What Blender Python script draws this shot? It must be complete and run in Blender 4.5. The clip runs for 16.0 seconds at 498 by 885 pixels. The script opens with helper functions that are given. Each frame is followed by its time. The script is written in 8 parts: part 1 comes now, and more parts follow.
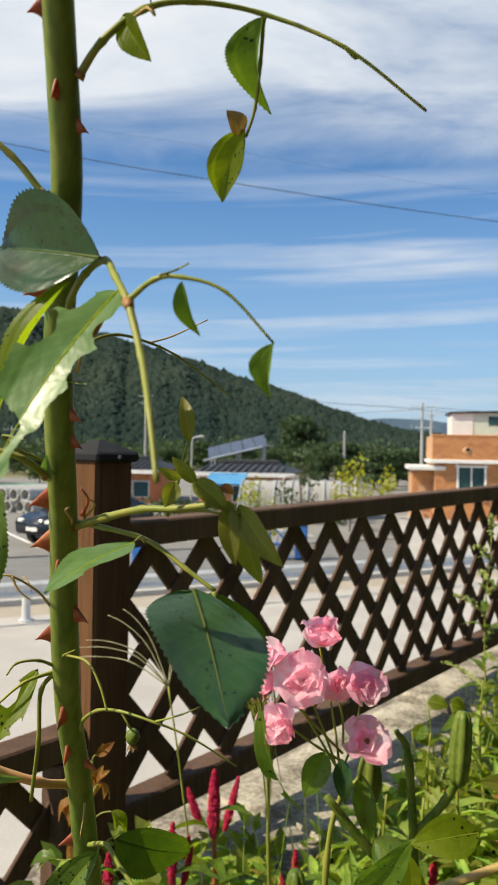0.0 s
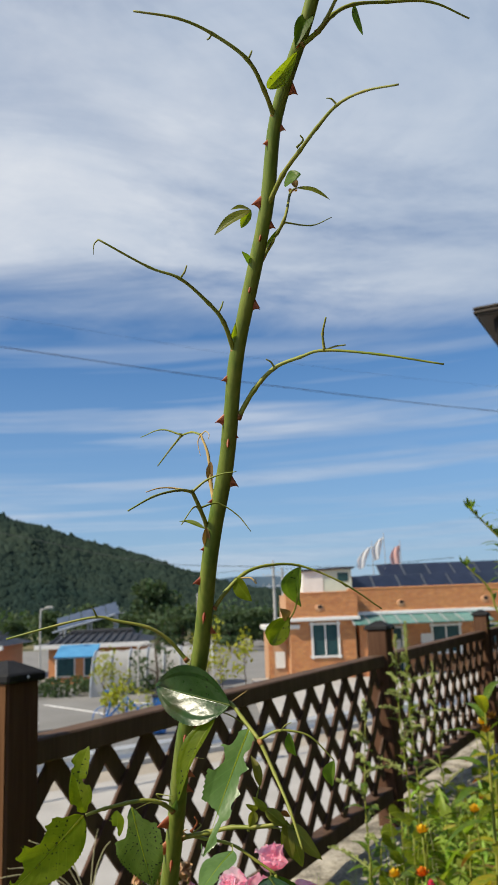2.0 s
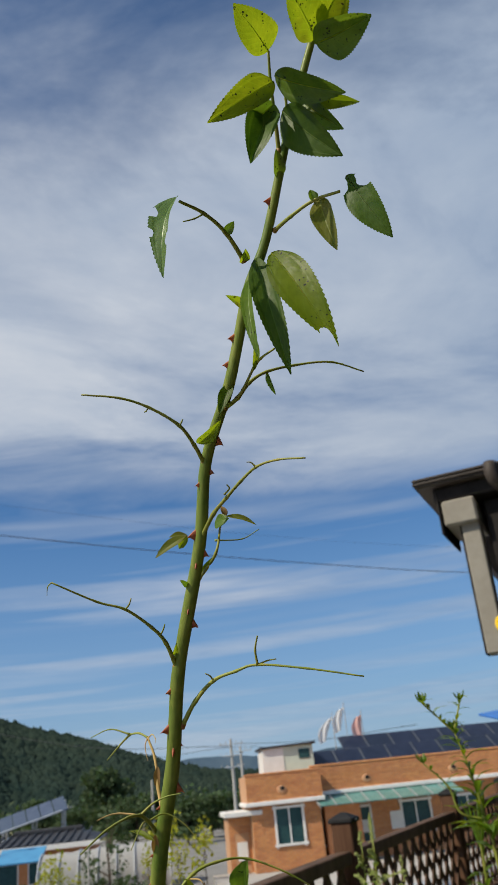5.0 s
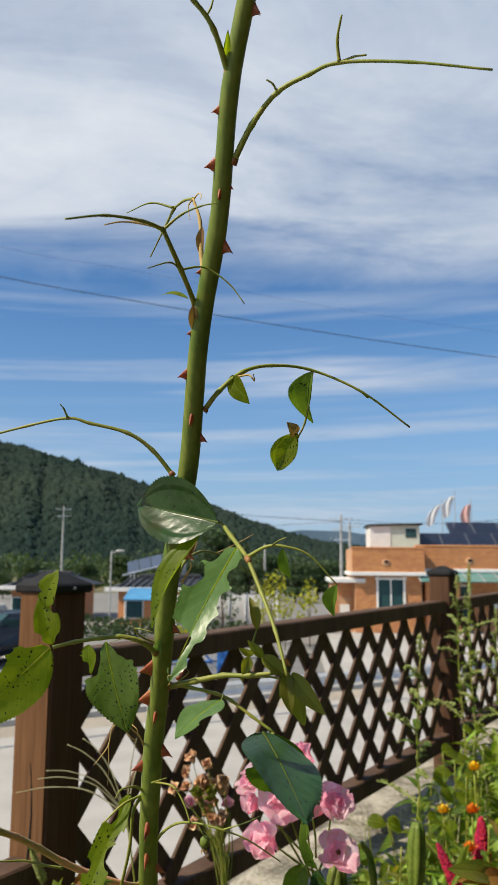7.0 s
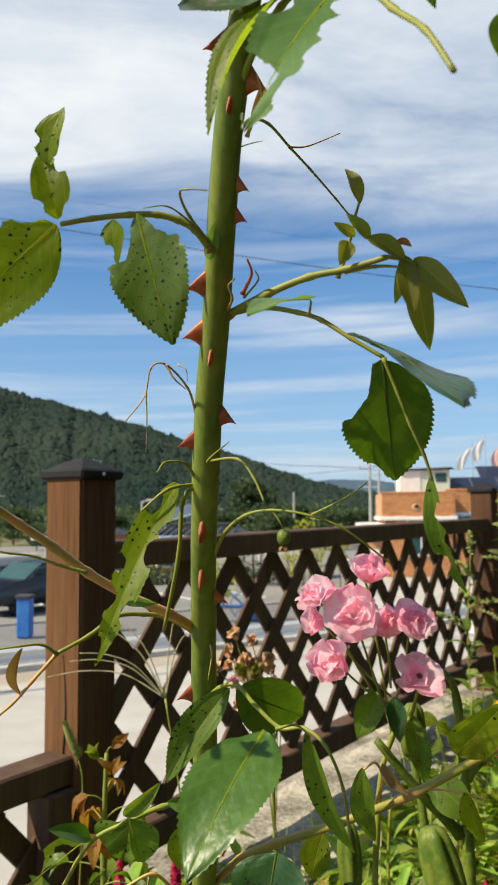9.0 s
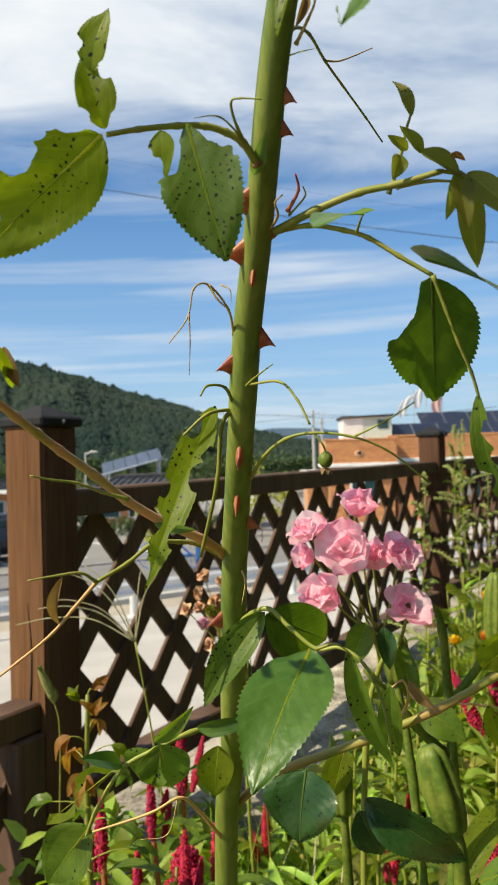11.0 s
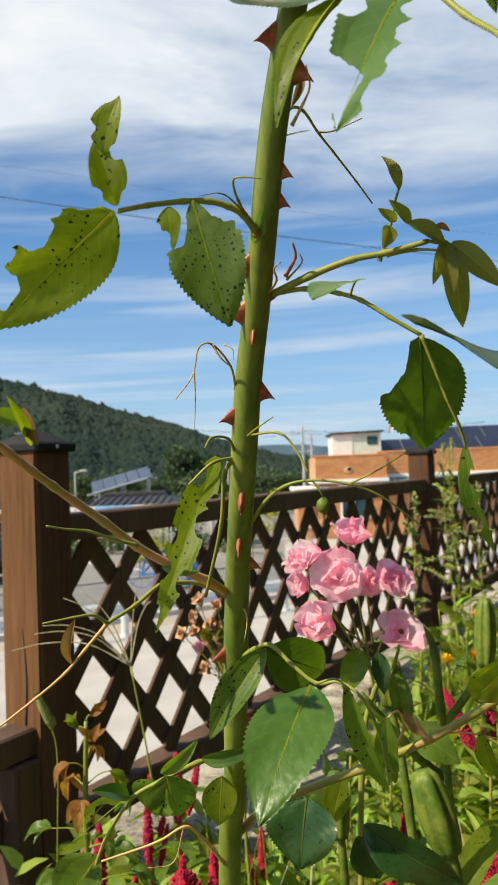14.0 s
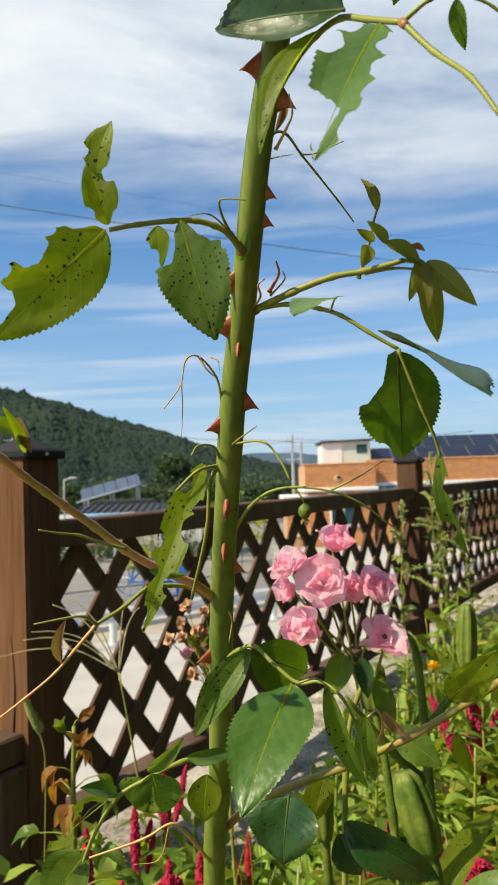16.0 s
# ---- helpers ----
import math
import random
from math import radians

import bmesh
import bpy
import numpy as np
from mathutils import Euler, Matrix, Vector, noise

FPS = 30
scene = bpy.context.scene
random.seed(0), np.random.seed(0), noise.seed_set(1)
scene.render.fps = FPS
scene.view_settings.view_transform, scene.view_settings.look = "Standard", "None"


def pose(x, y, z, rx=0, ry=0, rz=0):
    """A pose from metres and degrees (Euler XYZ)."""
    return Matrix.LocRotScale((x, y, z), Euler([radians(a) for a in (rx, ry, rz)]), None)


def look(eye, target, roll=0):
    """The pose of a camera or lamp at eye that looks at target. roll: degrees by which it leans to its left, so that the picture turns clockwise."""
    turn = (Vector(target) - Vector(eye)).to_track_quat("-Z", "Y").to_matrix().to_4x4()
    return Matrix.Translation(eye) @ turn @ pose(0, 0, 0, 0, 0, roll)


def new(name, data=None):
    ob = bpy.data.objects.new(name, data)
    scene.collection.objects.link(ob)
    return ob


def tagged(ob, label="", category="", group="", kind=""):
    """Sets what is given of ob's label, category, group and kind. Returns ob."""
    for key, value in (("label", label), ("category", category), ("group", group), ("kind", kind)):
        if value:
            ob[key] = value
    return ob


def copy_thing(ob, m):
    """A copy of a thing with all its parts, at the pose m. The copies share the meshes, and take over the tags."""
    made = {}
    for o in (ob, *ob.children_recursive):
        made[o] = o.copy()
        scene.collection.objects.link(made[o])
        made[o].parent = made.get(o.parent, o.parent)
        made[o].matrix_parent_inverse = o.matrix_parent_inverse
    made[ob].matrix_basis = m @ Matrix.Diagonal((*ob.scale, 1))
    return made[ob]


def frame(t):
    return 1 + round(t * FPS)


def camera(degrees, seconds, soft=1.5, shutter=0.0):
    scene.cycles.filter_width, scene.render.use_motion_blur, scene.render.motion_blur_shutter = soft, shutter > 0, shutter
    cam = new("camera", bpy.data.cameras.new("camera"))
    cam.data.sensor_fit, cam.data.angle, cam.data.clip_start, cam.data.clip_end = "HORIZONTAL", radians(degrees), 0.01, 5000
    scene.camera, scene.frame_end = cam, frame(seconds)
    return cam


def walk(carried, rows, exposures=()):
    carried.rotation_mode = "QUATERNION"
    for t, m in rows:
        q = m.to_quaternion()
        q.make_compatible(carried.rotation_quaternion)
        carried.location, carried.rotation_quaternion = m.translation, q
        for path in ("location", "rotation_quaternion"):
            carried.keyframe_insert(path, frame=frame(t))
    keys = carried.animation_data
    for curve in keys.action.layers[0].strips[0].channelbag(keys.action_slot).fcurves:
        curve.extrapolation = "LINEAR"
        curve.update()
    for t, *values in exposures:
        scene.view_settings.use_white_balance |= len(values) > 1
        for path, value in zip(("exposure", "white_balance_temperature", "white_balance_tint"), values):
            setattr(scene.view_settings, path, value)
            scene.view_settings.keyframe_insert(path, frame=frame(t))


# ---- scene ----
cam = camera(33.7, 16.0, soft=0.9)
cam.data.dof.use_dof, cam.data.dof.focus_distance, cam.data.dof.aperture_fstop = True, 0.36, 48.0
PATH = [
    (0, (0.2308, 0.2475, 1.5213), (-0.0535, 2.2271, 1.5328), 0.99),
    (0.5, (0.2090, 0.2329, 1.5335), (0.0910, 2.2288, 1.5852), 0.06),
    (1, (0.1986, 0.1792, 1.5626), (0.2218, 2.1703, 1.7496), -0.12),
    (1.5, (0.1710, 0.0970, 1.5894), (0.2142, 2.0800, 1.8461), -1.62),
    (2, (0.1596, 0.0290, 1.6144), (0.2422, 1.9878, 2.0093), -2.18),
    (2.5, (0.1509, 0.0052, 1.6147), (0.2664, 1.9521, 2.0578), -2.78),
    (3, (0.1528, -0.0303, 1.6408), (0.3548, 1.8826, 2.1885), -3.99),
    (3.2, (0.1649, -0.0426, 1.6546), (0.3934, 1.8545, 2.2455), -4.31),
    (4.3, (0.1630, -0.0480, 1.6770), (0.3845, 1.7706, 2.4792), -5.75),
    (5.3, (0.1701, -0.0145, 1.6564), (0.3944, 1.8399, 2.3711), -5.89),
    (5.5, (0.1743, 0.0090, 1.6423), (0.3651, 1.8997, 2.2659), -4.75),
    (6, (0.1827, 0.0461, 1.6150), (0.2784, 1.9875, 2.0857), -2.61),
    (6.2, (0.1827, 0.0560, 1.6019), (0.2337, 2.0031, 2.0557), -1.80),
    (6.5, (0.1877, 0.0776, 1.5890), (0.1978, 2.0316, 2.0154), -0.88),
    (7, (0.1912, 0.1114, 1.5529), (0.0989, 2.0888, 1.8387), 0.41),
    (7.5, (0.2104, 0.1386, 1.5032), (0.0776, 2.1259, 1.6845), 0.75),
    (7.7, (0.2162, 0.1452, 1.4861), (0.0616, 2.1314, 1.6617), 0.36),
    (8, (0.2147, 0.1630, 1.4550), (0.0192, 2.1458, 1.6301), 0.77),
    (8.3, (0.1980, 0.1971, 1.4370), (0.0067, 2.1798, 1.6165), 0.28),
    (8.5, (0.1867, 0.2270, 1.4413), (-0.0005, 2.2102, 1.6193), 0.55),
    (8.7, (0.1764, 0.2432, 1.4336), (-0.0071, 2.2269, 1.6103), 0.08),
    (11, (0.1298, 0.2448, 1.4212), (0.1053, 2.2442, 1.4635), -1.60),
    (11.5, (0.1290, 0.2423, 1.4219), (0.1033, 2.2416, 1.4663), -1.64),
    (12, (0.1307, 0.2407, 1.4224), (0.1062, 2.2400, 1.4688), -1.95),
    (12.5, (0.1306, 0.2439, 1.4221), (0.1134, 2.2433, 1.4675), -2.09),
    (13, (0.1302, 0.2477, 1.4209), (0.1160, 2.2470, 1.4729), -2.26),
    (13.5, (0.1282, 0.2427, 1.4279), (0.1194, 2.2416, 1.4936), -2.26),
    (14, (0.1261, 0.2271, 1.4319), (0.1279, 2.2253, 1.5146), -2.20),
    (14.5, (0.1272, 0.2199, 1.4322), (0.1422, 2.2180, 1.5189), -2.02),
    (15, (0.1246, 0.2165, 1.4322), (0.1479, 2.2142, 1.5235), -1.97),
    (15.5, (0.1293, 0.2149, 1.4320), (0.1547, 2.2123, 1.5309), -2.10),
    (16, (0.1279, 0.2145, 1.4314), (0.1554, 2.2117, 1.5326), -1.97),
]
walk(cam, [(t, look(eye, target, roll)) for t, eye, target, roll in PATH],
     [(0, 0.16, 6850, 9), (1, 0.02, 6650, 10), (2, -0.13, 6500, 10), (3.2, -0.25, 6450, 10), (4.3, -0.35, 6450, 10), (5.5, -0.3, 6450, 10), (6.5, -0.16, 6480, 10),
      (7.5, 0.03, 6650, 9), (8.5, 0.17, 6850, 8), (11, 0.25, 6920, 8), (16, 0.25, 6920, 8)])

# ---- light ----
SUN_AZ, SUN_EL = radians(-115.0), radians(46.0)   # from +y, turning to +x
sun_way = Vector((math.sin(SUN_AZ) * math.cos(SUN_EL), math.cos(SUN_AZ) * math.cos(SUN_EL), math.sin(SUN_EL)))
sun = new("sun", bpy.data.lights.new("sun", "SUN"))
sun.data.energy, sun.data.angle, sun.data.color = 5.4, radians(0.6), (1.0, 0.90, 0.72)
sun.matrix_world = look(sun_way * 30, (0, 0, 0))

world = bpy.data.worlds.new("sky")
scene.world = world
world.use_nodes = True
wt = world.node_tree
wt.nodes.clear()


def wn(kind, **kw):
    n = wt.nodes.new(kind)
    for k, v in kw.items():
        n.inputs[k].default_value = v
    return n


def wmath(op, a, b=None, c=None, clamp=False):
    n = wt.nodes.new("ShaderNodeMath")
    n.operation, n.use_clamp = op, clamp
    for i, v in enumerate((a, b, c)):
        if v is None:
            continue
        if isinstance(v, (int, float)):
            n.inputs[i].default_value = v
        else:
            wt.links.new(v, n.inputs[i])
    return n.outputs[0]


sky = wt.nodes.new("ShaderNodeTexSky")
sky.sky_type, sky.sun_disc = "NISHITA", False
sky.sun_elevation, sky.sun_rotation = SUN_EL, SUN_AZ
sky.altitude = 1200.0
sky.air_density, sky.dust_density, sky.ozone_density = 1.0, 0.1, 2.5
wcoord = wt.nodes.new("ShaderNodeTexCoord")
wsep = wt.nodes.new("ShaderNodeSeparateXYZ")
wt.links.new(wcoord.outputs["Generated"], wsep.inputs[0])
up = wmath("MAXIMUM", wsep.outputs[2], 0.02)
px_, py_ = wmath("DIVIDE", wsep.outputs[0], up), wmath("DIVIDE", wsep.outputs[1], up)
reach = wmath("SQRT", wmath("ADD", wmath("MULTIPLY", px_, px_), wmath("MULTIPLY", py_, py_)))


def cloud_noise(sx, sy, ox, detail, rough, distort):
    comb = wt.nodes.new("ShaderNodeCombineXYZ")
    wt.links.new(wmath("ADD", wmath("MULTIPLY", px_, sx), ox), comb.inputs[0])
    wt.links.new(wmath("MULTIPLY", wmath("ADD", py_, wmath("MULTIPLY", px_, -0.12)), sy), comb.inputs[1])
    n = wt.nodes.new("ShaderNodeTexNoise")
    wt.links.new(comb.outputs[0], n.inputs["Vector"])
    n.inputs["Scale"].default_value, n.inputs["Detail"].default_value = 1.0, detail
    n.inputs["Roughness"].default_value, n.inputs["Distortion"].default_value = rough, distort
    return n.outputs["Fac"]


broad = cloud_noise(0.30, 0.62, 3.1, 4.0, 0.5, 0.5)
patch = cloud_noise(0.9, 1.3, 7.7, 7.0, 0.6, 0.7)
puff = cloud_noise(2.4, 2.9, 2.2, 6.0, 0.62, 0.4)
lift = wmath("ARCSINE", wsep.outputs[2])
turn = wmath("ARCTAN2", wsep.outputs[0], wsep.outputs[1])
level = wmath("SUBTRACT", lift, wmath("MULTIPLY", turn, 0.035))


def streaks(su, sv, off, detail, distort):
    comb = wt.nodes.new("ShaderNodeCombineXYZ")
    wt.links.new(wmath("ADD", wmath("MULTIPLY", turn, su), off), comb.inputs[0])
    wt.links.new(wmath("MULTIPLY", level, sv), comb.inputs[1])
    n = wt.nodes.new("ShaderNodeTexNoise")
    wt.links.new(comb.outputs[0], n.inputs["Vector"])
    n.inputs["Scale"].default_value, n.inputs["Detail"].default_value = 1.0, detail
    n.inputs["Roughness"].default_value, n.inputs["Distortion"].default_value = 0.5, distort
    return n.outputs["Fac"]


streak, wisp = streaks(1.3, 24.0, 9.3, 3.0, 0.25), streaks(4.0, 70.0, 4.4, 4.0, 0.5)
# a cloud sheet that breaks into long streaks towards the horizon and into patches overhead
edge = wmath("ADD", 3.12, wmath("MULTIPLY", wmath("SUBTRACT", broad, 0.5), 1.3))
sheet = wmath("MULTIPLY", wmath("SUBTRACT", wmath("ADD", edge, wmath("MULTIPLY", wmath("SUBTRACT", patch, 0.5), 0.9)), reach), 1.5, clamp=True)
over = wmath("ADD", wmath("MULTIPLY", wmath("SUBTRACT", reach, 0.72), 1.7, clamp=True), wmath("MULTIPLY", wmath("SUBTRACT", patch, 0.42), 2.0), clamp=True)
sheet = wmath("MULTIPLY", wmath("MULTIPLY", sheet, over), wmath("ADD", 0.18, wmath("MULTIPLY", patch, 1.45), clamp=True), clamp=True)
bands = wmath("MULTIPLY", wmath("SUBTRACT", wmath("ADD", streak, wmath("MULTIPLY", wmath("SUBTRACT", wisp, 0.5), 0.35)), 0.50), 4.2, clamp=True)
bands = wmath("MULTIPLY", bands, wmath("MULTIPLY", wmath("SUBTRACT", reach, 2.6), 0.9, clamp=True))
bands = wmath("MULTIPLY", bands, 0.76)
film_ = wmath("MULTIPLY", wmath("SUBTRACT", streaks(1.1, 42.0, 6.1, 4.0, 0.4), 0.46), 4.0, clamp=True)
film_ = wmath("MULTIPLY", film_, wmath("MULTIPLY", wmath("SUBTRACT", reach, 4.6), 0.35, clamp=True))
bands = wmath("MAXIMUM", bands, wmath("MULTIPLY", film_, 0.62))
low = wmath("MULTIPLY", wmath("SUBTRACT", reach, 5.0), 0.022, clamp=True)
cover = wmath("MAXIMUM", wmath("MAXIMUM", sheet, bands), wmath("MULTIPLY", low, wmath("ADD", 0.25, wmath("MULTIPLY", streak, 0.9))))
cloud_col = wt.nodes.new("ShaderNodeMix")
cloud_col.data_type = "RGBA"
cloud_col.inputs[6].default_value, cloud_col.inputs[7].default_value = (5.1, 6.0, 7.4, 1), (7.6, 8.05, 8.75, 1)
wt.links.new(wmath("ADD", wmath("MULTIPLY", wmath("SUBTRACT", patch, 0.34), 2.2), wmath("MULTIPLY", wmath("SUBTRACT", puff, 0.45), 1.6), clamp=True), cloud_col.inputs[0])
tint = wt.nodes.new("ShaderNodeMix")
tint.data_type, tint.blend_type = "RGBA", "MULTIPLY"
tint.inputs[0].default_value, tint.inputs[7].default_value = 1.0, (0.74, 1.09, 1.33, 1)
wt.links.new(sky.outputs[0], tint.inputs[6])
wmix = wt.nodes.new("ShaderNodeMix")
wmix.data_type = "RGBA"
wt.links.new(cover, wmix.inputs[0])
haze = wt.nodes.new("ShaderNodeMix")
haze.data_type = "RGBA"
haze.inputs[7].default_value = (2.75, 4.05, 5.95, 1)
wt.links.new(wmath("MULTIPLY", wmath("SUBTRACT", 0.30, lift), 2.6, clamp=True), haze.inputs[0])
wt.links.new(tint.outputs[2], haze.inputs[6])
wt.links.new(haze.outputs[2], wmix.inputs[6])
dim = wt.nodes.new("ShaderNodeMix")
dim.data_type, dim.blend_type = "RGBA", "MULTIPLY"
dim.inputs[7].default_value = (0.66, 0.74, 0.84, 1)
wt.links.new(wmath("MULTIPLY", wmath("ADD", turn, 0.06), 1.9, clamp=True), dim.inputs[0])
wt.links.new(cloud_col.outputs[2], dim.inputs[6])
wt.links.new(dim.outputs[2], wmix.inputs[7])
back = wn("ShaderNodeBackground", Strength=0.10)
wt.links.new(wmix.outputs[2], back.inputs[0])
wout = wt.nodes.new("ShaderNodeOutputWorld")
wt.links.new(back.outputs[0], wout.inputs[0])


# ---- materials ----
def mat(name, a, b, scale=20.0, rough=0.7, bump=0.2, fine=6.0, metal=0.0, spec=0.4, stretch=(1, 1, 1), translucent=0.0, vary=0.25, spots=0.0, veins=False, contrast=1.0, glow=(1.7, 1.7, 0.7), tips=False, fade=None):
    m = bpy.data.materials.new(name)
    m.use_nodes = True
    nt = m.node_tree
    nt.nodes.clear()
    out = nt.nodes.new("ShaderNodeOutputMaterial")
    bs = nt.nodes.new("ShaderNodeBsdfPrincipled")
    tc = nt.nodes.new("ShaderNodeTexCoord")
    mp = nt.nodes.new("ShaderNodeMapping")
    mp.inputs["Scale"].default_value = stretch
    nt.links.new(tc.outputs["Object"], mp.inputs["Vector"])

    def noise_tex(s, d):
        n = nt.nodes.new("ShaderNodeTexNoise")
        n.inputs["Scale"].default_value, n.inputs["Detail"].default_value = s, d
        nt.links.new(mp.outputs[0], n.inputs["Vector"])
        return n.outputs["Fac"]

    def mth(op, x, y, clamp=False):
        n = nt.nodes.new("ShaderNodeMath")
        n.operation, n.use_clamp = op, clamp
        for i, v in enumerate((x, y)):
            if isinstance(v, (int, float)):
                n.inputs[i].default_value = v
            else:
                nt.links.new(v, n.inputs[i])
        return n.outputs[0]

    def mixc(f, x, y, blend="MIX"):
        n = nt.nodes.new("ShaderNodeMix")
        n.data_type, n.blend_type = "RGBA", blend
        for i, v in ((0, f), (6, x), (7, y)):
            if isinstance(v, (int, float)):
                n.inputs[i].default_value = v
            elif isinstance(v, tuple):
                n.inputs[i].default_value = (*v, 1) if len(v) == 3 else v
            else:
                nt.links.new(v, n.inputs[i])
        return n.outputs[2]

    n1, n2 = noise_tex(scale, 4.0), noise_tex(scale * fine, 5.0)
    f = mth("ADD", mth("MULTIPLY", mth("SUBTRACT", n1, 0.5), 2.2 * contrast), mth("MULTIPLY", mth("SUBTRACT", n2, 0.5), 1.4 * contrast))
    col = mixc(mth("ADD", f, 0.5, True), a, b)
    if vary:
        info, geo = nt.nodes.new("ShaderNodeObjectInfo"), nt.nodes.new("ShaderNodeNewGeometry")
        rnd = mth("FRACT", mth("ADD", info.outputs["Random"], geo.outputs["Random Per Island"]), 0.0)
        hsv = nt.nodes.new("ShaderNodeHueSaturation")
        nt.links.new(mth("ADD", 1.0 - vary / 2, mth("MULTIPLY", rnd, vary)), hsv.inputs["Value"])
        nt.links.new(mth("ADD", 0.5 - vary * 0.03, mth("MULTIPLY", rnd, vary * 0.06)), hsv.inputs["Hue"])
        nt.links.new(col, hsv.inputs["Color"])
        col = hsv.outputs[0]
    height = mth("ADD", mth("MULTIPLY", n1, 0.5), n2)
    if veins:
        uv = nt.nodes.new("ShaderNodeSeparateXYZ")
        nt.links.new(tc.outputs["UV"], uv.inputs[0])
        av = mth("ABSOLUTE", mth("SUBTRACT", uv.outputs[1], 0.5), 0.0)
        side = mth("FRACT", mth("MULTIPLY", mth("SUBTRACT", uv.outputs[0], mth("MULTIPLY", av, 0.55)), 9.0), 0.0)
        main = mth("SUBTRACT", 1.0, mth("MULTIPLY", av, 38.0), True)
        pulse = mth("MULTIPLY", mth("SUBTRACT", mth("ABSOLUTE", mth("SUBTRACT", side, 0.5), 0.0), 0.40), 8.0, True)
        rib = mth("MAXIMUM", main, mth("MULTIPLY", pulse, 0.42))
        col = mixc(mth("MULTIPLY", rib, 0.6), col, tuple(min(1.0, c * 1.9 + 0.02) for c in a))
        height = mth("SUBTRACT", height, mth("MULTIPLY", mth("ABSOLUTE", mth("SUBTRACT", side, 0.5), 0.0), 0.38))
        height = mth("ADD", height, mth("MULTIPLY", noise_tex(scale * 2.5, 2.0), 1.2))
        if tips:
            burn = mth("MULTIPLY", mth("SUBTRACT", mth("ADD", uv.outputs[0], mth("MULTIPLY", mth("SUBTRACT", n1, 0.5), 0.8)), 0.72), 6.0, True)
            col = mixc(burn, col, (0.200, 0.060, 0.030))
    if fade:
        pu = nt.nodes.new("ShaderNodeSeparateXYZ")
        nt.links.new(tc.outputs["UV"], pu.inputs[0])
        streak_ = mth("MULTIPLY", mth("SINE", mth("MULTIPLY", pu.outputs[1], 46.0), 0.0), 0.10)
        pale_ = mth("SUBTRACT", mth("ADD", 1.15, streak_), mth("MULTIPLY", pu.outputs[0], 1.30), True)
        col = mixc(mth("MULTIPLY", pale_, 0.9), col, fade)
    if spots:
        vo = nt.nodes.new("ShaderNodeTexVoronoi")
        vo.inputs["Scale"].default_value = spots
        wob = nt.nodes.new("ShaderNodeTexNoise")
        wob.inputs["Scale"].default_value, wob.inputs["Detail"].default_value = spots * 1.3, 3.0
        nt.links.new(mp.outputs[0], wob.inputs["Vector"])
        shift = nt.nodes.new("ShaderNodeVectorMath")
        shift.operation = "MULTIPLY_ADD"
        nt.links.new(wob.outputs["Color"], shift.inputs[0])
        shift.inputs[1].default_value = (0.9 / spots,) * 3
        nt.links.new(mp.outputs[0], shift.inputs[2])
        nt.links.new(shift.outputs[0], vo.inputs["Vector"])
        pick = nt.nodes.new("ShaderNodeSeparateColor")
        nt.links.new(vo.outputs["Color"], pick.inputs[0])
        gate = mth("GREATER_THAN", noise_tex(90.0, 2.0), 0.10 if spots > 700 else 0.52)
        gate = mth("MULTIPLY", gate, mth("GREATER_THAN", pick.outputs[0], 0.22))
        speck = mth("LESS_THAN", vo.outputs["Distance"], mth("ADD", 0.08, mth("MULTIPLY", mth("MULTIPLY", pick.outputs[1], pick.outputs[1]), 0.34)))
        col = mixc(mth("MULTIPLY", speck, gate), col, (0.014, 0.018, 0.008))
        blotch = mth("MULTIPLY", mth("SUBTRACT", noise_tex(38.0, 3.0), 0.60), 7.0, True)
        col = mixc(mth("MULTIPLY", blotch, 0.55), col, (0.060, 0.035, 0.010))
    nt.links.new(col, bs.inputs["Base Color"])
    rr = mth("ADD", rough - 0.1, mth("MULTIPLY", n2, 0.2), True)
    nt.links.new(rr, bs.inputs["Roughness"])
    bs.inputs["Metallic"].default_value = metal
    bs.inputs["Specular IOR Level"].default_value = spec
    if bump:
        bp = nt.nodes.new("ShaderNodeBump")
        bp.inputs["Strength"].default_value, bp.inputs["Distance"].default_value = bump, 0.2 / scale / 4
        nt.links.new(height, bp.inputs["Height"])
        nt.links.new(bp.outputs[0], bs.inputs["Normal"])
    surf = bs.outputs[0]
    if translucent:
        tr = nt.nodes.new("ShaderNodeBsdfTranslucent")
        nt.links.new(mixc(1.0, col, glow, "MULTIPLY"), tr.inputs["Color"])
        mx = nt.nodes.new("ShaderNodeMixShader")
        mx.inputs[0].default_value = translucent
        nt.links.new(surf, mx.inputs[1])
        nt.links.new(tr.outputs[0], mx.inputs[2])
        surf = mx.outputs[0]
    nt.links.new(surf, out.inputs[0])
    return m


def leaf_mat(name, a, b, rough=0.4, translucent=0.35, spots=0.0, spec=0.35, vary=0.2, bump=0.22, tips=False):
    return mat(name, a, b, 55, rough, bump, 5, spec=spec, translucent=translucent, spots=spots, veins=True, vary=vary, tips=tips)


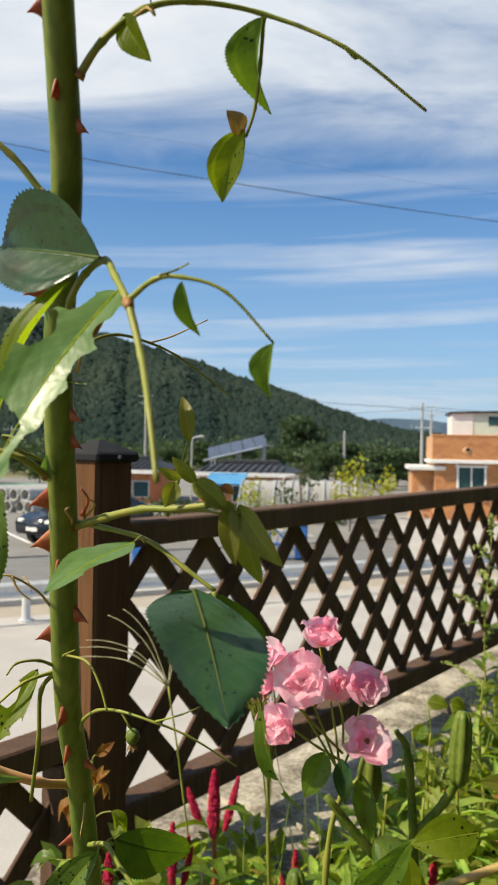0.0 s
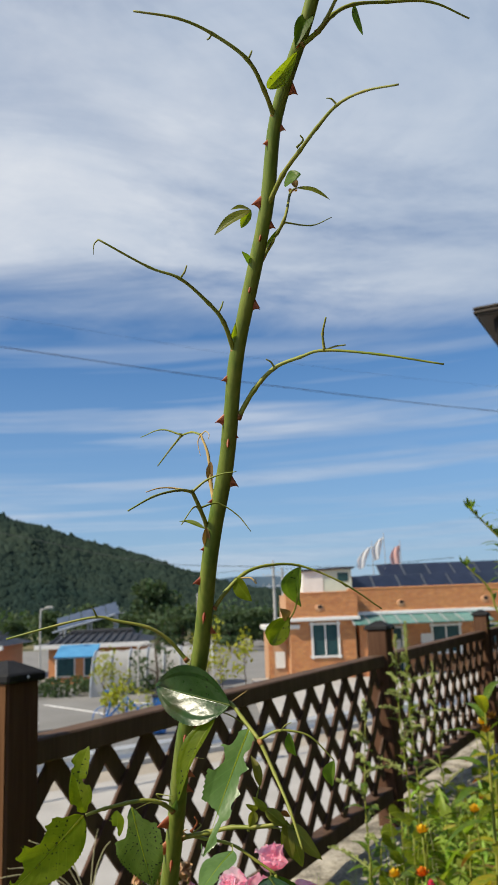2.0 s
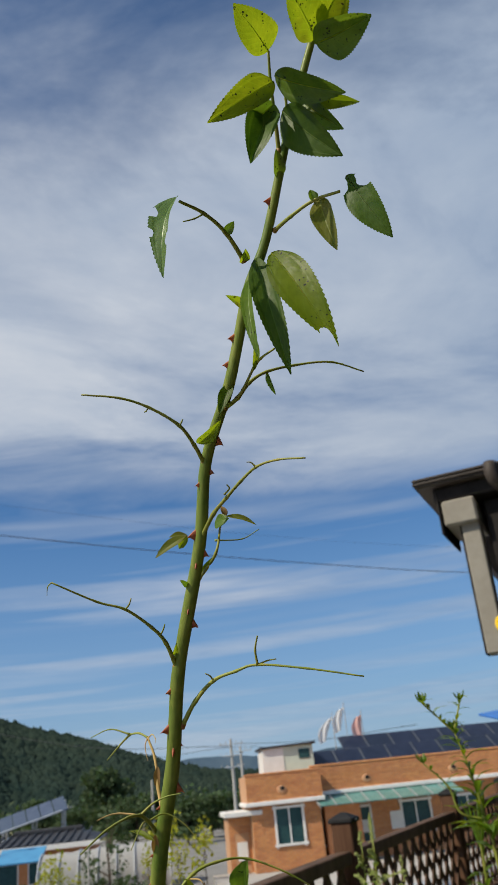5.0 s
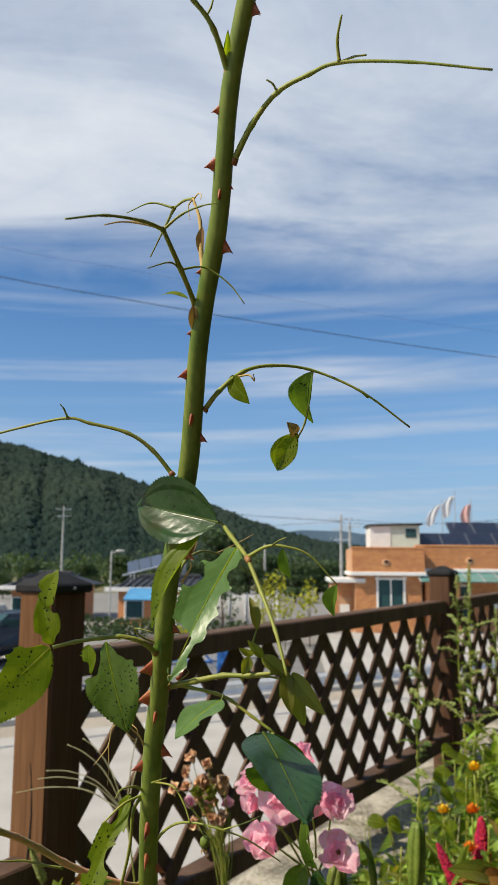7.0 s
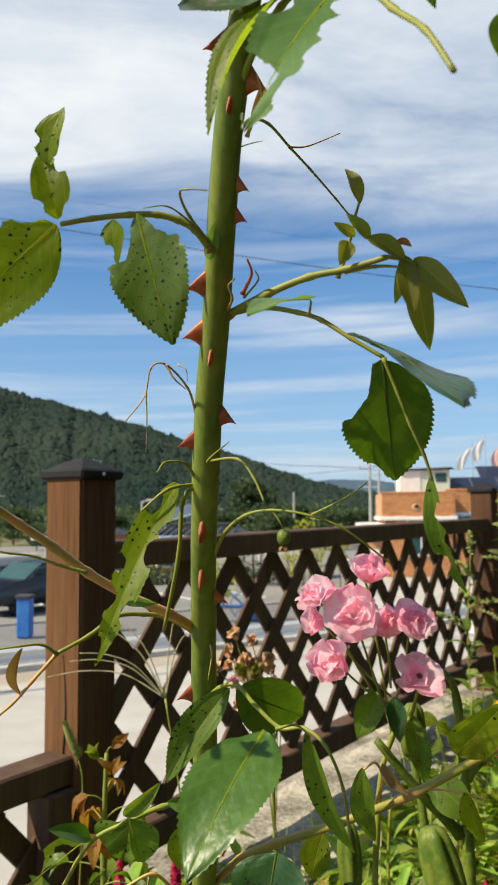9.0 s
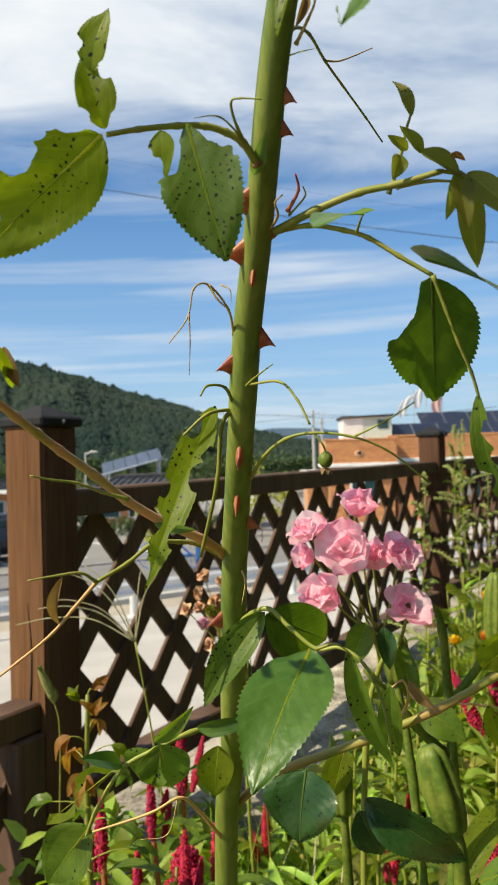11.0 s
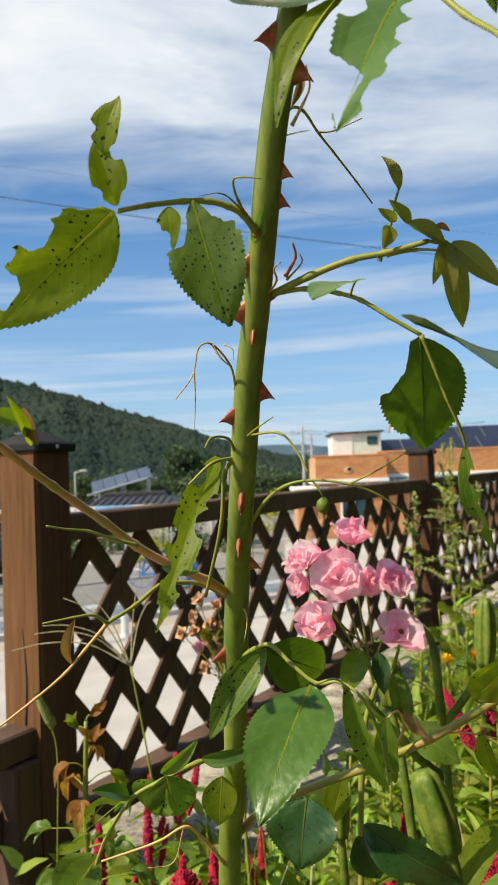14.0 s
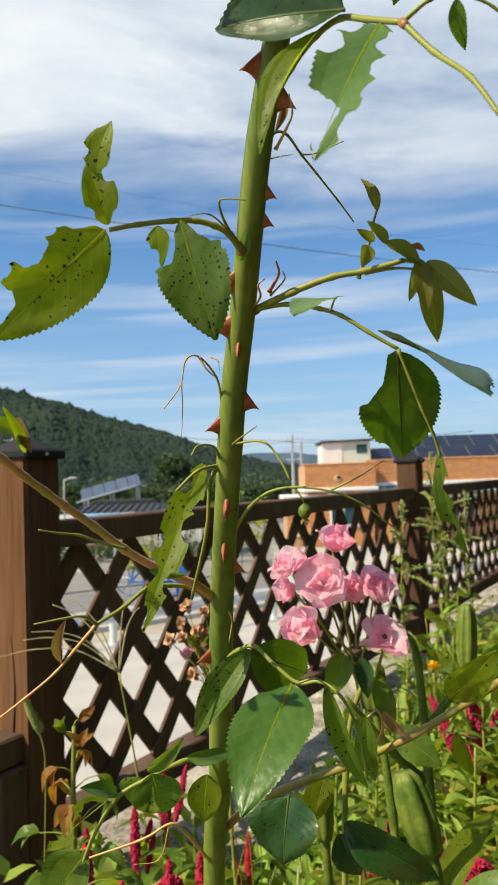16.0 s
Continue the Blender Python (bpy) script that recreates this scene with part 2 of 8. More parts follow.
# one foliage in several greens; lit and shade copies hold the light in their colour
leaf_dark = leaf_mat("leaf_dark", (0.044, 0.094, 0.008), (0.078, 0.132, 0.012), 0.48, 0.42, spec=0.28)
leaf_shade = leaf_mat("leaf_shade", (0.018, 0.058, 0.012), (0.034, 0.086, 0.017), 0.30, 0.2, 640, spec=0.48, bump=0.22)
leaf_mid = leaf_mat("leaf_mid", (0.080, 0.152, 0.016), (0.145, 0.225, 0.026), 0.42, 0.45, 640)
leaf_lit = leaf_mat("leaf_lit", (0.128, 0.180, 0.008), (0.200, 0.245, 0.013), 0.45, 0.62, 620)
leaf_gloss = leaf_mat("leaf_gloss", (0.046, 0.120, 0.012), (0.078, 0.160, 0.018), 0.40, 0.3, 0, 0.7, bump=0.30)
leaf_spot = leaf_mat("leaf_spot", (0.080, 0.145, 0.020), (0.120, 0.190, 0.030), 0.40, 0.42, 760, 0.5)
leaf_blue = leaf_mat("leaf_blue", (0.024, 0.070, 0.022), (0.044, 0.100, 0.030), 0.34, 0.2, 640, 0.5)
leaf_pale = leaf_mat("leaf_pale", (0.105, 0.200, 0.050), (0.155, 0.255, 0.080), 0.36, 0.35, spec=0.6)
leaf_olive = leaf_mat("leaf_olive", (0.140, 0.168, 0.020), (0.190, 0.180, 0.034), 0.42, 0.48)
leaf_brown = leaf_mat("leaf_brown", (0.170, 0.095, 0.038), (0.250, 0.165, 0.075), 0.8, 0.3)
leaf_rust = leaf_mat("leaf_rust", (0.240, 0.085, 0.020), (0.330, 0.190, 0.035), 0.6, 0.4)
leaf_yellow = leaf_mat("leaf_yellow", (0.400, 0.330, 0.025), (0.200, 0.270, 0.025), 0.6, 0.45, tips=True)
shoot_green = mat("shoot_green", (0.185, 0.240, 0.028), (0.310, 0.295, 0.056), 60, 0.5, 0.15, 6, vary=0.2)
stem_green = mat("stem_green", (0.095, 0.158, 0.020), (0.215, 0.255, 0.044), 60, 0.46, 0.25, 7, stretch=(1, 1, 0.10), vary=0.0, contrast=1.2, spec=0.3)
cane_olive = mat("cane_olive", (0.210, 0.225, 0.032), (0.370, 0.215, 0.070), 30, 0.5, 0.2, 6, vary=0.1, contrast=1.3)
cane_tan = mat("cane_tan", (0.468, 0.377, 0.091), (0.780, 0.377, 0.182), 40, 0.5, 0.25, 6, vary=0.1, contrast=1.2)
dead_twig = mat("dead_twig", (0.375, 0.240, 0.083), (0.570, 0.405, 0.165), 60, 0.8, 0.3, 6)
thorn_red = mat("thorn_red", (0.360, 0.075, 0.035), (0.520, 0.200, 0.095), 150, 0.45, 0.15, 4, spec=0.5, translucent=0.25, glow=(1.5, 0.8, 0.5))
petal_pink = mat("petal_pink", (0.940, 0.560, 0.660), (0.965, 0.790, 0.840), 45, 0.6, 0.06, 4, translucent=0.6, vary=0.15, glow=(1.1, 1.0, 1.05), fade=(0.97, 0.90, 0.90))
petal_dry = mat("petal_dry", (0.600, 0.300, 0.160), (0.720, 0.500, 0.300), 60, 0.8, 0.4, 5, vary=0.5)
red_plume = mat("red_plume", (0.420, 0.012, 0.050), (0.640, 0.050, 0.120), 90, 0.85, 0.4, 5, vary=0.45, spec=0.2, translucent=0.2, glow=(1.3, 0.9, 1.0))
orange_petal = mat("orange_petal", (0.750, 0.150, 0.010), (0.800, 0.300, 0.015), 80, 0.7, 0.3, 5, vary=0.3)
yellow_petal = mat("yellow_petal", (0.800, 0.450, 0.010), (0.850, 0.580, 0.030), 80, 0.7, 0.3, 5, vary=0.3)
wood_brown = mat("wood_brown", (0.071, 0.043, 0.029), (0.137, 0.081, 0.054), 14, 0.75, 0.35, 8, spec=0.2, stretch=(1, 1, 0.08), vary=0.25)
# post timber in two copies: stain with shade, and a bright sunlit one
wood_stain_shade = mat("wood_stain_shade", (0.076, 0.040, 0.026), (0.143, 0.078, 0.048), 18, 0.9, 0.4, 9, spec=0.05, stretch=(1, 1, 0.05), vary=0.0)
wood_sunlit = mat("wood_sunlit", (0.090, 0.043, 0.021), (0.205, 0.106, 0.053), 16, 0.9, 0.6, 9, spec=0.05, stretch=(1, 1, 0.05), vary=0.0, contrast=0.95)
black_metal = mat("black_metal", (0.014, 0.014, 0.015), (0.026, 0.026, 0.028), 40, 0.7, 0.2, 6, spec=0.2)
concrete = mat("concrete", (0.375, 0.355, 0.328), (0.465, 0.445, 0.418), 1.2, 0.9, 0.15, 30, vary=0.0)
kerb_stone = mat("kerb_stone", (0.150, 0.132, 0.100), (0.500, 0.455, 0.370), 7, 0.94, 0.9, 11, vary=0.3, contrast=1.35)
asphalt = mat("asphalt", (0.160, 0.157, 0.155), (0.215, 0.210, 0.205), 2.0, 0.9, 0.2, 40, vary=0.0)
soil = mat("soil", (0.055, 0.035, 0.020), (0.130, 0.090, 0.055), 9, 0.95, 0.9, 8, vary=0.0)
far_concrete = mat("far_concrete", (0.195, 0.188, 0.175), (0.260, 0.250, 0.235), 0.5, 0.9, 0.1, 30, vary=0.0)
field = mat("field", (0.120, 0.130, 0.050), (0.250, 0.210, 0.120), 0.12, 0.95, 0.3, 12, vary=0.0)
sand = mat("sand", (0.330, 0.285, 0.230), (0.420, 0.370, 0.300), 0.8, 0.95, 0.4, 12, vary=0.0)
brick_orange = mat("brick_orange", (0.560, 0.235, 0.092), (0.660, 0.310, 0.135), 5, 0.85, 0.3, 8, vary=0.2)
mortar = mat("mortar", (0.500, 0.270, 0.145), (0.560, 0.330, 0.190), 12, 0.9, 0.3, 6, vary=0.0)
white_paint = mat("white_paint", (0.700, 0.690, 0.660), (0.800, 0.790, 0.770), 3, 0.6, 0.1, 12, vary=0.05)
pale_green = mat("pale_green", (0.500, 0.580, 0.500), (0.580, 0.650, 0.560), 3, 0.6, 0.1, 12, vary=0.0)
teal_sheet = mat("teal_sheet", (0.080, 0.220, 0.200), (0.140, 0.310, 0.280), 3, 0.3, 0.1, 8, vary=0.2)
blue_paint = mat("blue_paint", (0.020, 0.120, 0.420), (0.050, 0.200, 0.550), 4, 0.45, 0.1, 8, vary=0.1)
sky_awning = mat("sky_awning", (0.060, 0.250, 0.480), (0.090, 0.320, 0.560), 3, 0.5, 0.1, 8, vary=0.0)
roof_dark = mat("roof_dark", (0.020, 0.022, 0.028), (0.050, 0.052, 0.060), 5, 0.6, 0.4, 8, vary=0.1)
array_blue = mat("array_blue", (0.050, 0.072, 0.125), (0.085, 0.112, 0.170), 3, 0.55, 0.02, 8, spec=0.2, vary=0.1)
solar_blue = mat("solar_blue", (0.010, 0.015, 0.034), (0.020, 0.028, 0.055), 3, 0.35, 0.02, 8, spec=0.3, vary=0.15)
vinyl = mat("vinyl", (0.480, 0.470, 0.440), (0.600, 0.590, 0.560), 1.5, 0.45, 0.25, 8, vary=0.0, translucent=0.25, glow=(1, 1, 1))
pole_grey = mat("pole_grey", (0.380, 0.370, 0.350), (0.480, 0.470, 0.450), 4, 0.8, 0.2, 8, vary=0.1)
panel_rim = mat("panel_rim", (0.09, 0.10, 0.12), (0.13, 0.14, 0.16), 6, 0.5, 0.1, 8, metal=0.3, vary=0.0)
steel = mat("steel", (0.480, 0.500, 0.520), (0.600, 0.610, 0.620), 6, 0.4, 0.1, 8, metal=0.6, vary=0.1)
glass_dark = mat("glass_dark", (0.015, 0.050, 0.058), (0.035, 0.090, 0.095), 2, 0.35, 0.0, 6, spec=0.25, vary=0.2)
car_paint = mat("car_paint", (0.018, 0.024, 0.034), (0.026, 0.034, 0.046), 3, 0.2, 0.0, 6, metal=0.3, spec=0.6, vary=0.0)
rubber = mat("rubber", (0.012, 0.012, 0.012), (0.022, 0.022, 0.022), 20, 0.8, 0.2, 6, vary=0.0)
# distance haze and the canopy's own shade are mixed into this bluish green
hill_green = mat("hill_green", (0.019, 0.034, 0.030), (0.038, 0.054, 0.040), 0.010, 1.0, 0.0, 9, vary=0.24, contrast=1.2, spec=0.0)
# the far ridge's haze is put into this blue
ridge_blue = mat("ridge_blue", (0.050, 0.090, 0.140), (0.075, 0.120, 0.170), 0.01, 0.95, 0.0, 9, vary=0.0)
bark = mat("bark", (0.075, 0.055, 0.038), (0.130, 0.100, 0.070), 8, 0.9, 0.6, 6, stretch=(1, 1, 0.3))
tree_green = mat("tree_green", (0.042, 0.076, 0.034), (0.075, 0.112, 0.044), 1.5, 0.7, 0.0, 5, translucent=0.25, vary=0.6)
tree_lime = mat("tree_lime", (0.260, 0.290, 0.020), (0.380, 0.370, 0.030), 1.5, 0.7, 0.0, 5, translucent=0.3, vary=0.5)
weed_dark = mat("weed_dark", (0.162, 0.277, 0.035), (0.351, 0.446, 0.074), 12, 0.55, 0.1, 5, translucent=0.35, vary=0.8)
weed_yellow = mat("weed_yellow", (0.330, 0.319, 0.044), (0.396, 0.264, 0.066), 14, 0.65, 0.1, 5, translucent=0.35, vary=0.7)
weed_green = mat("weed_green", (0.176, 0.286, 0.037), (0.385, 0.462, 0.083), 12, 0.6, 0.1, 5, translucent=0.45, vary=0.8)
seed_green = mat("seed_green", (0.250, 0.310, 0.080), (0.400, 0.430, 0.150), 60, 0.8, 0.4, 5, translucent=0.2, vary=0.5)
straw = mat("straw", (0.330, 0.300, 0.160), (0.460, 0.420, 0.260), 40, 0.8, 0.1, 5, vary=0.3)
# dimmed copy of the rib colour, to go with the shaded leaf colours
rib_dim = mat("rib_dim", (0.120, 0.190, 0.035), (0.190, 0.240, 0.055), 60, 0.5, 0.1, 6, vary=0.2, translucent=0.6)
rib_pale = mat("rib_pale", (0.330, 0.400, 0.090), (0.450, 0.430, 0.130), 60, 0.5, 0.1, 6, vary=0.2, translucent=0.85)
pipe_green = mat("pipe_green", (0.050, 0.330, 0.160), (0.090, 0.430, 0.220), 3, 0.5, 0.05, 8, vary=0.2)
galvanised = mat("galvanised", (0.560, 0.570, 0.570), (0.680, 0.690, 0.690), 5, 0.5, 0.1, 8, metal=0.15, vary=0.1)
collar_red = mat("collar_red", (0.300, 0.110, 0.040), (0.330, 0.230, 0.060), 220, 0.5, 0.15, 4, vary=0.4)
petal_deep = mat("petal_deep", (0.910, 0.400, 0.540), (0.950, 0.660, 0.740), 45, 0.6, 0.06, 4, translucent=0.6, vary=0.2, glow=(1.1, 0.9, 1.0), fade=(0.96, 0.80, 0.83))
pod_green = mat("pod_green", (0.070, 0.118, 0.012), (0.150, 0.185, 0.026), 70, 0.5, 0.3, 5, vary=0.25, contrast=1.7, spec=0.3)
soffit_beige = mat("soffit_beige", (0.230, 0.210, 0.175), (0.290, 0.270, 0.230), 3, 0.7, 0.1, 9, vary=0.0)
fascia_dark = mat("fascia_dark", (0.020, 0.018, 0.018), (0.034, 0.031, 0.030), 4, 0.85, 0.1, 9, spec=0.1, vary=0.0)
gutter_brown = mat("gutter_brown", (0.050, 0.040, 0.034), (0.078, 0.064, 0.055), 5, 0.6, 0.1, 9, spec=0.3, vary=0.0)
wire_black = mat("wire_black", (0.025, 0.027, 0.032), (0.04, 0.042, 0.05), 20, 0.6, 0.0, 6, vary=0.0)
flag_cloth = mat("flag_cloth", (0.860, 0.860, 0.860), (0.920, 0.920, 0.920), 3, 0.8, 0.2, 6, translucent=0.45, vary=0.0, glow=(1, 1, 1))
flag_red = mat("flag_red", (0.760, 0.440, 0.400), (0.850, 0.680, 0.650), 1.2, 0.8, 0.2, 6, translucent=0.3, vary=0.0, glow=(1, 1, 1))


# ---- mesh helpers ----
def part(name, bm, material, parent=None, label="", smooth=False):
    me = bpy.data.meshes.new(name)
    if smooth:
        for f in bm.faces:
            f.smooth = True
    bm.to_mesh(me)
    bm.free()
    me.materials.append(material)
    ob = new(name, me)
    if parent is not None:
        ob.parent = parent
    return tagged(ob, label=label)


def raw(name, verts, faces, material, parent=None, label="", smooth=False):
    me = bpy.data.meshes.new(name)
    me.from_pydata(verts, [], faces)
    if smooth:
        me.polygons.foreach_set("use_smooth", [True] * len(me.polygons))
    me.materials.append(material)
    ob = new(name, me)
    if parent is not None:
        ob.parent = parent
    return tagged(ob, label=label)


def thing(name, label, category, group="", at=None):
    ob = tagged(new(name), label, category, group)
    if at is not None:
        ob.location = at
    return ob


def box(bm, c, size, rot=None, bevel=0.0):
    m = Matrix.Translation(c) @ (rot.to_4x4() if rot is not None else Matrix()) @ Matrix.Diagonal((*size, 1))
    made = bmesh.ops.create_cube(bm, size=1.0, matrix=m)["verts"]
    if bevel:
        edges = list({e for v in made for e in v.link_edges})
        bmesh.ops.bevel(bm, geom=edges, offset=bevel, segments=1, affect="EDGES")
    return made


def tube(bm, pts, radii, n=8, caps=True):
    pts = [Vector(p) for p in pts]
    rings, up_ = [], Vector((0.31, -0.9, 0.2)).normalized()
    for i, p in enumerate(pts):
        d = (pts[min(i + 1, len(pts) - 1)] - pts[max(i - 1, 0)]).normalized()
        a = d.cross(up_).normalized()
        b = d.cross(a)
        rr = radii[i] if hasattr(radii, "__len__") else radii
        rings.append([bm.verts.new(p + (a * math.cos(2 * math.pi * k / n) + b * math.sin(2 * math.pi * k / n)) * rr) for k in range(n)])
    for r0, r1 in zip(rings, rings[1:]):
        for k in range(n):
            bm.faces.new((r0[k], r0[(k + 1) % n], r1[(k + 1) % n], r1[k]))
    if caps:
        bm.faces.new(rings[0][::-1])
        bm.faces.new(rings[-1])


def spline(pts, n=5):
    """Points on a smooth curve through pts."""
    p = [Vector(q) for q in pts]
    p = [p[0] * 2 - p[1], *p, p[-1] * 2 - p[-2]]
    out = []
    for i in range(1, len(p) - 2):
        for k in range(n):
            t = k / n
            a, b, c, d = p[i - 1 : i + 3]
            out.append(0.5 * (2 * b + (c - a) * t + (2 * a - 5 * b + 4 * c - d) * t * t + (3 * b - a - 3 * c + d) * t ** 3))
    return out + [p[-2]]


def blob(bm, c, size, rot=None, sub=1, rough=0.0, seed=0):
    m = Matrix.Translation(c) @ (rot.to_4x4() if rot is not None else Matrix()) @ Matrix.Diagonal((*size, 1))
    made = bmesh.ops.create_icosphere(bm, subdivisions=sub, radius=1.0)["verts"]
    for v in made:
        k = 1 + rough * noise.noise(v.co * 2.3 + Vector((seed * 7.1, seed * 3.3, seed))) if rough else 1
        v.co = m @ (v.co * k)
    return made


def basis(axis, normal):
    x = Vector(axis).normalized()
    z = Vector(normal)
    z = (z - x * z.dot(x)).normalized()
    return Matrix((x, z.cross(x), z)).transposed()


# ---- setting: ground, road, garden bed, kerb ----
GROUND = -1.60
FENCE = Vector((-0.265, 1.731, 0))              # foot of the first post's axis
ALONG, ACROSS = Vector((0.4897, 0.8719, 0)), Vector((0.8719, -0.4897, 0))


def on_fence(s, off, z):
    return FENCE + ALONG * s + ACROSS * off + Vector((0, 0, z))


bm = bmesh.new()
bmesh.ops.create_grid(bm, x_segments=40, y_segments=40, size=2500)
bmesh.ops.translate(bm, verts=bm.verts, vec=(0, 1500, GROUND - 0.06))
tagged(part("ground", bm, field), "dry grass and fields reaching to the hills", "ground", kind="structure")

ROAD_DIR = Vector((0.80, 0.60, 0))
ROAD_N = Vector((-0.60, 0.80, 0))
ROAD_AT = Vector((-5.6, 13.9, 0))


def strip(name, near, far, length, z, material, label, thick=0.1):
    b = bmesh.new()
    c = ROAD_AT + ROAD_N * ((near + far) / 2)
    box(b, (c.x, c.y, z - thick / 2), (length, far - near, thick), Matrix((ROAD_DIR, ROAD_N, (0, 0, 1))).transposed(), 0.0)
    return tagged(part(name, b, material), label, name, kind="structure")


strip("yard", -40, 0.45, 120, GROUND + 0.02, concrete, "pale concrete yard below the garden wall")
strip("verge", 0.45, 1.6, 120, GROUND - 0.01, sand, "sandy verge behind the guard rail")
strip("kerb", 1.6, 1.85, 120, GROUND + 0.10, pole_grey, "concrete road kerb", 0.2)
strip("road", 1.85, 8.2, 160, GROUND, asphalt, "sun-bleached grey asphalt road")
strip("pavement", 8.2, 60, 120, GROUND + 0.04, far_concrete, "pale concrete car park and pavement", 0.12)
for k in range(12):
    b = bmesh.new()
    c = ROAD_AT + ROAD_DIR * (-14 + 2.4 * k) + ROAD_N * 12.2
    box(b, (c.x, c.y, GROUND + 0.046), (0.12, 4.6, 0.008), Matrix((ROAD_DIR, ROAD_N, (0, 0, 1))).transposed())
    tagged(part("parking_line", b, white_paint), "white painted parking bay line", "road marking", "parking lines", "structure")

# garden bed: uneven soil behind the kerb
SOIL = 0.52
verts, faces = [], []
nx, ny = 60, 40
for j in range(ny + 1):
    for i in range(nx + 1):
        p = on_fence(-2.5 + 11.0 * i / nx, 0.20 + 3.6 * j / ny, 0)
        verts.append((p.x, p.y, SOIL + 0.05 * noise.noise(p * 2.1) + 0.03 * noise.noise(p * 7.0)))
for j in range(ny):
    for i in range(nx):
        k = j * (nx + 1) + i
        faces.append((k, k + 1, k + nx + 2, k + nx + 1))
tagged(raw("garden_soil", verts, faces, soil, smooth=True), "dark crumbly soil of the flower bed", "soil", kind="structure")
bm = bmesh.new()
rot_f = Matrix((ALONG, -ACROSS, (0, 0, 1))).transposed()
box(bm, on_fence(3.0, -0.12, (SOIL + GROUND) / 2 + 0.07), (11.5, 0.22, SOIL - GROUND + 0.12), rot_f)
box(bm, on_fence(3.0, 1.9, (SOIL - 0.1 + GROUND) / 2), (11.0, 3.5, SOIL - 0.1 - GROUND), rot_f)
tagged(part("retaining_wall", bm, kerb_stone), "rough concrete retaining wall of the bed", "wall", kind="structure")
kerb = thing("garden_kerb", "weathered rough concrete kerb slabs under the lattice fence", "kerb")
for k in range(9):
    b = bmesh.new()
    z = 0.672 + 0.012 * math.sin(k * 2.3) + 0.0087 * (-1.05 + 1.02 * k)
    box(b, on_fence(-1.05 + 1.02 * k, 0.06, z - 0.13), (1.0, 0.40 + 0.02 * math.sin(k), 0.27), rot_f @ Euler((0, 0, 0.02 * math.sin(k * 1.7))).to_matrix(), 0.015)
    bmesh.ops.subdivide_edges(b, edges=b.edges[:], cuts=5, use_grid_fill=True)
    for v in b.verts:
        v.co += Vector((1, 1, 1)) * 0.012 * noise.noise(v.co * 9.0) + Vector((0, 0, 0.010 * noise.noise(v.co * 31.0)))
    part("slab", b, kerb_stone, kerb)


# ---- lattice fence ----
lattice = thing("lattice_fence", "dark brown stained diagonal lattice fence with capped square posts", "fence")


def fence_post(s, top, foot):
    b = bmesh.new()
    box(b, on_fence(s, 0, (top + foot) / 2), (0.090, 0.090, top - foot), rot_f, 0.005)
    p = part("post", b, wood_stain_shade, lattice, "square timber post, dark stain and shade in the colour")
    # thin bright board puts the sunlight into the colour of this face
    if s == 0.0:
        b = bmesh.new()
        box(b, on_fence(s - 0.0455, 0, (top + foot) / 2), (0.003, 0.082, top - foot - 0.004), rot_f)
        part("weathered_face", b, wood_sunlit, p, "grainy timber face with sunlight in its colour")
    b = bmesh.new()
    box(b, on_fence(s, 0, top + 0.006), (0.108, 0.108, 0.018), rot_f, 0.004)
    bmesh.ops.create_cone(b, cap_ends=True, segments=4, radius1=0.070, radius2=0.012, depth=0.022,
                          matrix=Matrix.Translation(on_fence(s, 0, top + 0.026)) @ rot_f.to_4x4() @ pose(0, 0, 0, 0, 0, 45))
    part("cap", b, black_metal, p, "black pyramid post cap")
    if s == 0.0:
        b = bmesh.new()
        line = [on_fence(-0.0475, 0.004 + 0.006 * math.sin(k * 0.9) + 0.0012 * k, 1.18 - 0.045 * k) for k in range(12)]
        tube(b, line, [0.0005 + 0.0019 * math.sin(math.pi * k / 11) for k in range(12)], 5)
        part("crack", b, black_metal, p, "long dark drying crack")
    b = bmesh.new()
    blob(b, on_fence(s, 0.054, top + 0.006), (0.004, 0.004, 0.004))
    part("screw", b, steel, p)
    return p


RISE = 0.0087                                   # the fence climbs gently with the ground


def fence_panel(s0, s1, z0, z1):
    climb = basis(ALONG + Vector((0, 0, RISE)), (0, 0, 1))
    for z, tall in ((z1 - 0.025, 0.050), (z0 + 0.028, 0.056)):
        b = bmesh.new()
        box(b, on_fence((s0 + s1) / 2, 0, z + RISE * (s0 + s1) / 2), (s1 - s0, 0.062, tall), climb, 0.004)
        part("rail", b, wood_brown, lattice)
    zl, zh, rise = z0 + 0.056, z1 - 0.050, 1.09
    lo, hi = s0 + 0.004, s1 - 0.004
    for sign, depth in ((1, 0.0046), (-1, -0.0046)):
        for k in range(int((s0 - (zh - zl)) / 0.17) - 2, int((s1 + zh - zl) / 0.17) + 3):
            base = k * 0.17 + 0.056
            ends = []
            for z in (zl, zh):
                s = base + sign * (z - 1.04) / rise
                c = min(max(s, lo), hi)
                ends.append((c, z + (c - s) * rise * sign))
            (sa, za), (sb, zb) = ends
            za, zb = za + RISE * sa, zb + RISE * sb
            d = ALONG * (sb - sa) + Vector((0, 0, zb - za))
            if d.length < 0.05 or not (zl - 0.01 <= min(za - RISE * sa, zb - RISE * sb) and max(za - RISE * sa, zb - RISE * sb) <= zh + 0.01):
                continue
            b = bmesh.new()
            box(b, on_fence((sa + sb) / 2, depth, (za + zb) / 2), (d.length, 0.042, 0.009), basis(d, ACROSS), 0.0015)
            part("slat", b, wood_brown, lattice)


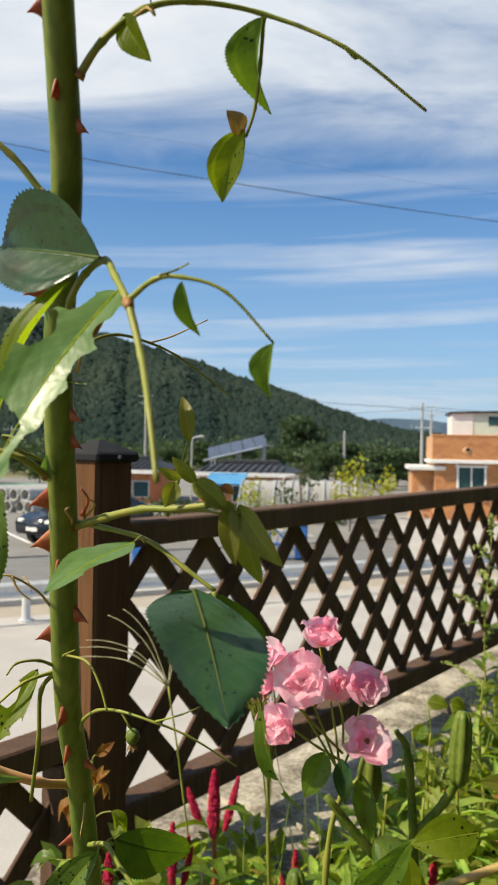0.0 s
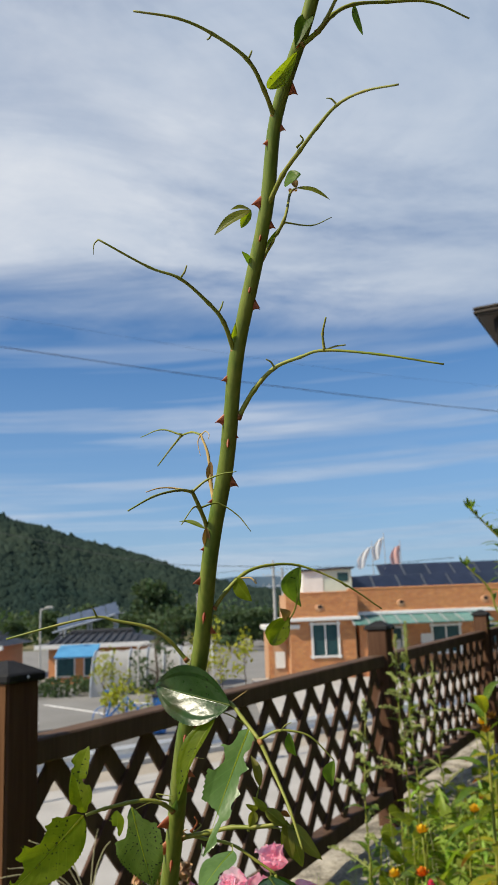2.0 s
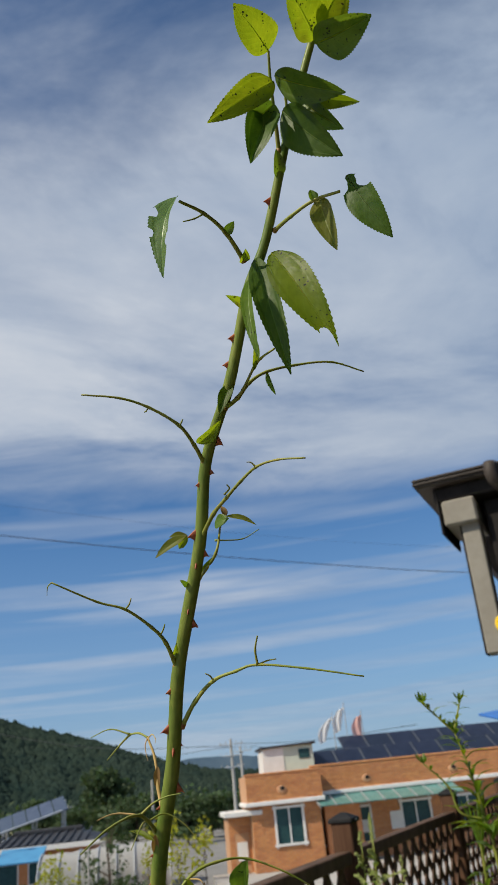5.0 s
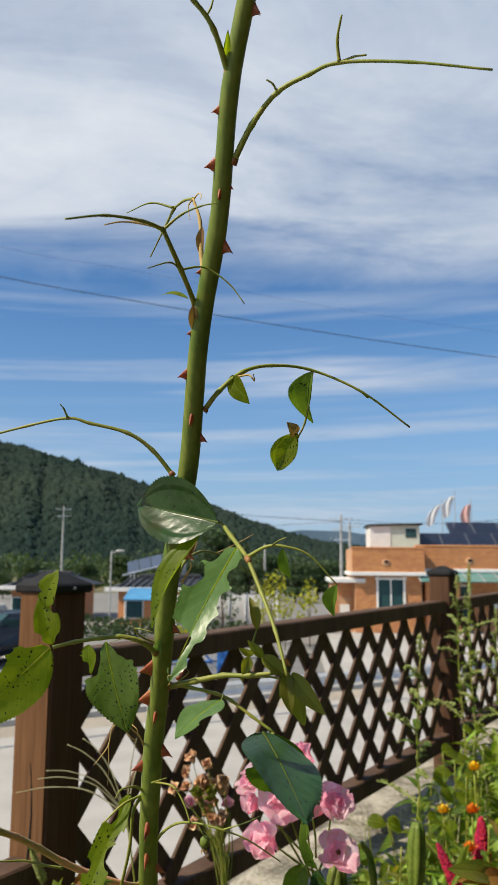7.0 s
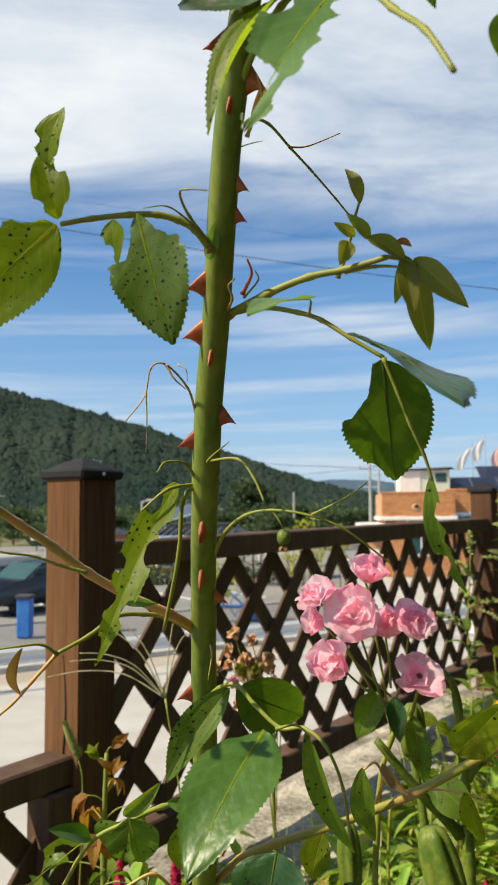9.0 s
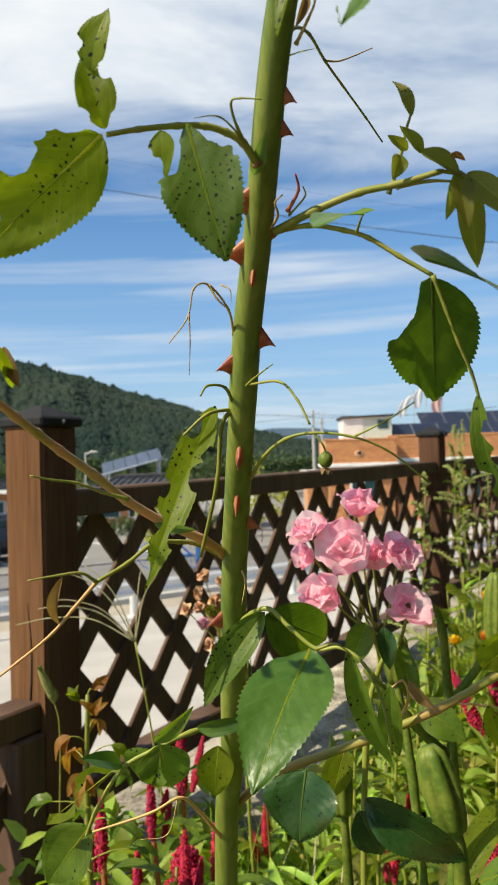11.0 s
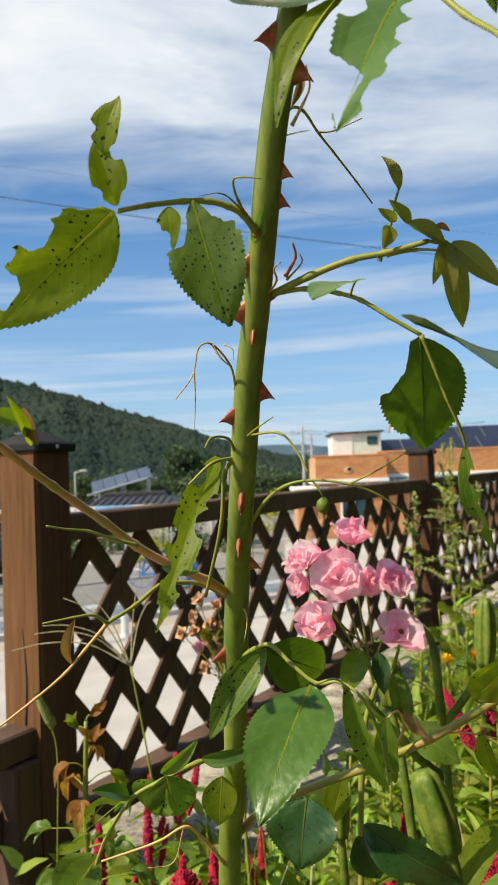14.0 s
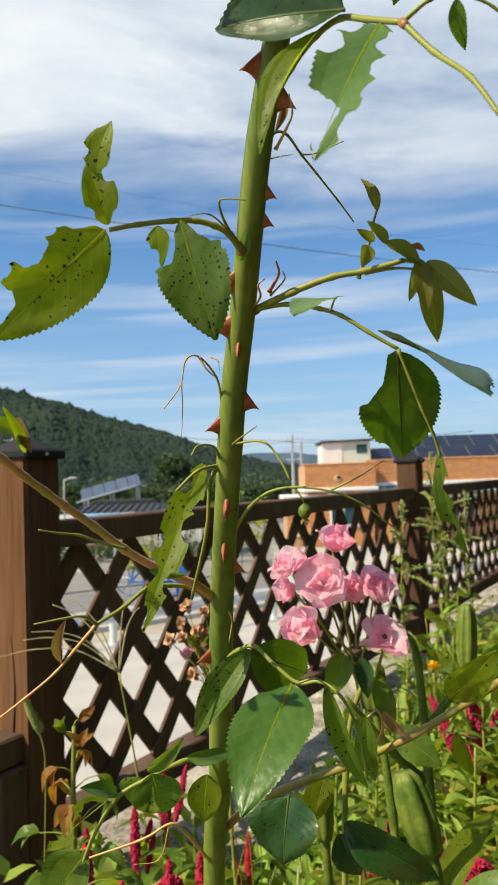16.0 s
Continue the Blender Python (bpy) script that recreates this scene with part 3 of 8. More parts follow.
for s in (0.0, 2.30, 4.42, 6.6):
    fence_post(s, 1.493 + 0.004 * s, 0.55)
fence_post(-2.2, 1.12, 0.2)
fence_panel(0.045, 2.255, 0.778, 1.374)
fence_panel(2.345, 4.375, 0.778, 1.374)
fence_panel(4.465, 6.555, 0.778, 1.374)
fence_panel(-2.155, -0.045, 0.415, 1.012)
# added board that covers and shades the post's bright face below the rail
b = bmesh.new()
box(b, on_fence(-0.078, 0.012, 0.70), (0.060, 0.060, 0.52), rot_f, 0.004)
part("stile", b, wood_brown, lattice, "upright board added to darken the post's lower face")


# ---- far: hills, woods, houses ----
def far(az, el, d):
    a = radians(az)
    return Vector((0.17 + d * math.sin(a), 0.1 + d * math.cos(a), 1.55 + d * math.tan(radians(el))))


RIDGE_AZ = (-70, -40, -25, -18.5, -15, -12, -8.8, -5.2, -2.5, -0.5, 1.8, 6, 12, 30)
RIDGE_EL = (6.6, 9.0, 7.9, 6.8, 5.9, 5.1, 4.2, 3.1, 2.2, 1.6, 1.0, 0.5, 0.3, 0.3)


def hill_height(az, k):
    """Height of the hillside at an azimuth, k from its foot (0) over the ridge (1) and down."""
    top = 520 * math.tan(radians(float(np.interp(az, RIDGE_AZ, RIDGE_EL)))) + 5
    rise = math.sin(min(k, 1.0) * math.pi / 2) ** 1.15 if k <= 1 else 1 - 0.4 * (k - 1)
    n_ = noise.noise(Vector((az * 0.22, k * 2.2, 0.7))) * 0.22 + noise.noise(Vector((az * 0.7, k * 5.0, 3.7))) * 0.13 + noise.noise(Vector((az * 1.9, k * 11.0, 5.7))) * 0.05
    return GROUND + top * rise * (1 + n_ * (1.05 - rise) * 1.6)


verts, faces = [], []
na, nk = 220, 60
for j in range(nk + 1):
    for i in range(na + 1):
        az, k = -70 + 100 * i / na, 1.25 * j / nk
        d = 190 + 330 * k
        verts.append((0.17 + d * math.sin(radians(az)), d * math.cos(radians(az)), hill_height(az, k)))
for j in range(nk):
    for i in range(na):
        q = j * (na + 1) + i
        faces.append((q, q + 1, q + na + 2, q + na + 1))
tagged(raw("hill", verts, faces, hill_green, smooth=True), "wooded hillside rising behind the village", "hill", kind="structure")

rng = np.random.default_rng(5)
cv, cf, n0 = [], [], 0
TB_V = np.array([(1, 0, -0.3), (-0.5, 0.87, -0.3), (-0.5, -0.87, -0.3), (0, 0, 1.0), (0.4, 0.4, 0.55), (-0.5, 0.1, 0.6)])
TB_F = np.array([(0, 1, 4), (1, 2, 5), (2, 0, 3), (0, 4, 3), (4, 1, 3), (1, 5, 3), (5, 2, 3)])
for i in range(52000):
    az = rng.uniform(-34, 12)
    k = rng.uniform(0.0, 1.03) if i % 6 else rng.uniform(0.96, 1.015)
    d = 190 + 330 * k
    h = rng.uniform(1.0, 2.7) * (0.7 + 0.4 * k) * (1.5 if rng.random() < 0.06 else 1)
    spin = rng.uniform(0, 6.28)
    jig = TB_V * (1 + rng.uniform(-0.35, 0.35, TB_V.shape))
    jig = jig @ np.array([(math.cos(spin), math.sin(spin), 0), (-math.sin(spin), math.cos(spin), 0), (0, 0, 1)])
    c = np.array([0.17 + d * math.sin(radians(az)), d * math.cos(radians(az)), hill_height(az, k) + h * (0.1 - 0.35 * max(0.0, min(1.0, (k - 0.85) * 10)))])
    cv.append(jig * (h * 0.85, h * 0.85, h * rng.uniform(0.3, 0.75)) + c)
    cf.append(TB_F + n0)
    n0 += len(TB_V)
tagged(raw("hill_woods", np.concatenate(cv).tolist(), np.concatenate(cf).tolist(), hill_green, smooth=True), "dense dark green mixed forest on the hill", "forest", kind="stuff")
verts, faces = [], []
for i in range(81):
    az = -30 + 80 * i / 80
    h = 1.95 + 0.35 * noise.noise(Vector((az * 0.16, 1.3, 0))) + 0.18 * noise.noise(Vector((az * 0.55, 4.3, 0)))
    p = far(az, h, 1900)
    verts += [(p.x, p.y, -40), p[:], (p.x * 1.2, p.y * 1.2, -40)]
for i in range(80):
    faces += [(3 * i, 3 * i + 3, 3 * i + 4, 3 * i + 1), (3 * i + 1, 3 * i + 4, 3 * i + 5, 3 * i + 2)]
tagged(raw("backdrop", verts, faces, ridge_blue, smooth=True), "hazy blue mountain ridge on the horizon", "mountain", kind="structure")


def leaf_cloud(lobes, count, size, seed):
    """Small leaf clumps spread through several lobes: (centre, radii)."""
    g = np.random.default_rng(seed)
    out, fs = [], []
    for i in range(count):
        c, rad = lobes[g.integers(len(lobes))]
        d = g.normal(size=3)
        d /= np.linalg.norm(d)
        p = np.array(c) + d * np.array(rad) * g.uniform(0.55, 1.08)
        a = g.normal(size=3)
        a /= np.linalg.norm(a)
        b = np.cross(a, g.normal(size=3))
        b /= np.linalg.norm(b)
        s = size * g.uniform(0.6, 1.4)
        q = len(out)
        out += [tuple(p - a * s), tuple(p + b * s * 0.6 + d * s * 0.2), tuple(p + a * s), tuple(p - b * s * 0.6 + d * s * 0.2)]
        fs.append((q, q + 1, q + 2, q + 3))
    return out, fs


def tree(name, label, height, width, crown_mat, seed, count=900, leaf=0.22, trunk_r=0.12, clear=0.25):
    t = thing(name, label, "tree")
    g = random.Random(seed)
    b = bmesh.new()
    tube(b, spline([(0, 0, -0.1), (0.04, 0.02, height * 0.3), (-0.05, 0.05, height * 0.6), (0.02, 0, height * 0.92)], 4), [trunk_r * (1 - 0.85 * i / 12) for i in range(13)], 7)
    trunk = part("trunk", b, bark, t)
    lobes = []
    for i in range(9):
        a, h = g.uniform(0, 6.28), height * g.uniform(clear + 0.12, 0.9)
        rr = width * 0.5 * g.uniform(0.35, 0.75) * (1.15 - 0.6 * h / height)
        e = (math.cos(a) * rr, math.sin(a) * rr, h + 0.15 * height * g.random())
        b = bmesh.new()
        tube(b, spline([(0, 0, h * 0.75), (e[0] * 0.5, e[1] * 0.5, h * 0.9), e], 3), [trunk_r * k for k in (0.4, 0.3, 0.25, 0.2, 0.16, 0.12, 0.08)], 5)
        part("limb", b, bark, trunk)
        lobes.append((e, (width * 0.22 * g.uniform(0.7, 1.2),) * 2 + (height * 0.13 * g.uniform(0.7, 1.3),)))
    lobes.append(((0, 0, height * 0.9), (width * 0.2, width * 0.2, height * 0.12)))
    v, f = leaf_cloud(lobes, count, leaf, seed)
    raw("crown", v, f, crown_mat, t)
    return t


proto = tree("tree", "leafy dark green broadleaf tree at the roadside", 5.2, 5.0, tree_green, 3, 2600, 0.20, 0.16, 0.1)
proto.matrix_basis = pose(*far(-4.2, 0, 72).xy, GROUND)
rnd = random.Random(8)
for az, d, k in ((-6.6, 84, 0.8), (-2.6, 66, 0.9), (-1.0, 80, 0.85), (0.6, 64, 0.72), (2.1, 70, 0.85), (3.2, 78, 0.8), (5.0, 82, 0.9), (-8.6, 90, 0.85), (-13.5, 88, 0.7), (-17.2, 92, 0.7), (-20.5, 84, 0.75), (-24, 88, 0.8), (-27.5, 80, 0.8), (-11.2, 95, 0.8), (7.5, 88, 0.9), (-19, 70, 0.45), (-22.3, 66, 0.5), (-25.6, 66, 0.5)):
    p = far(az, 0, d)
    c = copy_thing(proto, pose(p.x, p.y, GROUND, 0, 0, rnd.uniform(0, 360)))
    c.scale = (k * rnd.uniform(0.8, 1.1),) * 2 + (k * rnd.uniform(0.6, 0.85),)
lime = tree("sapling", "young yellow-green leaved tree by the road", 2.7, 1.5, tree_lime, 11, 210, 0.085, 0.03, 0.2)
lime.matrix_basis = pose(*far(-1.0, 0, 31).xy, GROUND)
for az, d, k in ((1.6, 31, 0.85), (-0.1, 30, 0.7), (-7.9, 26, 0.75), (-6.6, 25, 0.55), (-2.0, 32, 0.6)):
    p = far(az, 0, d)
    copy_thing(lime, pose(p.x, p.y, GROUND, 0, 0, az * 50)).scale = (k, k, k)
lobes_ = []
rnd = random.Random(31)
for k in range(150):
    p = far(-34 + 47 * k / 149, 0, rnd.uniform(92, 118))
    lobes_.append(((p.x, p.y, GROUND + rnd.uniform(0.8, 2.6)), (2.2, 2.0, rnd.uniform(1.2, 2.4))))
v, f = leaf_cloud(lobes_, 9000, 0.34, 77)
tagged(raw("tree_belt", v, f, tree_green, None, "belt of low green trees and shrubs behind the village"), category="trees", kind="stuff")
lobes_ = []
for k in range(46):
    p = far(-21 + 19 * k / 45, 0, rnd.uniform(33.5, 36.5))
    lobes_.append(((p.x, p.y, GROUND + rnd.uniform(0.2, 0.55)), (0.5, 0.4, rnd.uniform(0.25, 0.5))))
v, f = leaf_cloud(lobes_, 3600, 0.09, 78)
tagged(raw("hedge", v, f, tree_green, None, "low green hedge and shrubs before the village houses"), category="hedge", kind="stuff")
bare = tree("garden_tree", "dark sparse garden tree by the greenhouse", 3.0, 2.0, tree_green, 21, 350, 0.10, 0.06, 0.2)
bare.matrix_basis = pose(*far(-4.4, 0, 34).xy, GROUND)


def utility_pole(at, top, label, arms=2, turn=10):
    p = thing("utility_pole", label, "pole", "utility poles")
    b = bmesh.new()
    tube(b, [(at.x, at.y, GROUND - 0.1), (at.x, at.y, top)], [0.15, 0.085], 10)
    part("shaft", b, pole_grey, p)
    for k in range(arms):
        b = bmesh.new()
        z = top - 0.35 - 0.75 * k
        box(b, (at.x, at.y - 0.14, z), (1.7 - 0.3 * k, 0.06, 0.06), Euler((0, 0, radians(turn))).to_matrix())
        arm_ = part("crossarm", b, steel, p)
        for x in (-0.8, -0.4, 0.4, 0.8):
            b = bmesh.new()
            v = Euler((0, 0, radians(turn))).to_matrix() @ Vector((x, 0, 0))
            tube(b, [(at.x + v.x, at.y - 0.14 + v.y, z + 0.04), (at.x + v.x, at.y - 0.14 + v.y, z + 0.2)], [0.03, 0.02], 6)
            part("insulator", b, pole_grey, arm_)
    return p


utility_pole(far(-15.3, 0, 92), far(-15.3, 3.6, 92).z, "grey concrete utility pole with two crossarms", 2)
utility_pole(far(3.75, 0, 62), far(3.75, 3.2, 62).z, "concrete utility pole with crossarms behind the brick building", 3, -20)
utility_pole(far(4.35, 0, 66), far(4.35, 2.7, 66).z, "slim grey utility pole", 1, -20)
utility_pole(far(-1.5, 0, 72), far(-1.5, 1.2, 72).z, "plain grey concrete pole without arms", 0)
utility_pole(far(-21.6, 0, 90), far(-21.6, 1.3, 90).z, "grey utility pole among the trees", 1)
utility_pole(far(-24.2, 0, 95), far(-24.2, 1.1, 95).z, "grey utility pole far along the road", 1)
utility_pole(far(-7.0, 0, 88), far(-7.0, 0.3, 88).z, "short utility pole behind the roofs", 1)


def cable(name, pts, r, label):
    b = bmesh.new()
    tube(b, spline(pts, 6), r, 5)
    tagged(part(name, b, wire_black), label, "cable", "overhead cables")


cable("overhead_cable", [far(-60, 18.5, 22), far(-25.3, 19.1, 15.6), far(-10.8, 17.75, 15), far(8.5, 14.8, 16.2), far(25, 11.6, 19), far(40, 9, 26)], 0.0075, "black overhead cable across the sky")
cable("overhead_cable", [far(-60, 20.5, 22), far(-25.3, 21.0, 15.6), far(-10.8, 19.75, 15), far(8.5, 16.5, 16.2), far(25, 13.2, 19), far(40, 10, 26)], 0.0016, "thin grey overhead wire")
utility_pole(far(-60, 0, 22), far(-60, 22.0, 22).z, "grey concrete pole that carries the overhead cable", 1)
utility_pole(far(40, 0, 26), far(40, 10.8, 26).z, "grey concrete pole that carries the overhead cable", 1)
cable("overhead_cable", [far(-40, 9.0, 120), far(-18, 6.2, 100), far(-6, 3.6, 80), far(3.75, 2.75, 62)], 0.022, "power line running down to the pole")
cable("overhead_cable", [far(3.75, 2.9, 62), far(9, 2.6, 55), far(16, 2.9, 48)], 0.016, "power line behind the brick building")
cable("overhead_cable", [far(-2, 2.35, 80), far(3.75, 2.7, 62), far(8, 2.1, 58)], 0.016, "power line from pole to pole")


def street_lamp(at, top, label):
    p = thing("street_lamp", label, "street lamp", "street lamps")
    b = bmesh.new()
    tube(b, spline([(at.x, at.y, GROUND), (at.x, at.y, top - 0.35), (at.x + 0.06, at.y, top - 0.08), (at.x + 0.28, at.y, top)], 4), 0.036, 8)
    part("pole", b, pole_grey, p)
    b = bmesh.new()
    blob(b, (at.x + 0.38, at.y, top + 0.01), (0.20, 0.10, 0.06), sub=2)
    part("lamp_head", b, pole_grey, p)


street_lamp(far(-12.0, 0, 37), far(-12.0, 0.62, 37).z, "grey curved street lamp beside the road")
street_lamp(far(-5.6, 0, 33), far(-5.6, -2.0, 33).z, "low white path lamp")


# ---- brick building ----
def window(parent, x, y, z0, w, h, panes=2):
    win = part("window", bmesh.new(), white_paint, parent)
    b = bmesh.new()
    for dx in (-w / 2, w / 2):
        box(b, (x + dx, y - 0.02, z0 + h / 2), (0.08, 0.12, h + 0.16))
    for dz in (0, h):
        box(b, (x, y - 0.024, z0 + dz), (w + 0.18, 0.13, 0.08))
    for k in range(1, panes):
        box(b, (x - w / 2 + w * k / panes, y - 0.01, z0 + h / 2), (0.05, 0.08, h))
    part("frame", b, white_paint, win)
    for k in range(panes):
        b = bmesh.new()
        box(b, (x - w / 2 + w * (k + 0.5) / panes, y - 0.014 + 0.008 * k, z0 + h / 2), (w / panes - 0.02, 0.012, h - 0.04))
        part("pane", b, glass_dark, win)


def brick_face(parent, x0, x1, y, z0, z1, holes, course=0.080, length=0.23):
    """Courses of bricks proud of the mortar, leaving the given openings (x0, x1, z0, z1)."""
    vs, fs = [], []
    row, z = 0, z0
    while z < z1 - 0.02:
        h = min(course, z1 - z) - 0.018
        x = x0 - (row % 2) * length / 2
        while x < x1:
            spans = [(max(x, x0), min(x + length - 0.02, x1))]
            for q in holes:
                if z + h > q[2] and z < q[3]:
                    spans = [c for a, b_ in spans for c in ((a, min(b_, q[0])), (max(a, q[1]), b_))]
            for a, b_ in spans:
                if b_ - a < 0.03:
                    continue
                o, k = 0.012, len(vs)
                vs += [(a, y, z), (b_, y, z), (b_, y, z + h), (a, y, z + h), (a + 0.006, y - o, z + 0.006), (b_ - 0.006, y - o, z + 0.006), (b_ - 0.006, y - o, z + h - 0.006), (a + 0.006, y - o, z + h - 0.006)]
                fs += [(k + 4, k + 5, k + 6, k + 7), (k, k + 1, k + 5, k + 4), (k + 1, k + 2, k + 6, k + 5), (k + 2, k + 3, k + 7, k + 6), (k + 3, k, k + 4, k + 7)]
            x += length
        z += course
        row += 1
    tagged(raw("bricks", vs, fs, brick_orange, parent, "courses of orange facing brick"), kind="stuff")


hall = thing("brick_building", "single-storey orange brick hall with flat roof and parapet", "building", at=(0.14, 0, 0))
BY = 31.6
bm = bmesh.new()
box(bm, (3.85, BY + 2.02, -0.22), (2.5, 4.0, 2.8))
box(bm, (9.6, BY + 3.5, -0.22), (9.2, 4.9, 2.8))
part("wall", bm, mortar, hall)
bm = bmesh.new()
box(bm, (2.35, BY + 1.9, -0.42), (1.1, 2.6, 2.4))
part("annex", bm, mortar, hall)
brick_face(hall, 2.62, 5.08, BY, GROUND, 1.15, [(3.40, 4.48, -0.30, 0.98)])
brick_face(hall, 5.05, 14.2, BY + 1.04, GROUND, 1.2, [(6.1, 7.1, GROUND, 0.75), (8.2, 9.4, -0.4, 0.75), (10.2, 11.4, -0.4, 0.75), (12.2, 13.4, -0.4, 0.75), (5.2, 5.75, -0.6, 0.8)])
brick_face(hall, 1.83, 2.88, BY + 0.6, GROUND, 0.75, [(2.0, 2.5, -1.4, 0.2)])
for x0, x1, y, z0, z1, nm in ((2.48, 5.20, BY - 0.16, 1.17, 2.06, "parapet"), (5.0, 14.4, BY + 0.55, 1.30, 2.16, "parapet")):
    bm = bmesh.new()
    box(bm, ((x0 + x1) / 2, y + 1.6, (z0 + z1) / 2), (x1 - x0 - 0.03, 3.16, z1 - z0))
    pp = part(nm, bm, mortar, hall)
    brick_face(pp, x0, x1, y, z0 + 0.02, z1, [])
    bm = bmesh.new()
    box(bm, ((x0 + x1) / 2, y + 1.5, z0 - 0.05), (x1 - x0 + 0.12, 3.3, 0.14), None, 0.02)
    part("cornice", bm, white_paint, pp, "white painted cornice band")
    bm = bmesh.new()
    box(bm, ((x0 + x1) / 2, y + 0.1, z1 + 0.03), (x1 - x0 + 0.06, 0.26, 0.06), None, 0.01)
    part("coping", bm, brick_orange, pp)
# half-round niches, no lamps: a pale rim and a dark blob for the shade inside
for x, y, z in ((3.75, BY - 0.17, 1.55), (7.0, BY + 0.54, 1.62), (10.3, BY + 0.54, 1.66), (13.2, BY + 0.54, 1.66)):
    bm = bmesh.new()
    blob(bm, (x, y, z - 0.02), (0.17, 0.05, 0.14), sub=2)
    lp_ = part("lamp", bm, mortar, hall, "small half-round niche on the parapet", True)
    bm = bmesh.new()
    blob(bm, (x + 0.02, y - 0.035, z + 0.02), (0.09, 0.04, 0.07), sub=2)
    part("glass", bm, fascia_dark, lp_, "", True)
bm = bmesh.new()
box(bm, (2.32, BY + 1.5, 0.86), (1.35, 3.2, 0.16), None, 0.02)
part("annex_roof", bm, white_paint, hall, "white slab roof of the annex")
window(hall, 3.94, BY + 0.02, -0.26, 1.0, 1.2)
window(hall, 5.47, BY + 1.06, -0.5, 0.5, 1.25, 1)
for x in (8.8, 10.8, 12.8):
    window(hall, x, BY + 1.06, -0.35, 1.1, 1.05)
bm = bmesh.new()
for x in (6.15, 6.62, 7.08):
    box(bm, (x, BY + 1.0, -0.45), (0.07, 0.1, 2.3))
box(bm, (6.6, BY + 1.0, 0.68), (1.0, 0.1, 0.09))
dr = part("door", bm, white_paint, hall, "white framed glazed entrance door")
for x in (6.38, 6.85):
    bm = bmesh.new()
    box(bm, (x, BY + 1.03, -0.45), (0.40, 0.02, 2.2))
    part("pane", bm, glass_dark, dr)
for c_, d_ in (((6.85, BY + 0.99, 0.0), (0.3, 0.01, 0.42)), ((8.0, BY + 1.0, 0.1), (0.42, 0.012, 0.6)), ((2.25, BY + 0.56, -0.35), (0.36, 0.05, 0.6))):
    bm = bmesh.new()
    box(bm, c_, d_)
    part("notice", bm, white_paint, hall, "pale paper notice on the wall")
aw = part("awning", bmesh.new(), teal_sheet, hall, "translucent teal awning along the front")
for k in range(9):
    bm = bmesh.new()
    box(bm, (5.25 + 0.58 * k, BY - 0.05, 1.02), (0.545, 1.35, 0.03), Euler((radians(14), 0, 0)).to_matrix())
    part("panel", bm, teal_sheet, aw)
    bm = bmesh.new()
    box(bm, (4.96 + 0.58 * k, BY - 0.05, 1.03), (0.05, 1.38, 0.06), Euler((radians(14), 0, 0)).to_matrix())
    part("rib", bm, steel, aw)
bm = bmesh.new()
box(bm, (5.9, BY + 0.4, -0.2), (1.3, 0.5, 2.5), None, 0.02)
part("porch_column", bm, brick_orange, hall)
# raised forecourt before the hall, falling towards the road
verts, faces = [], []
for j, (dy, z) in enumerate(((1.2, -1.05), (-2.2, -1.07), (-7.5, GROUND + 0.045))):
    for x in (1.3, 19.0):
        verts.append((x, BY + dy, z))
for x in (1.3, 19.0):
    verts += [(x, BY + 1.2, GROUND - 0.05), (x, BY - 7.5, GROUND - 0.05)]
faces = [(0, 1, 3, 2), (2, 3, 5, 4), (6, 0, 2, 4, 7), (8, 9, 5, 3, 1)]
tagged(raw("forecourt", verts, faces, concrete), "pale concrete forecourt sloping up to the brick hall", "forecourt", kind="structure")

# roof tank, panels and flags
tank = thing("roof_hut", "white and pale green stair hut on the flat roof", "roof hut", at=(0.14, 0, 0))
bm = bmesh.new()
box(bm, (4.33, 34.0, 2.45), (1.92, 1.8, 1.1))
part("wall", bm, pale_green, tank)
bm = bmesh.new()
box(bm, (3.365, 34.0, 2.45), (0.03, 1.8, 1.1))
box(bm, (3.75, 33.09, 2.45), (0.80, 0.03, 1.1))
part("white_wall", bm, white_paint, tank, "whitewashed wall panels")
bm = bmesh.new()
box(bm, (4.33, 34.0, 3.03), (2.15, 2.1, 0.08), Euler((0, radians(-1.5), 0)).to_matrix(), 0.02)
part("roof", bm, roof_dark, tank, "thin dark flat roof")
bm = bmesh.new()
box(bm, (4.95, 33.09, 2.70), (0.42, 0.03, 0.34))
part("window", bm, glass_dark, tank)
array = thing("roof_solar_array", "rows of dark blue solar panels tilted on the flat roof", "solar panels")
for k in range(9):
    for row, (yy, zz) in enumerate(((34.6, 2.48), (35.9, 3.0))):
        x = 6.0 + 1.08 * k + (1.6 if row else 0)
        tilt_ = Euler((radians(28), 0, 0)).to_matrix()
        bm = bmesh.new()
        box(bm, (x, yy, zz), (1.06, 1.18, 0.035), tilt_)
        pn = part("panel_frame", bm, panel_rim, array)
        bm = bmesh.new()
        box(bm, Vector((x, yy, zz)) + tilt_ @ Vector((0, 0, 0.02)), (1.0, 1.12, 0.012), tilt_)
        part("panel", bm, solar_blue, pn)
        bm = bmesh.new()
        box(bm, (x + 0.5, yy + 0.4, (zz + 2.0) / 2), (0.05, 0.05, zz - 1.9))
        part("stand", bm, steel, pn)
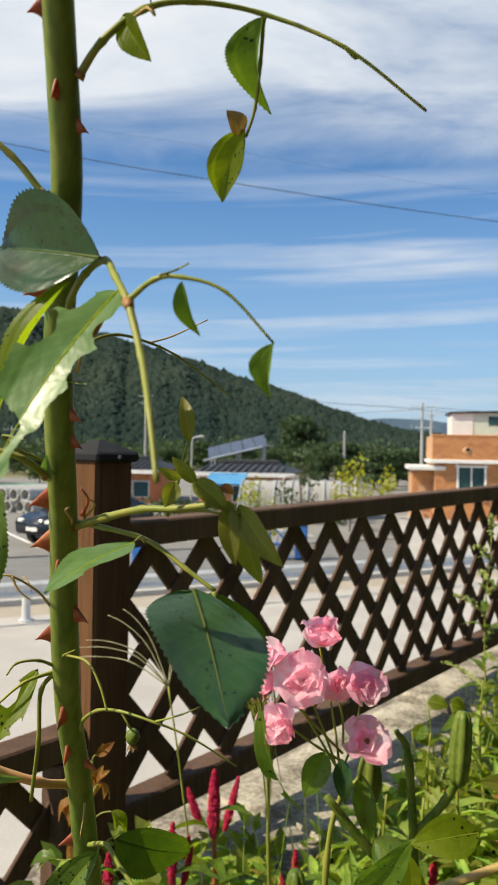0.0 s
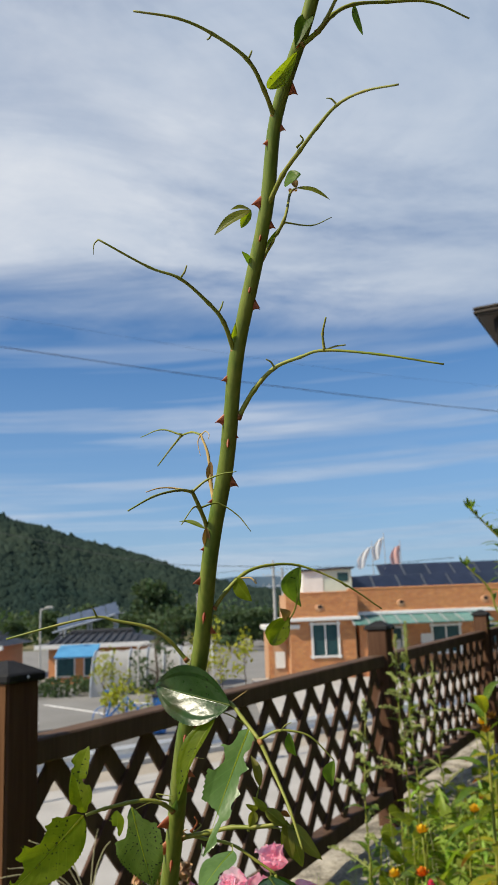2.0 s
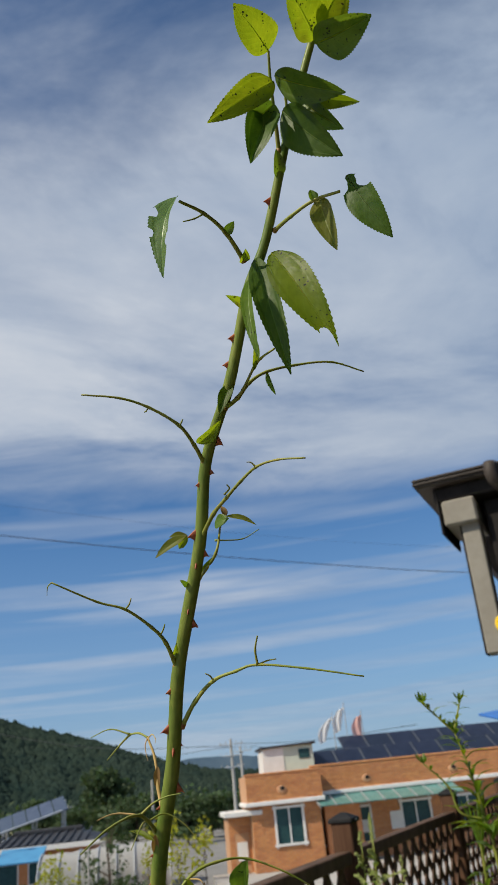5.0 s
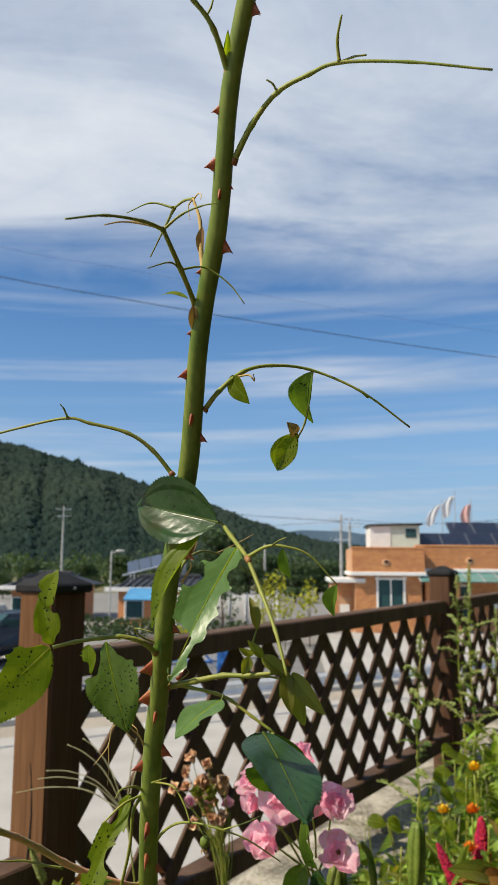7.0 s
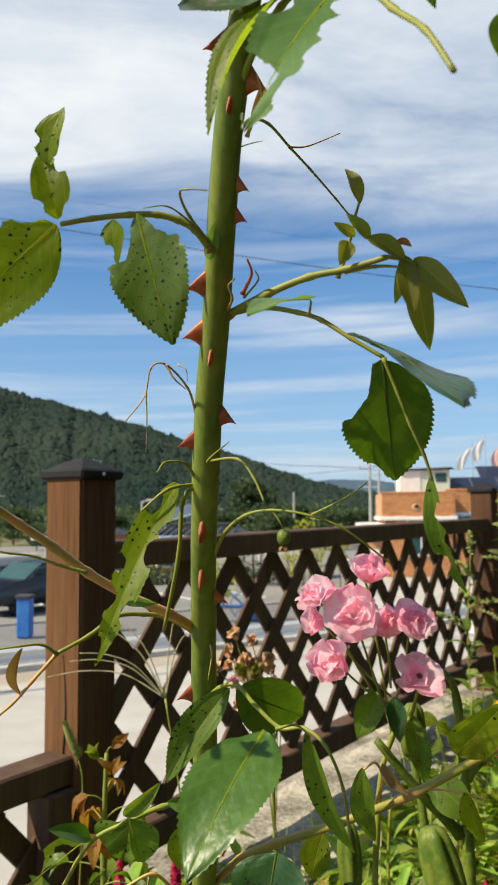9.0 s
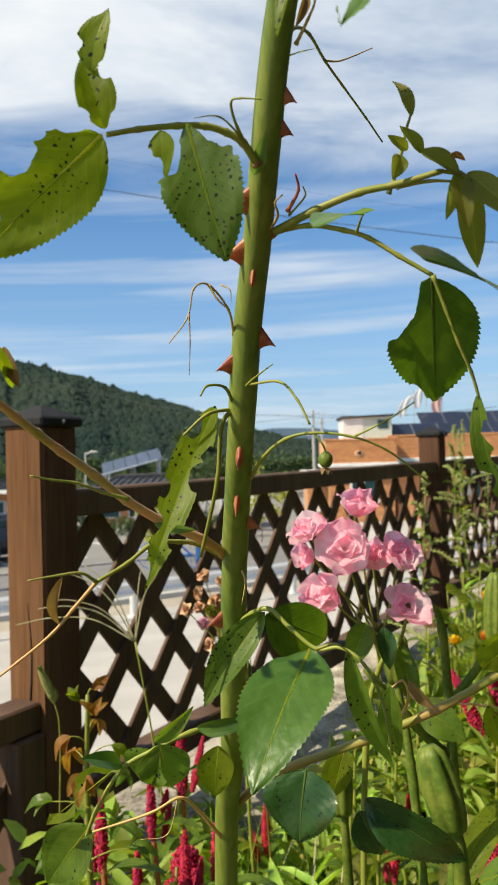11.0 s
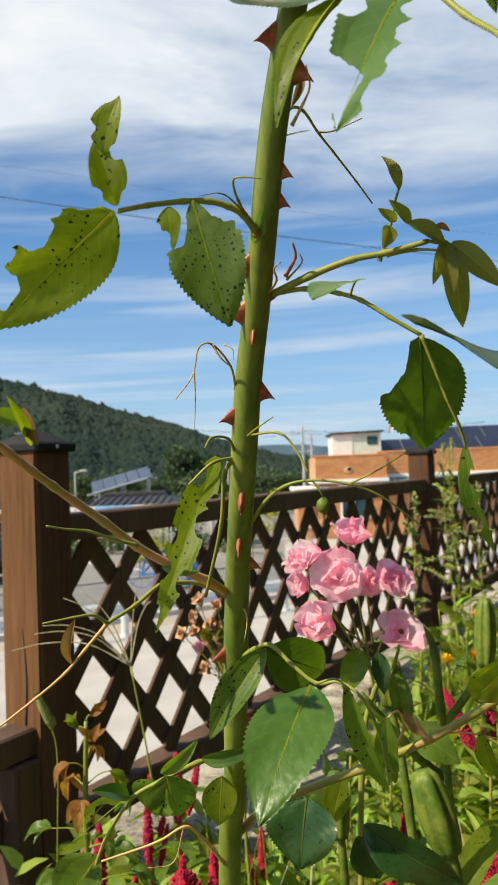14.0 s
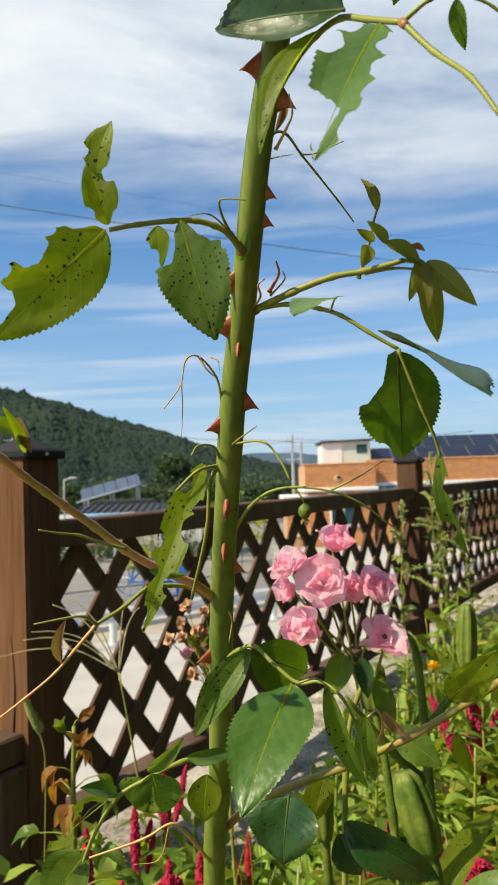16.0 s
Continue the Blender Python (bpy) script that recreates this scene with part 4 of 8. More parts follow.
for x, top, m_, dx in ((7.07, 4.20, flag_cloth, -0.42), (7.63, 4.58, flag_cloth, -0.25), (8.34, 4.20, flag_red, -0.06)):
    p = thing("flagpole", "slim flagpole with a drooping cloth flag on the roof", "flag", "roof flags")
    bm = bmesh.new()
    tube(bm, [(x, 37, 1.6), (x, 37, top + 0.15)], 0.022, 6)
    part("pole", bm, steel, p)
    vs, fs = [], []
    for j in range(9):
        for i in range(9):
            u, v = i / 8, j / 8
            vs.append((x + dx * v - (0.10 + 0.38 * math.sin(math.pi * (0.12 + 0.75 * v))) * u, 37 + 0.08 * math.sin(u * 9 + v * 3), top - 0.05 - 0.95 * v - 0.10 * u))
    for j in range(8):
        for i in range(8):
            q = j * 9 + i
            fs.append((q, q + 1, q + 10, q + 9))
    raw("cloth", vs, fs, m_, p, "pale cloth flag", True)

# ---- village houses ----
def house(label, az0, az1, d, eave_el, ridge_el, wall_m, roof_m, depth=7.0):
    h = thing("village_house", label, "house", "village houses")
    a, c = far(az0, eave_el, d), far(az1, eave_el, d)
    ridge_z = far(az0, ridge_el, d + depth / 2).z
    x0, x1, y, ez = a.x, c.x, (a.y + c.y) / 2, a.z
    b = bmesh.new()
    box(b, ((x0 + x1) / 2, y + depth / 2, (ez + GROUND) / 2), (x1 - x0 - 1.0, depth - 1.0, ez - GROUND))
    part("wall", b, wall_m, h)
    b = bmesh.new()
    bmesh.ops.create_cube(b, size=1.0)
    for v in b.verts:
        top = v.co.z > 0
        v.co = Vector(((x0 if v.co.x < 0 else x1) + ((1.1 if v.co.x < 0 else -1.1) if top else 0), y + depth * (0.5 if top else (0.0 if v.co.y < 0 else 1.0)) + (0.05 if v.co.y > 0 else -0.05) * top, ridge_z if top else ez))
    rf = part("roof", b, roof_m, h)
    for k in range(int((x1 - x0) / 0.42)):
        b = bmesh.new()
        xx = x0 + 0.6 + (x1 - x0 - 1.2) * k / max(1, int((x1 - x0) / 0.42) - 1)
        tube(b, [(xx, y - 0.02, ez + 0.05), (xx, y + depth / 2, ridge_z + 0.04)], 0.05, 6)
        part("roof_tile", b, roof_m, rf)
    b = bmesh.new()
    box(b, ((x0 + x1) / 2, y + depth / 2, ridge_z + 0.08), (x1 - x0 - 2.0, 0.35, 0.22), None, 0.05)
    part("ridge_cap", b, roof_m, rf)
    b = bmesh.new()
    box(b, ((x0 + x1) / 2, y - 0.05, ez - 0.07), (x1 - x0 + 0.1, 0.18, 0.2))
    part("gutter", b, white_paint, h, "white eave gutter")
    for k in range(3):
        xx = x0 + (x1 - x0) * (0.25 + 0.25 * k)
        b = bmesh.new()
        box(b, (xx, y + 0.48, (ez + GROUND) / 2 - 0.1), (0.9, 0.1, 0.9))
        w_ = part("window", b, white_paint, h)
        b = bmesh.new()
        box(b, (xx, y + 0.42, (ez + GROUND) / 2 - 0.1), (0.78, 0.04, 0.78))
        part("pane", b, glass_dark, w_)
    return h


house("low house with dark tiled roof and white eaves", -12.4, -4.9, 40, -1.85, -1.15, brick_orange, roof_dark)
house("orange-walled house with dark tiled gable roof", -19.5, -14.2, 44, -1.75, -0.95, brick_orange, roof_dark)
aw = thing("shop_awning", "sky blue sheet awning on thin posts", "awning")
bm = bmesh.new()
q0, q1 = far(-10.9, -2.25, 37), far(-8.2, -2.25, 37)
box(bm, ((q0.x + q1.x) / 2, q0.y, q0.z), (q1.x - q0.x, 1.6, 0.05), Euler((radians(16), 0, 0)).to_matrix())
part("sheet", bm, sky_awning, aw)
for x in (q0.x + 0.1, q1.x - 0.1):
    bm = bmesh.new()
    tube(bm, [(x, q0.y - 0.7, GROUND), (x, q0.y - 0.7, q0.z - 0.22)], 0.04, 6)
    part("post", bm, white_paint, aw)
rig = thing("solar_array", "large tilted solar array on steel legs above the roofs", "solar panel")
s0, s1 = far(-10.9, -0.55, 46), far(-6.9, 0.45, 46)
for k in range(5):
    bm = bmesh.new()
    u = (k + 0.5) / 5
    c = s0.lerp(s1, u)
    box(bm, c, ((s1 - s0).length / 5 - 0.04, 2.6, 0.06), basis(s1 - s0, (0, -0.25, 1)))
    part("panel", bm, array_blue, rig)
for u in (0.06, 0.5, 0.94):
    c = s0.lerp(s1, u)
    for dy, dz in ((0, -0.04), (1.1, 0.2)):
        bm = bmesh.new()
        tube(bm, [(c.x, c.y + dy, GROUND), (c.x, c.y + dy, c.z + dz)], 0.06, 6)
        part("leg", bm, steel, rig)
bm = bmesh.new()
tube(bm, [s0 + Vector((0, -1.3, -0.35)), s1 + Vector((0, -1.3, -0.35))], 0.05, 6)
part("beam", bm, steel, rig)
tunnel = thing("greenhouse", "low arched vinyl greenhouse tunnel, whitish and dusty", "greenhouse")
g0, g1 = far(-8.7, 0, 34), far(-0.6, 0, 36)
vs, fs = [], []
for i in range(15):
    c = g0.lerp(g1, i / 14)
    for j in range(13):
        a = math.pi * j / 12
        vs.append((c.x, c.y + 1.5 - 1.7 * math.cos(a), GROUND + (1.72 - (0.05 if i % 2 else 0)) * math.sin(a)))
for i in range(14):
    for j in range(12):
        q = i * 13 + j
        fs.append((q, q + 1, q + 14, q + 13))
raw("cover", vs, fs, vinyl, tunnel, "", True)
for i in range(0, 15, 2):
    c = g0.lerp(g1, i / 14)
    bm = bmesh.new()
    tube(bm, [(c.x, c.y + 1.5 - 1.72 * math.cos(math.pi * j / 12), GROUND + 1.74 * math.sin(math.pi * j / 12)) for j in range(13)], 0.03, 6)
    part("hoop", bm, steel, tunnel)

# ---- yard and road furniture ----
for row, count in ((0, 7), (1, 6)):
    for k in range(count):
        green = k > 3 + row
        p = thing("drain_pipe", "green plastic drain pipe in a stack" if green else "grey concrete drain pipe in a stack", "pipe", "stacked pipes")
        way, step = Vector((0.386, 0.922, 0)), Vector((-0.922, 0.386, 0))
        c = Vector((-14.45, 34.6, GROUND + 0.31 + 0.53 * row)) + step * (0.61 * k + 0.305 * row) + way * (0.1 * math.sin(k * 2.1 + row))
        b = bmesh.new()
        n_ = 16
        up_z = Vector((0, 0, 1))
        quads = [[b.verts.new(c + way * xx + (step * math.cos(2 * math.pi * i / n_) + up_z * math.sin(2 * math.pi * i / n_)) * rr) for i in range(n_)] for xx, rr in ((0, 0.30), (4.2, 0.30), (4.2, 0.235), (0, 0.235))]
        for qa, qb in zip(quads, quads[1:] + quads[:1]):
            for i in range(n_):
                b.faces.new((qa[i], qa[(i + 1) % n_], qb[(i + 1) % n_], qb[i]))
        part("pipe_wall", b, pipe_green if green else pole_grey, p)
rail = thing("guard_rail", "galvanised steel guard rail beside the yard", "guard rail")
bm = bmesh.new()
prof = [(0, 0), (0.05, 0.05), (0, 0.11), (0, 0.16), (0.05, 0.22), (0, 0.28)]
rings = []
for s in np.linspace(-8, 40, 25):
    o = ROAD_AT + ROAD_DIR * float(s) + ROAD_N * -0.12
    rings.append([bm.verts.new((o.x - ROAD_N.x * a, o.y - ROAD_N.y * a, GROUND + 0.46 + h)) for a, h in prof])
for r0, r1 in zip(rings, rings[1:]):
    for k in range(5):
        bm.faces.new((r0[k], r0[k + 1], r1[k + 1], r1[k]))
part("beam", bm, galvanised, rail)
for s in range(-8, 40, 4):
    o = ROAD_AT + ROAD_DIR * s + ROAD_N * 0.0
    bm = bmesh.new()
    tube(bm, [(o.x, o.y, GROUND - 0.1), (o.x, o.y, GROUND + 0.72)], 0.075, 12)
    tube(bm, [(o.x, o.y, GROUND), (o.x, o.y, GROUND + 0.06)], 0.13, 12)
    part("post", bm, galvanised, rail)


def car(at, turn):
    c = thing("parked_car", "dark blue-grey estate car parked by the road", "car")
    m = pose(at.x, at.y, GROUND + 0.04, 0, 0, turn)
    prof_ = [(-2.15, 0.35), (-2.2, 0.75), (-1.75, 0.95), (-1.0, 1.02), (-0.35, 1.46), (1.1, 1.52), (1.85, 1.15), (2.15, 1.02), (2.2, 0.40), (1.6, 0.28), (-1.6, 0.28)]
    b = bmesh.new()
    sides = []
    for y in (-0.86, 0.86):
        sides.append([b.verts.new(m @ Vector((x, y * (0.82 if z > 1.1 else 1.0), z))) for x, z in prof_])
    n_ = len(prof_)
    for i in range(n_):
        b.faces.new((sides[0][i], sides[0][(i + 1) % n_], sides[1][(i + 1) % n_], sides[1][i]))
    b.faces.new(sides[0][::-1])
    b.faces.new(sides[1])
    bmesh.ops.bevel(b, geom=b.edges[:], offset=0.05, segments=2, affect="EDGES")
    part("body", b, car_paint, c, "", True)
    for y in (-0.80, 0.80):
        for x0, x1 in ((-0.72, 0.28), (0.36, 1.22)):
            b = bmesh.new()
            box(b, m @ Vector(((x0 + x1) / 2, y, 1.22)), (x1 - x0, 0.05, 0.32), m.to_3x3() @ Euler((radians(-24 if y > 0 else 24), 0, 0)).to_matrix(), 0.02)
            part("side_window", b, glass_dark, c)
    b = bmesh.new()
    box(b, m @ Vector((-0.70, 0, 1.245)), (0.80, 1.34, 0.03), m.to_3x3() @ Euler((0, radians(-34), 0)).to_matrix())
    part("windscreen", b, glass_dark, c)
    for x in (-1.35, 1.35):
        for y in (-0.80, 0.80):
            b = bmesh.new()
            bmesh.ops.create_cone(b, cap_ends=True, segments=20, radius1=0.33, radius2=0.33, depth=0.22, matrix=m @ Matrix.Translation((x, y, 0.30)) @ pose(0, 0, 0, 90, 0, 0))
            w_ = part("wheel", b, rubber, c)
            b = bmesh.new()
            bmesh.ops.create_cone(b, cap_ends=True, segments=14, radius1=0.20, radius2=0.20, depth=0.24, matrix=m @ Matrix.Translation((x, y, 0.30)) @ pose(0, 0, 0, 90, 0, 0))
            part("rim", b, steel, w_)
    for y in (-0.62, 0.62):
        b = bmesh.new()
        blob(b, m @ Vector((-2.1, y, 0.74)), (0.08, 0.18, 0.08), m.to_3x3(), 2)
        part("headlight", b, white_paint, c, "clear headlight")
    b = bmesh.new()
    box(b, m @ Vector((-2.22, 0, 0.52)), (0.03, 0.5, 0.11), m.to_3x3())
    part("plate", b, white_paint, c, "white number plate")
    return c


car(Vector((-8.6, 25.6, 0)), 62)
for x, y in ((-6.95, 20.1), (-5.6, 21.1), (-1.55, 23.3)):
    p = thing("blue_bollard", "dark blue painted steel bollard with a cap", "bollard", "blue bollards")
    bm = bmesh.new()
    box(bm, (x, y, GROUND + 0.5), (0.34, 0.3, 0.96), None, 0.03)
    part("body", bm, blue_paint, p)
    bm = bmesh.new()
    box(bm, (x, y, GROUND + 1.0), (0.4, 0.36, 0.1), None, 0.02)
    part("cap", bm, roof_dark, p)
cycle = thing("flower_bicycle", "blue painted ornamental bicycle planter with yellow flowers", "planter")
co = far(-6.4, 0, 23)
for dx in (-0.55, 0.55):
    bm = bmesh.new()
    tube(bm, [(co.x + dx + 0.36 * math.cos(a), co.y, GROUND + 0.46 + 0.36 * math.sin(a)) for a in np.linspace(0, 2 * math.pi, 21)], 0.013, 6, False)
    for a in np.linspace(0, math.pi, 5)[:-1]:
        tube(bm, [(co.x + dx - 0.36 * math.cos(a), co.y, GROUND + 0.46 - 0.36 * math.sin(a)), (co.x + dx + 0.36 * math.cos(a), co.y, GROUND + 0.46 + 0.36 * math.sin(a))], 0.008, 5)
    part("wheel", bm, blue_paint, cycle)
bm = bmesh.new()
for a, b_ in (((-0.55, 0.46), (0.0, 1.0)), ((0.0, 1.0), (0.55, 0.46)), ((0.0, 0.46), (0.0, 1.05)), ((-0.55, 0.46), (-0.35, 1.15)), ((-0.35, 1.15), (-0.6, 1.2)), ((-0.55, 0.46), (0.55, 0.46))):
    tube(bm, [(co.x + a[0], co.y, GROUND + a[1]), (co.x + b_[0], co.y, GROUND + b_[1])], 0.03, 6)
part("frame", bm, blue_paint, cycle)
v, f = leaf_cloud([((co.x + 0.1, co.y, GROUND + 0.95), (0.7, 0.35, 0.32)), ((co.x - 0.45, co.y, GROUND + 1.0), (0.25, 0.2, 0.2))], 260, 0.06, 4)
tagged(raw("blossom", v, f, tree_lime, cycle, "yellow flowering foliage"), kind="stuff")

# ---- own house eave at the garden's far end ----
own = thing("nearby_house", "dark-walled house with brown gutter and beige soffit", "house")
e0 = far(19.1, 19.93, 4.5)
e_rot = Matrix((ACROSS, ALONG, (0, 0, 1))).transposed()


def eave_box(name, a, in_, z, size, material, label="", bevel=0.01):
    b = bmesh.new()
    box(b, e0 + ACROSS * a + ALONG * in_ + Vector((0, 0, z)), size, e_rot, bevel)
    return part(name, b, material, own, label)


eave_box("gutter", 2.5, 3.0, 0.012, (5.0, 6.0, 0.062), gutter_brown, "dark brown ribbed metal gutter")
for z in (0.030, 0.008):
    eave_box("gutter_lip", 2.5, 3.0, z, (5.03, 6.03, 0.010), gutter_brown)
eave_box("fascia", 2.54, 3.03, -0.062, (4.92, 5.94, 0.086), fascia_dark)
eave_box("gable_trim", 0.100, 0.30, -0.170, (0.016, 0.50, 0.26), fascia_dark, "thin dark trim board")
eave_box("soffit", 0.212, 0.26, -0.180, (0.190, 0.42, 0.15), soffit_beige, "beige boxed soffit", 0.012)
eave_box("corner_board", 0.250, 0.16, -0.610, (0.100, 0.13, 0.73), soffit_beige, "beige corner board", 0.006)
eave_box("board_edge", 0.194, 0.16, -0.610, (0.010, 0.12, 0.73), fascia_dark)
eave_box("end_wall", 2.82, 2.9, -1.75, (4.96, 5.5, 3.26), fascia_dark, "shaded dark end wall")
spout = bmesh.new()
tube(spout, spline([e0 + ACROSS * 0.44 + ALONG * -0.03 + Vector((0, 0, z_)) for z_ in (0.03, -0.06)] + [e0 + ACROSS * 0.50 + ALONG * 0.06 + Vector((0, 0, -0.20)), e0 + ACROSS * 0.52 + ALONG * 0.09 + Vector((0, 0, -0.9))], 4), 0.038, 10)
part("downspout", spout, gutter_brown, own, "grey-brown metal downspout", True)
spout = bmesh.new()
blob(spout, e0 + ACROSS * 0.295 + ALONG * 0.08 + Vector((0, 0, -0.83)), (0.022, 0.014, 0.042), None, 2, 0.2)
part("wall_lamp", spout, yellow_petal, own, "small yellow lamp on the board")
canopy = thing("blue_canopy", "blue sheet canopy with a white scalloped fringe", "canopy")
c_at = far(21.9, 3.55, 11.0)
bm = bmesh.new()
box(bm, c_at + Vector((0.86, 0, 0.0)), (1.9, 1.5, 0.03), Euler((radians(9), radians(-5), 0)).to_matrix(), 0.006)
part("sheet", bm, blue_paint, canopy)
for k in range(9):
    bm = bmesh.new()
    blob(bm, c_at + Vector((-0.20 + 0.21 * k, -0.78, -0.15 + 0.018 * k)), (0.115, 0.02, 0.075), None, 2)
    part("scallop", bm, white_paint, canopy)
for dx in (0.05, 1.60):
    bm = bmesh.new()
    tube(bm, [c_at + Vector((dx, 0, 0.02)), Vector((c_at.x + dx, c_at.y, GROUND))], 0.025, 8)
    part("pole", bm, steel, canopy)
# long dark wall added out of view, to cut the sky light from this side
b_ = bmesh.new()
box(b_, on_fence(-2.6, 3.2, 2.2), (9.0, 0.3, 5.4), Matrix((ALONG, -ACROSS, (0, 0, 1))).transposed())
tagged(part("wall_south", b_, fascia_dark), "unseen dark wall added to block sky light", "wall", kind="structure")


# ---- rose ----
def leaf_geo(bm, base, tip, width, normal, fold=20, curl=0.12, serrate=1, bites=(), nl=20, nw=4, shape=0.40, blunt=0.62):
    """A leaf blade: folded along its rib, curled towards the tip, toothed at the edge, with bites taken out (along, across, radius)."""
    base, tip = Vector(base), Vector(tip)
    ln = (tip - base).length
    rot = basis(tip - base, normal)
    uv = bm.loops.layers.uv.verify()
    odd = noise.noise(base * 91.0) * 3.0
    round_ = 2 * ln / width

    def inside(u, v):
        for b in bites:
            du, dv = (u - b[0]) / b[2], (v - b[1]) / (b[2] * round_)
            q = math.hypot(du, dv)
            turn_ = math.atan2(dv, du)
            edge_ = 1 + 0.22 * noise.noise(Vector((turn_ * 1.6, b[0] * 9, b[1] * 5))) + 0.07 * noise.noise(Vector((turn_ * 6.0, b[0] * 5, b[1] * 9)))
            if q < edge_:
                return b, du, dv, q, edge_
        return None

    grid = []
    for i in range(nl + 1):
        row = []
        for j in range(-nw, nw + 1):
            u, v = i / nl, j / nw
            cut = inside(u, v)
            if cut:
                b, du, dv, q, e = cut
                k = e / max(q, 0.05)
                u, v = min(max(b[0] + du * k * b[2], 0.0), 1.0), min(max(b[1] + dv * k * b[2] * round_, -1.0), 1.0)
            w = math.sin(math.pi / 2 * u / shape) ** blunt if u < shape else 1 - ((u - shape) / (1 - shape)) ** 2.15
            edge = 1.0 + ((0.028 if i % 2 else -0.028) * serrate if serrate and abs(j) == nw and not cut else 0.0)
            y = v * w * width / 2 * edge * (1 + 0.05 * math.sin(u * 5 + odd + (2 if v > 0 else 0)))
            lift = math.tan(radians(fold)) * abs(y) * (0.7 if abs(v) < 0.7 else 0.8)
            z = lift - curl * ln * (u * u) + curl * ln * 0.35 * math.sin(math.pi * u) + 0.028 * width * math.sin(u * 9 + v * 3 + odd) * abs(v)
            z -= 0.0045 * width * abs(math.sin(math.pi * 9 * (u - abs(v) * 0.28))) * min(1.0, abs(v) * 3) if nw > 4 else 0.0
            x = u * ln + (0.014 * ln * (1 if i % 2 else 0) * serrate if serrate and abs(j) == nw else 0) + 0.02 * ln * math.sin(odd) * math.sin(math.pi * u) * v
            row.append((bm.verts.new(base + rot @ Vector((x, y, z))), u, v, cut is not None))
        grid.append(row)
    for i in range(nl):
        for j in range(2 * nw):
            cell = (grid[i][j], grid[i + 1][j], grid[i + 1][j + 1], grid[i][j + 1])
            if all(c[3] for c in cell):
                continue
            f = bm.faces.new([c[0] for c in cell])
            f.smooth = True
            for lp, c in zip(f.loops, cell):
                lp[uv].uv = (c[1], c[2] * 0.5 + 0.5)


def leaf(parent, base, tip, width, normal, material, fold=20, curl=0.12, bites=(), serrate=1, name="leaflet"):
    bm = bmesh.new()
    big = parent is not None and parent.name == "rose_bush" and width > 0.0065
    leaf_geo(bm, base, tip, width, normal, fold, curl, serrate, bites, 54 if big else 40, 15 if big else 6)
    bmesh.ops.delete(bm, geom=[v for v in bm.verts if not v.link_faces], context="VERTS")
    uv = bm.loops.layers.uv.verify()
    mids = sorted({(round(lp[uv].uv.x, 4), lp.vert) for f in bm.faces for lp in f.loops if abs(lp[uv].uv.y - 0.5) < 0.002}, key=lambda q: q[0])[::4]
    if len(mids) > 3:
        at = [q[1].co.copy() for q in mids]
        r0 = min(0.0010, 0.020 * width)
        blade = part(name, bm, material, parent)
        if width > 0.013:
            rib = bmesh.new()
            tube(rib, at, [r0 * (1.05 - q[0]) for q in mids], 6, False)
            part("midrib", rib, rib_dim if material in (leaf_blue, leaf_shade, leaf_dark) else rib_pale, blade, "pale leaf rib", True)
        return blade
    return part(name, bm, material, parent)


def shoot(parent, pts, r0, r1, material, name="side_shoot"):
    bm = bmesh.new()
    line = spline(pts, 6)
    n = len(line)
    radii = [r0 + (r1 - r0) * (i / (n - 1)) ** 0.8 for i in range(n)]
    radii[0] *= 1.35
    for k in range(6, n - 1, 6):
        radii[k] *= 1.22
    tube(bm, line, radii, 8)
    arm_ = part(name, bm, material, parent, smooth=True)
    if r0 > 0.0008 and name in ("side_shoot", "cane"):
        bm = bmesh.new()
        tube(bm, [line[0], line[0].lerp(line[1], 0.6), line[1]], [r0 * 1.42, r0 * 1.25, r0 * 1.06], 8)
        part("collar", bm, collar_red, arm_, "reddish brown joint", True)
    return arm_


def stem_at(z):
    for a, b in zip(STEM, STEM[1:]):
        if a[2] <= z <= b[2]:
            k = (z - a[2]) / (b[2] - a[2])
            return Vector(a).lerp(Vector(b), k), (Vector(b) - Vector(a)).normalized()
    return Vector(STEM[-1]), Vector((0, 0, 1))


def stem_radius(z):
    return float(np.interp(z, (0.5, 1.30, 1.40, 1.50, 1.60, 1.70, 1.80, 1.90, 2.1), (0.0075, 0.0052, 0.0050, 0.0048, 0.0042, 0.0036, 0.0031, 0.0026, 0.0012)))


def rose_stem(parent, pts):
    bm = bmesh.new()
    line = spline(pts, 6)
    tube(bm, line, [stem_radius(p.z) * (1 + 0.05 * noise.noise(p * 60)) for p in line], 14)
    return part("stem", bm, stem_green, parent, smooth=True)


def thorn(parent, z, side, size):
    """A hooked prickle; side -1, 1: to either side, 0: towards the path."""
    c, d = stem_at(z)
    r = stem_radius(z)
    out = Vector((side, -0.35 if side else -1.0, 0.0))
    out = (out - d * out.dot(d)).normalized()
    s = 0.0047 * size * (1.0 if z < 1.60 else 0.70)
    bm = bmesh.new()
    rings = []
    for k in range(7):
        t = k / 6
        p = c + out * (r * 0.82 + s * 1.25 * t) - d * s * 0.45 * t * t
        tall, wide = s * 0.92 * (1 - t) ** 1.35 + 0.0001, s * 0.26 * (1 - t) + 0.0001
        w = d.cross(out)
        rings.append([bm.verts.new(p + d * tall * math.cos(a) + w * wide * math.sin(a)) for a in np.linspace(0, 2 * math.pi, 9)[:-1]])
    for r0, r1 in zip(rings, rings[1:]):
        for k in range(8):
            bm.faces.new((r0[k], r0[(k + 1) % 8], r1[(k + 1) % 8], r1[k]))
    return part("thorn", bm, thorn_red, parent, smooth=True)


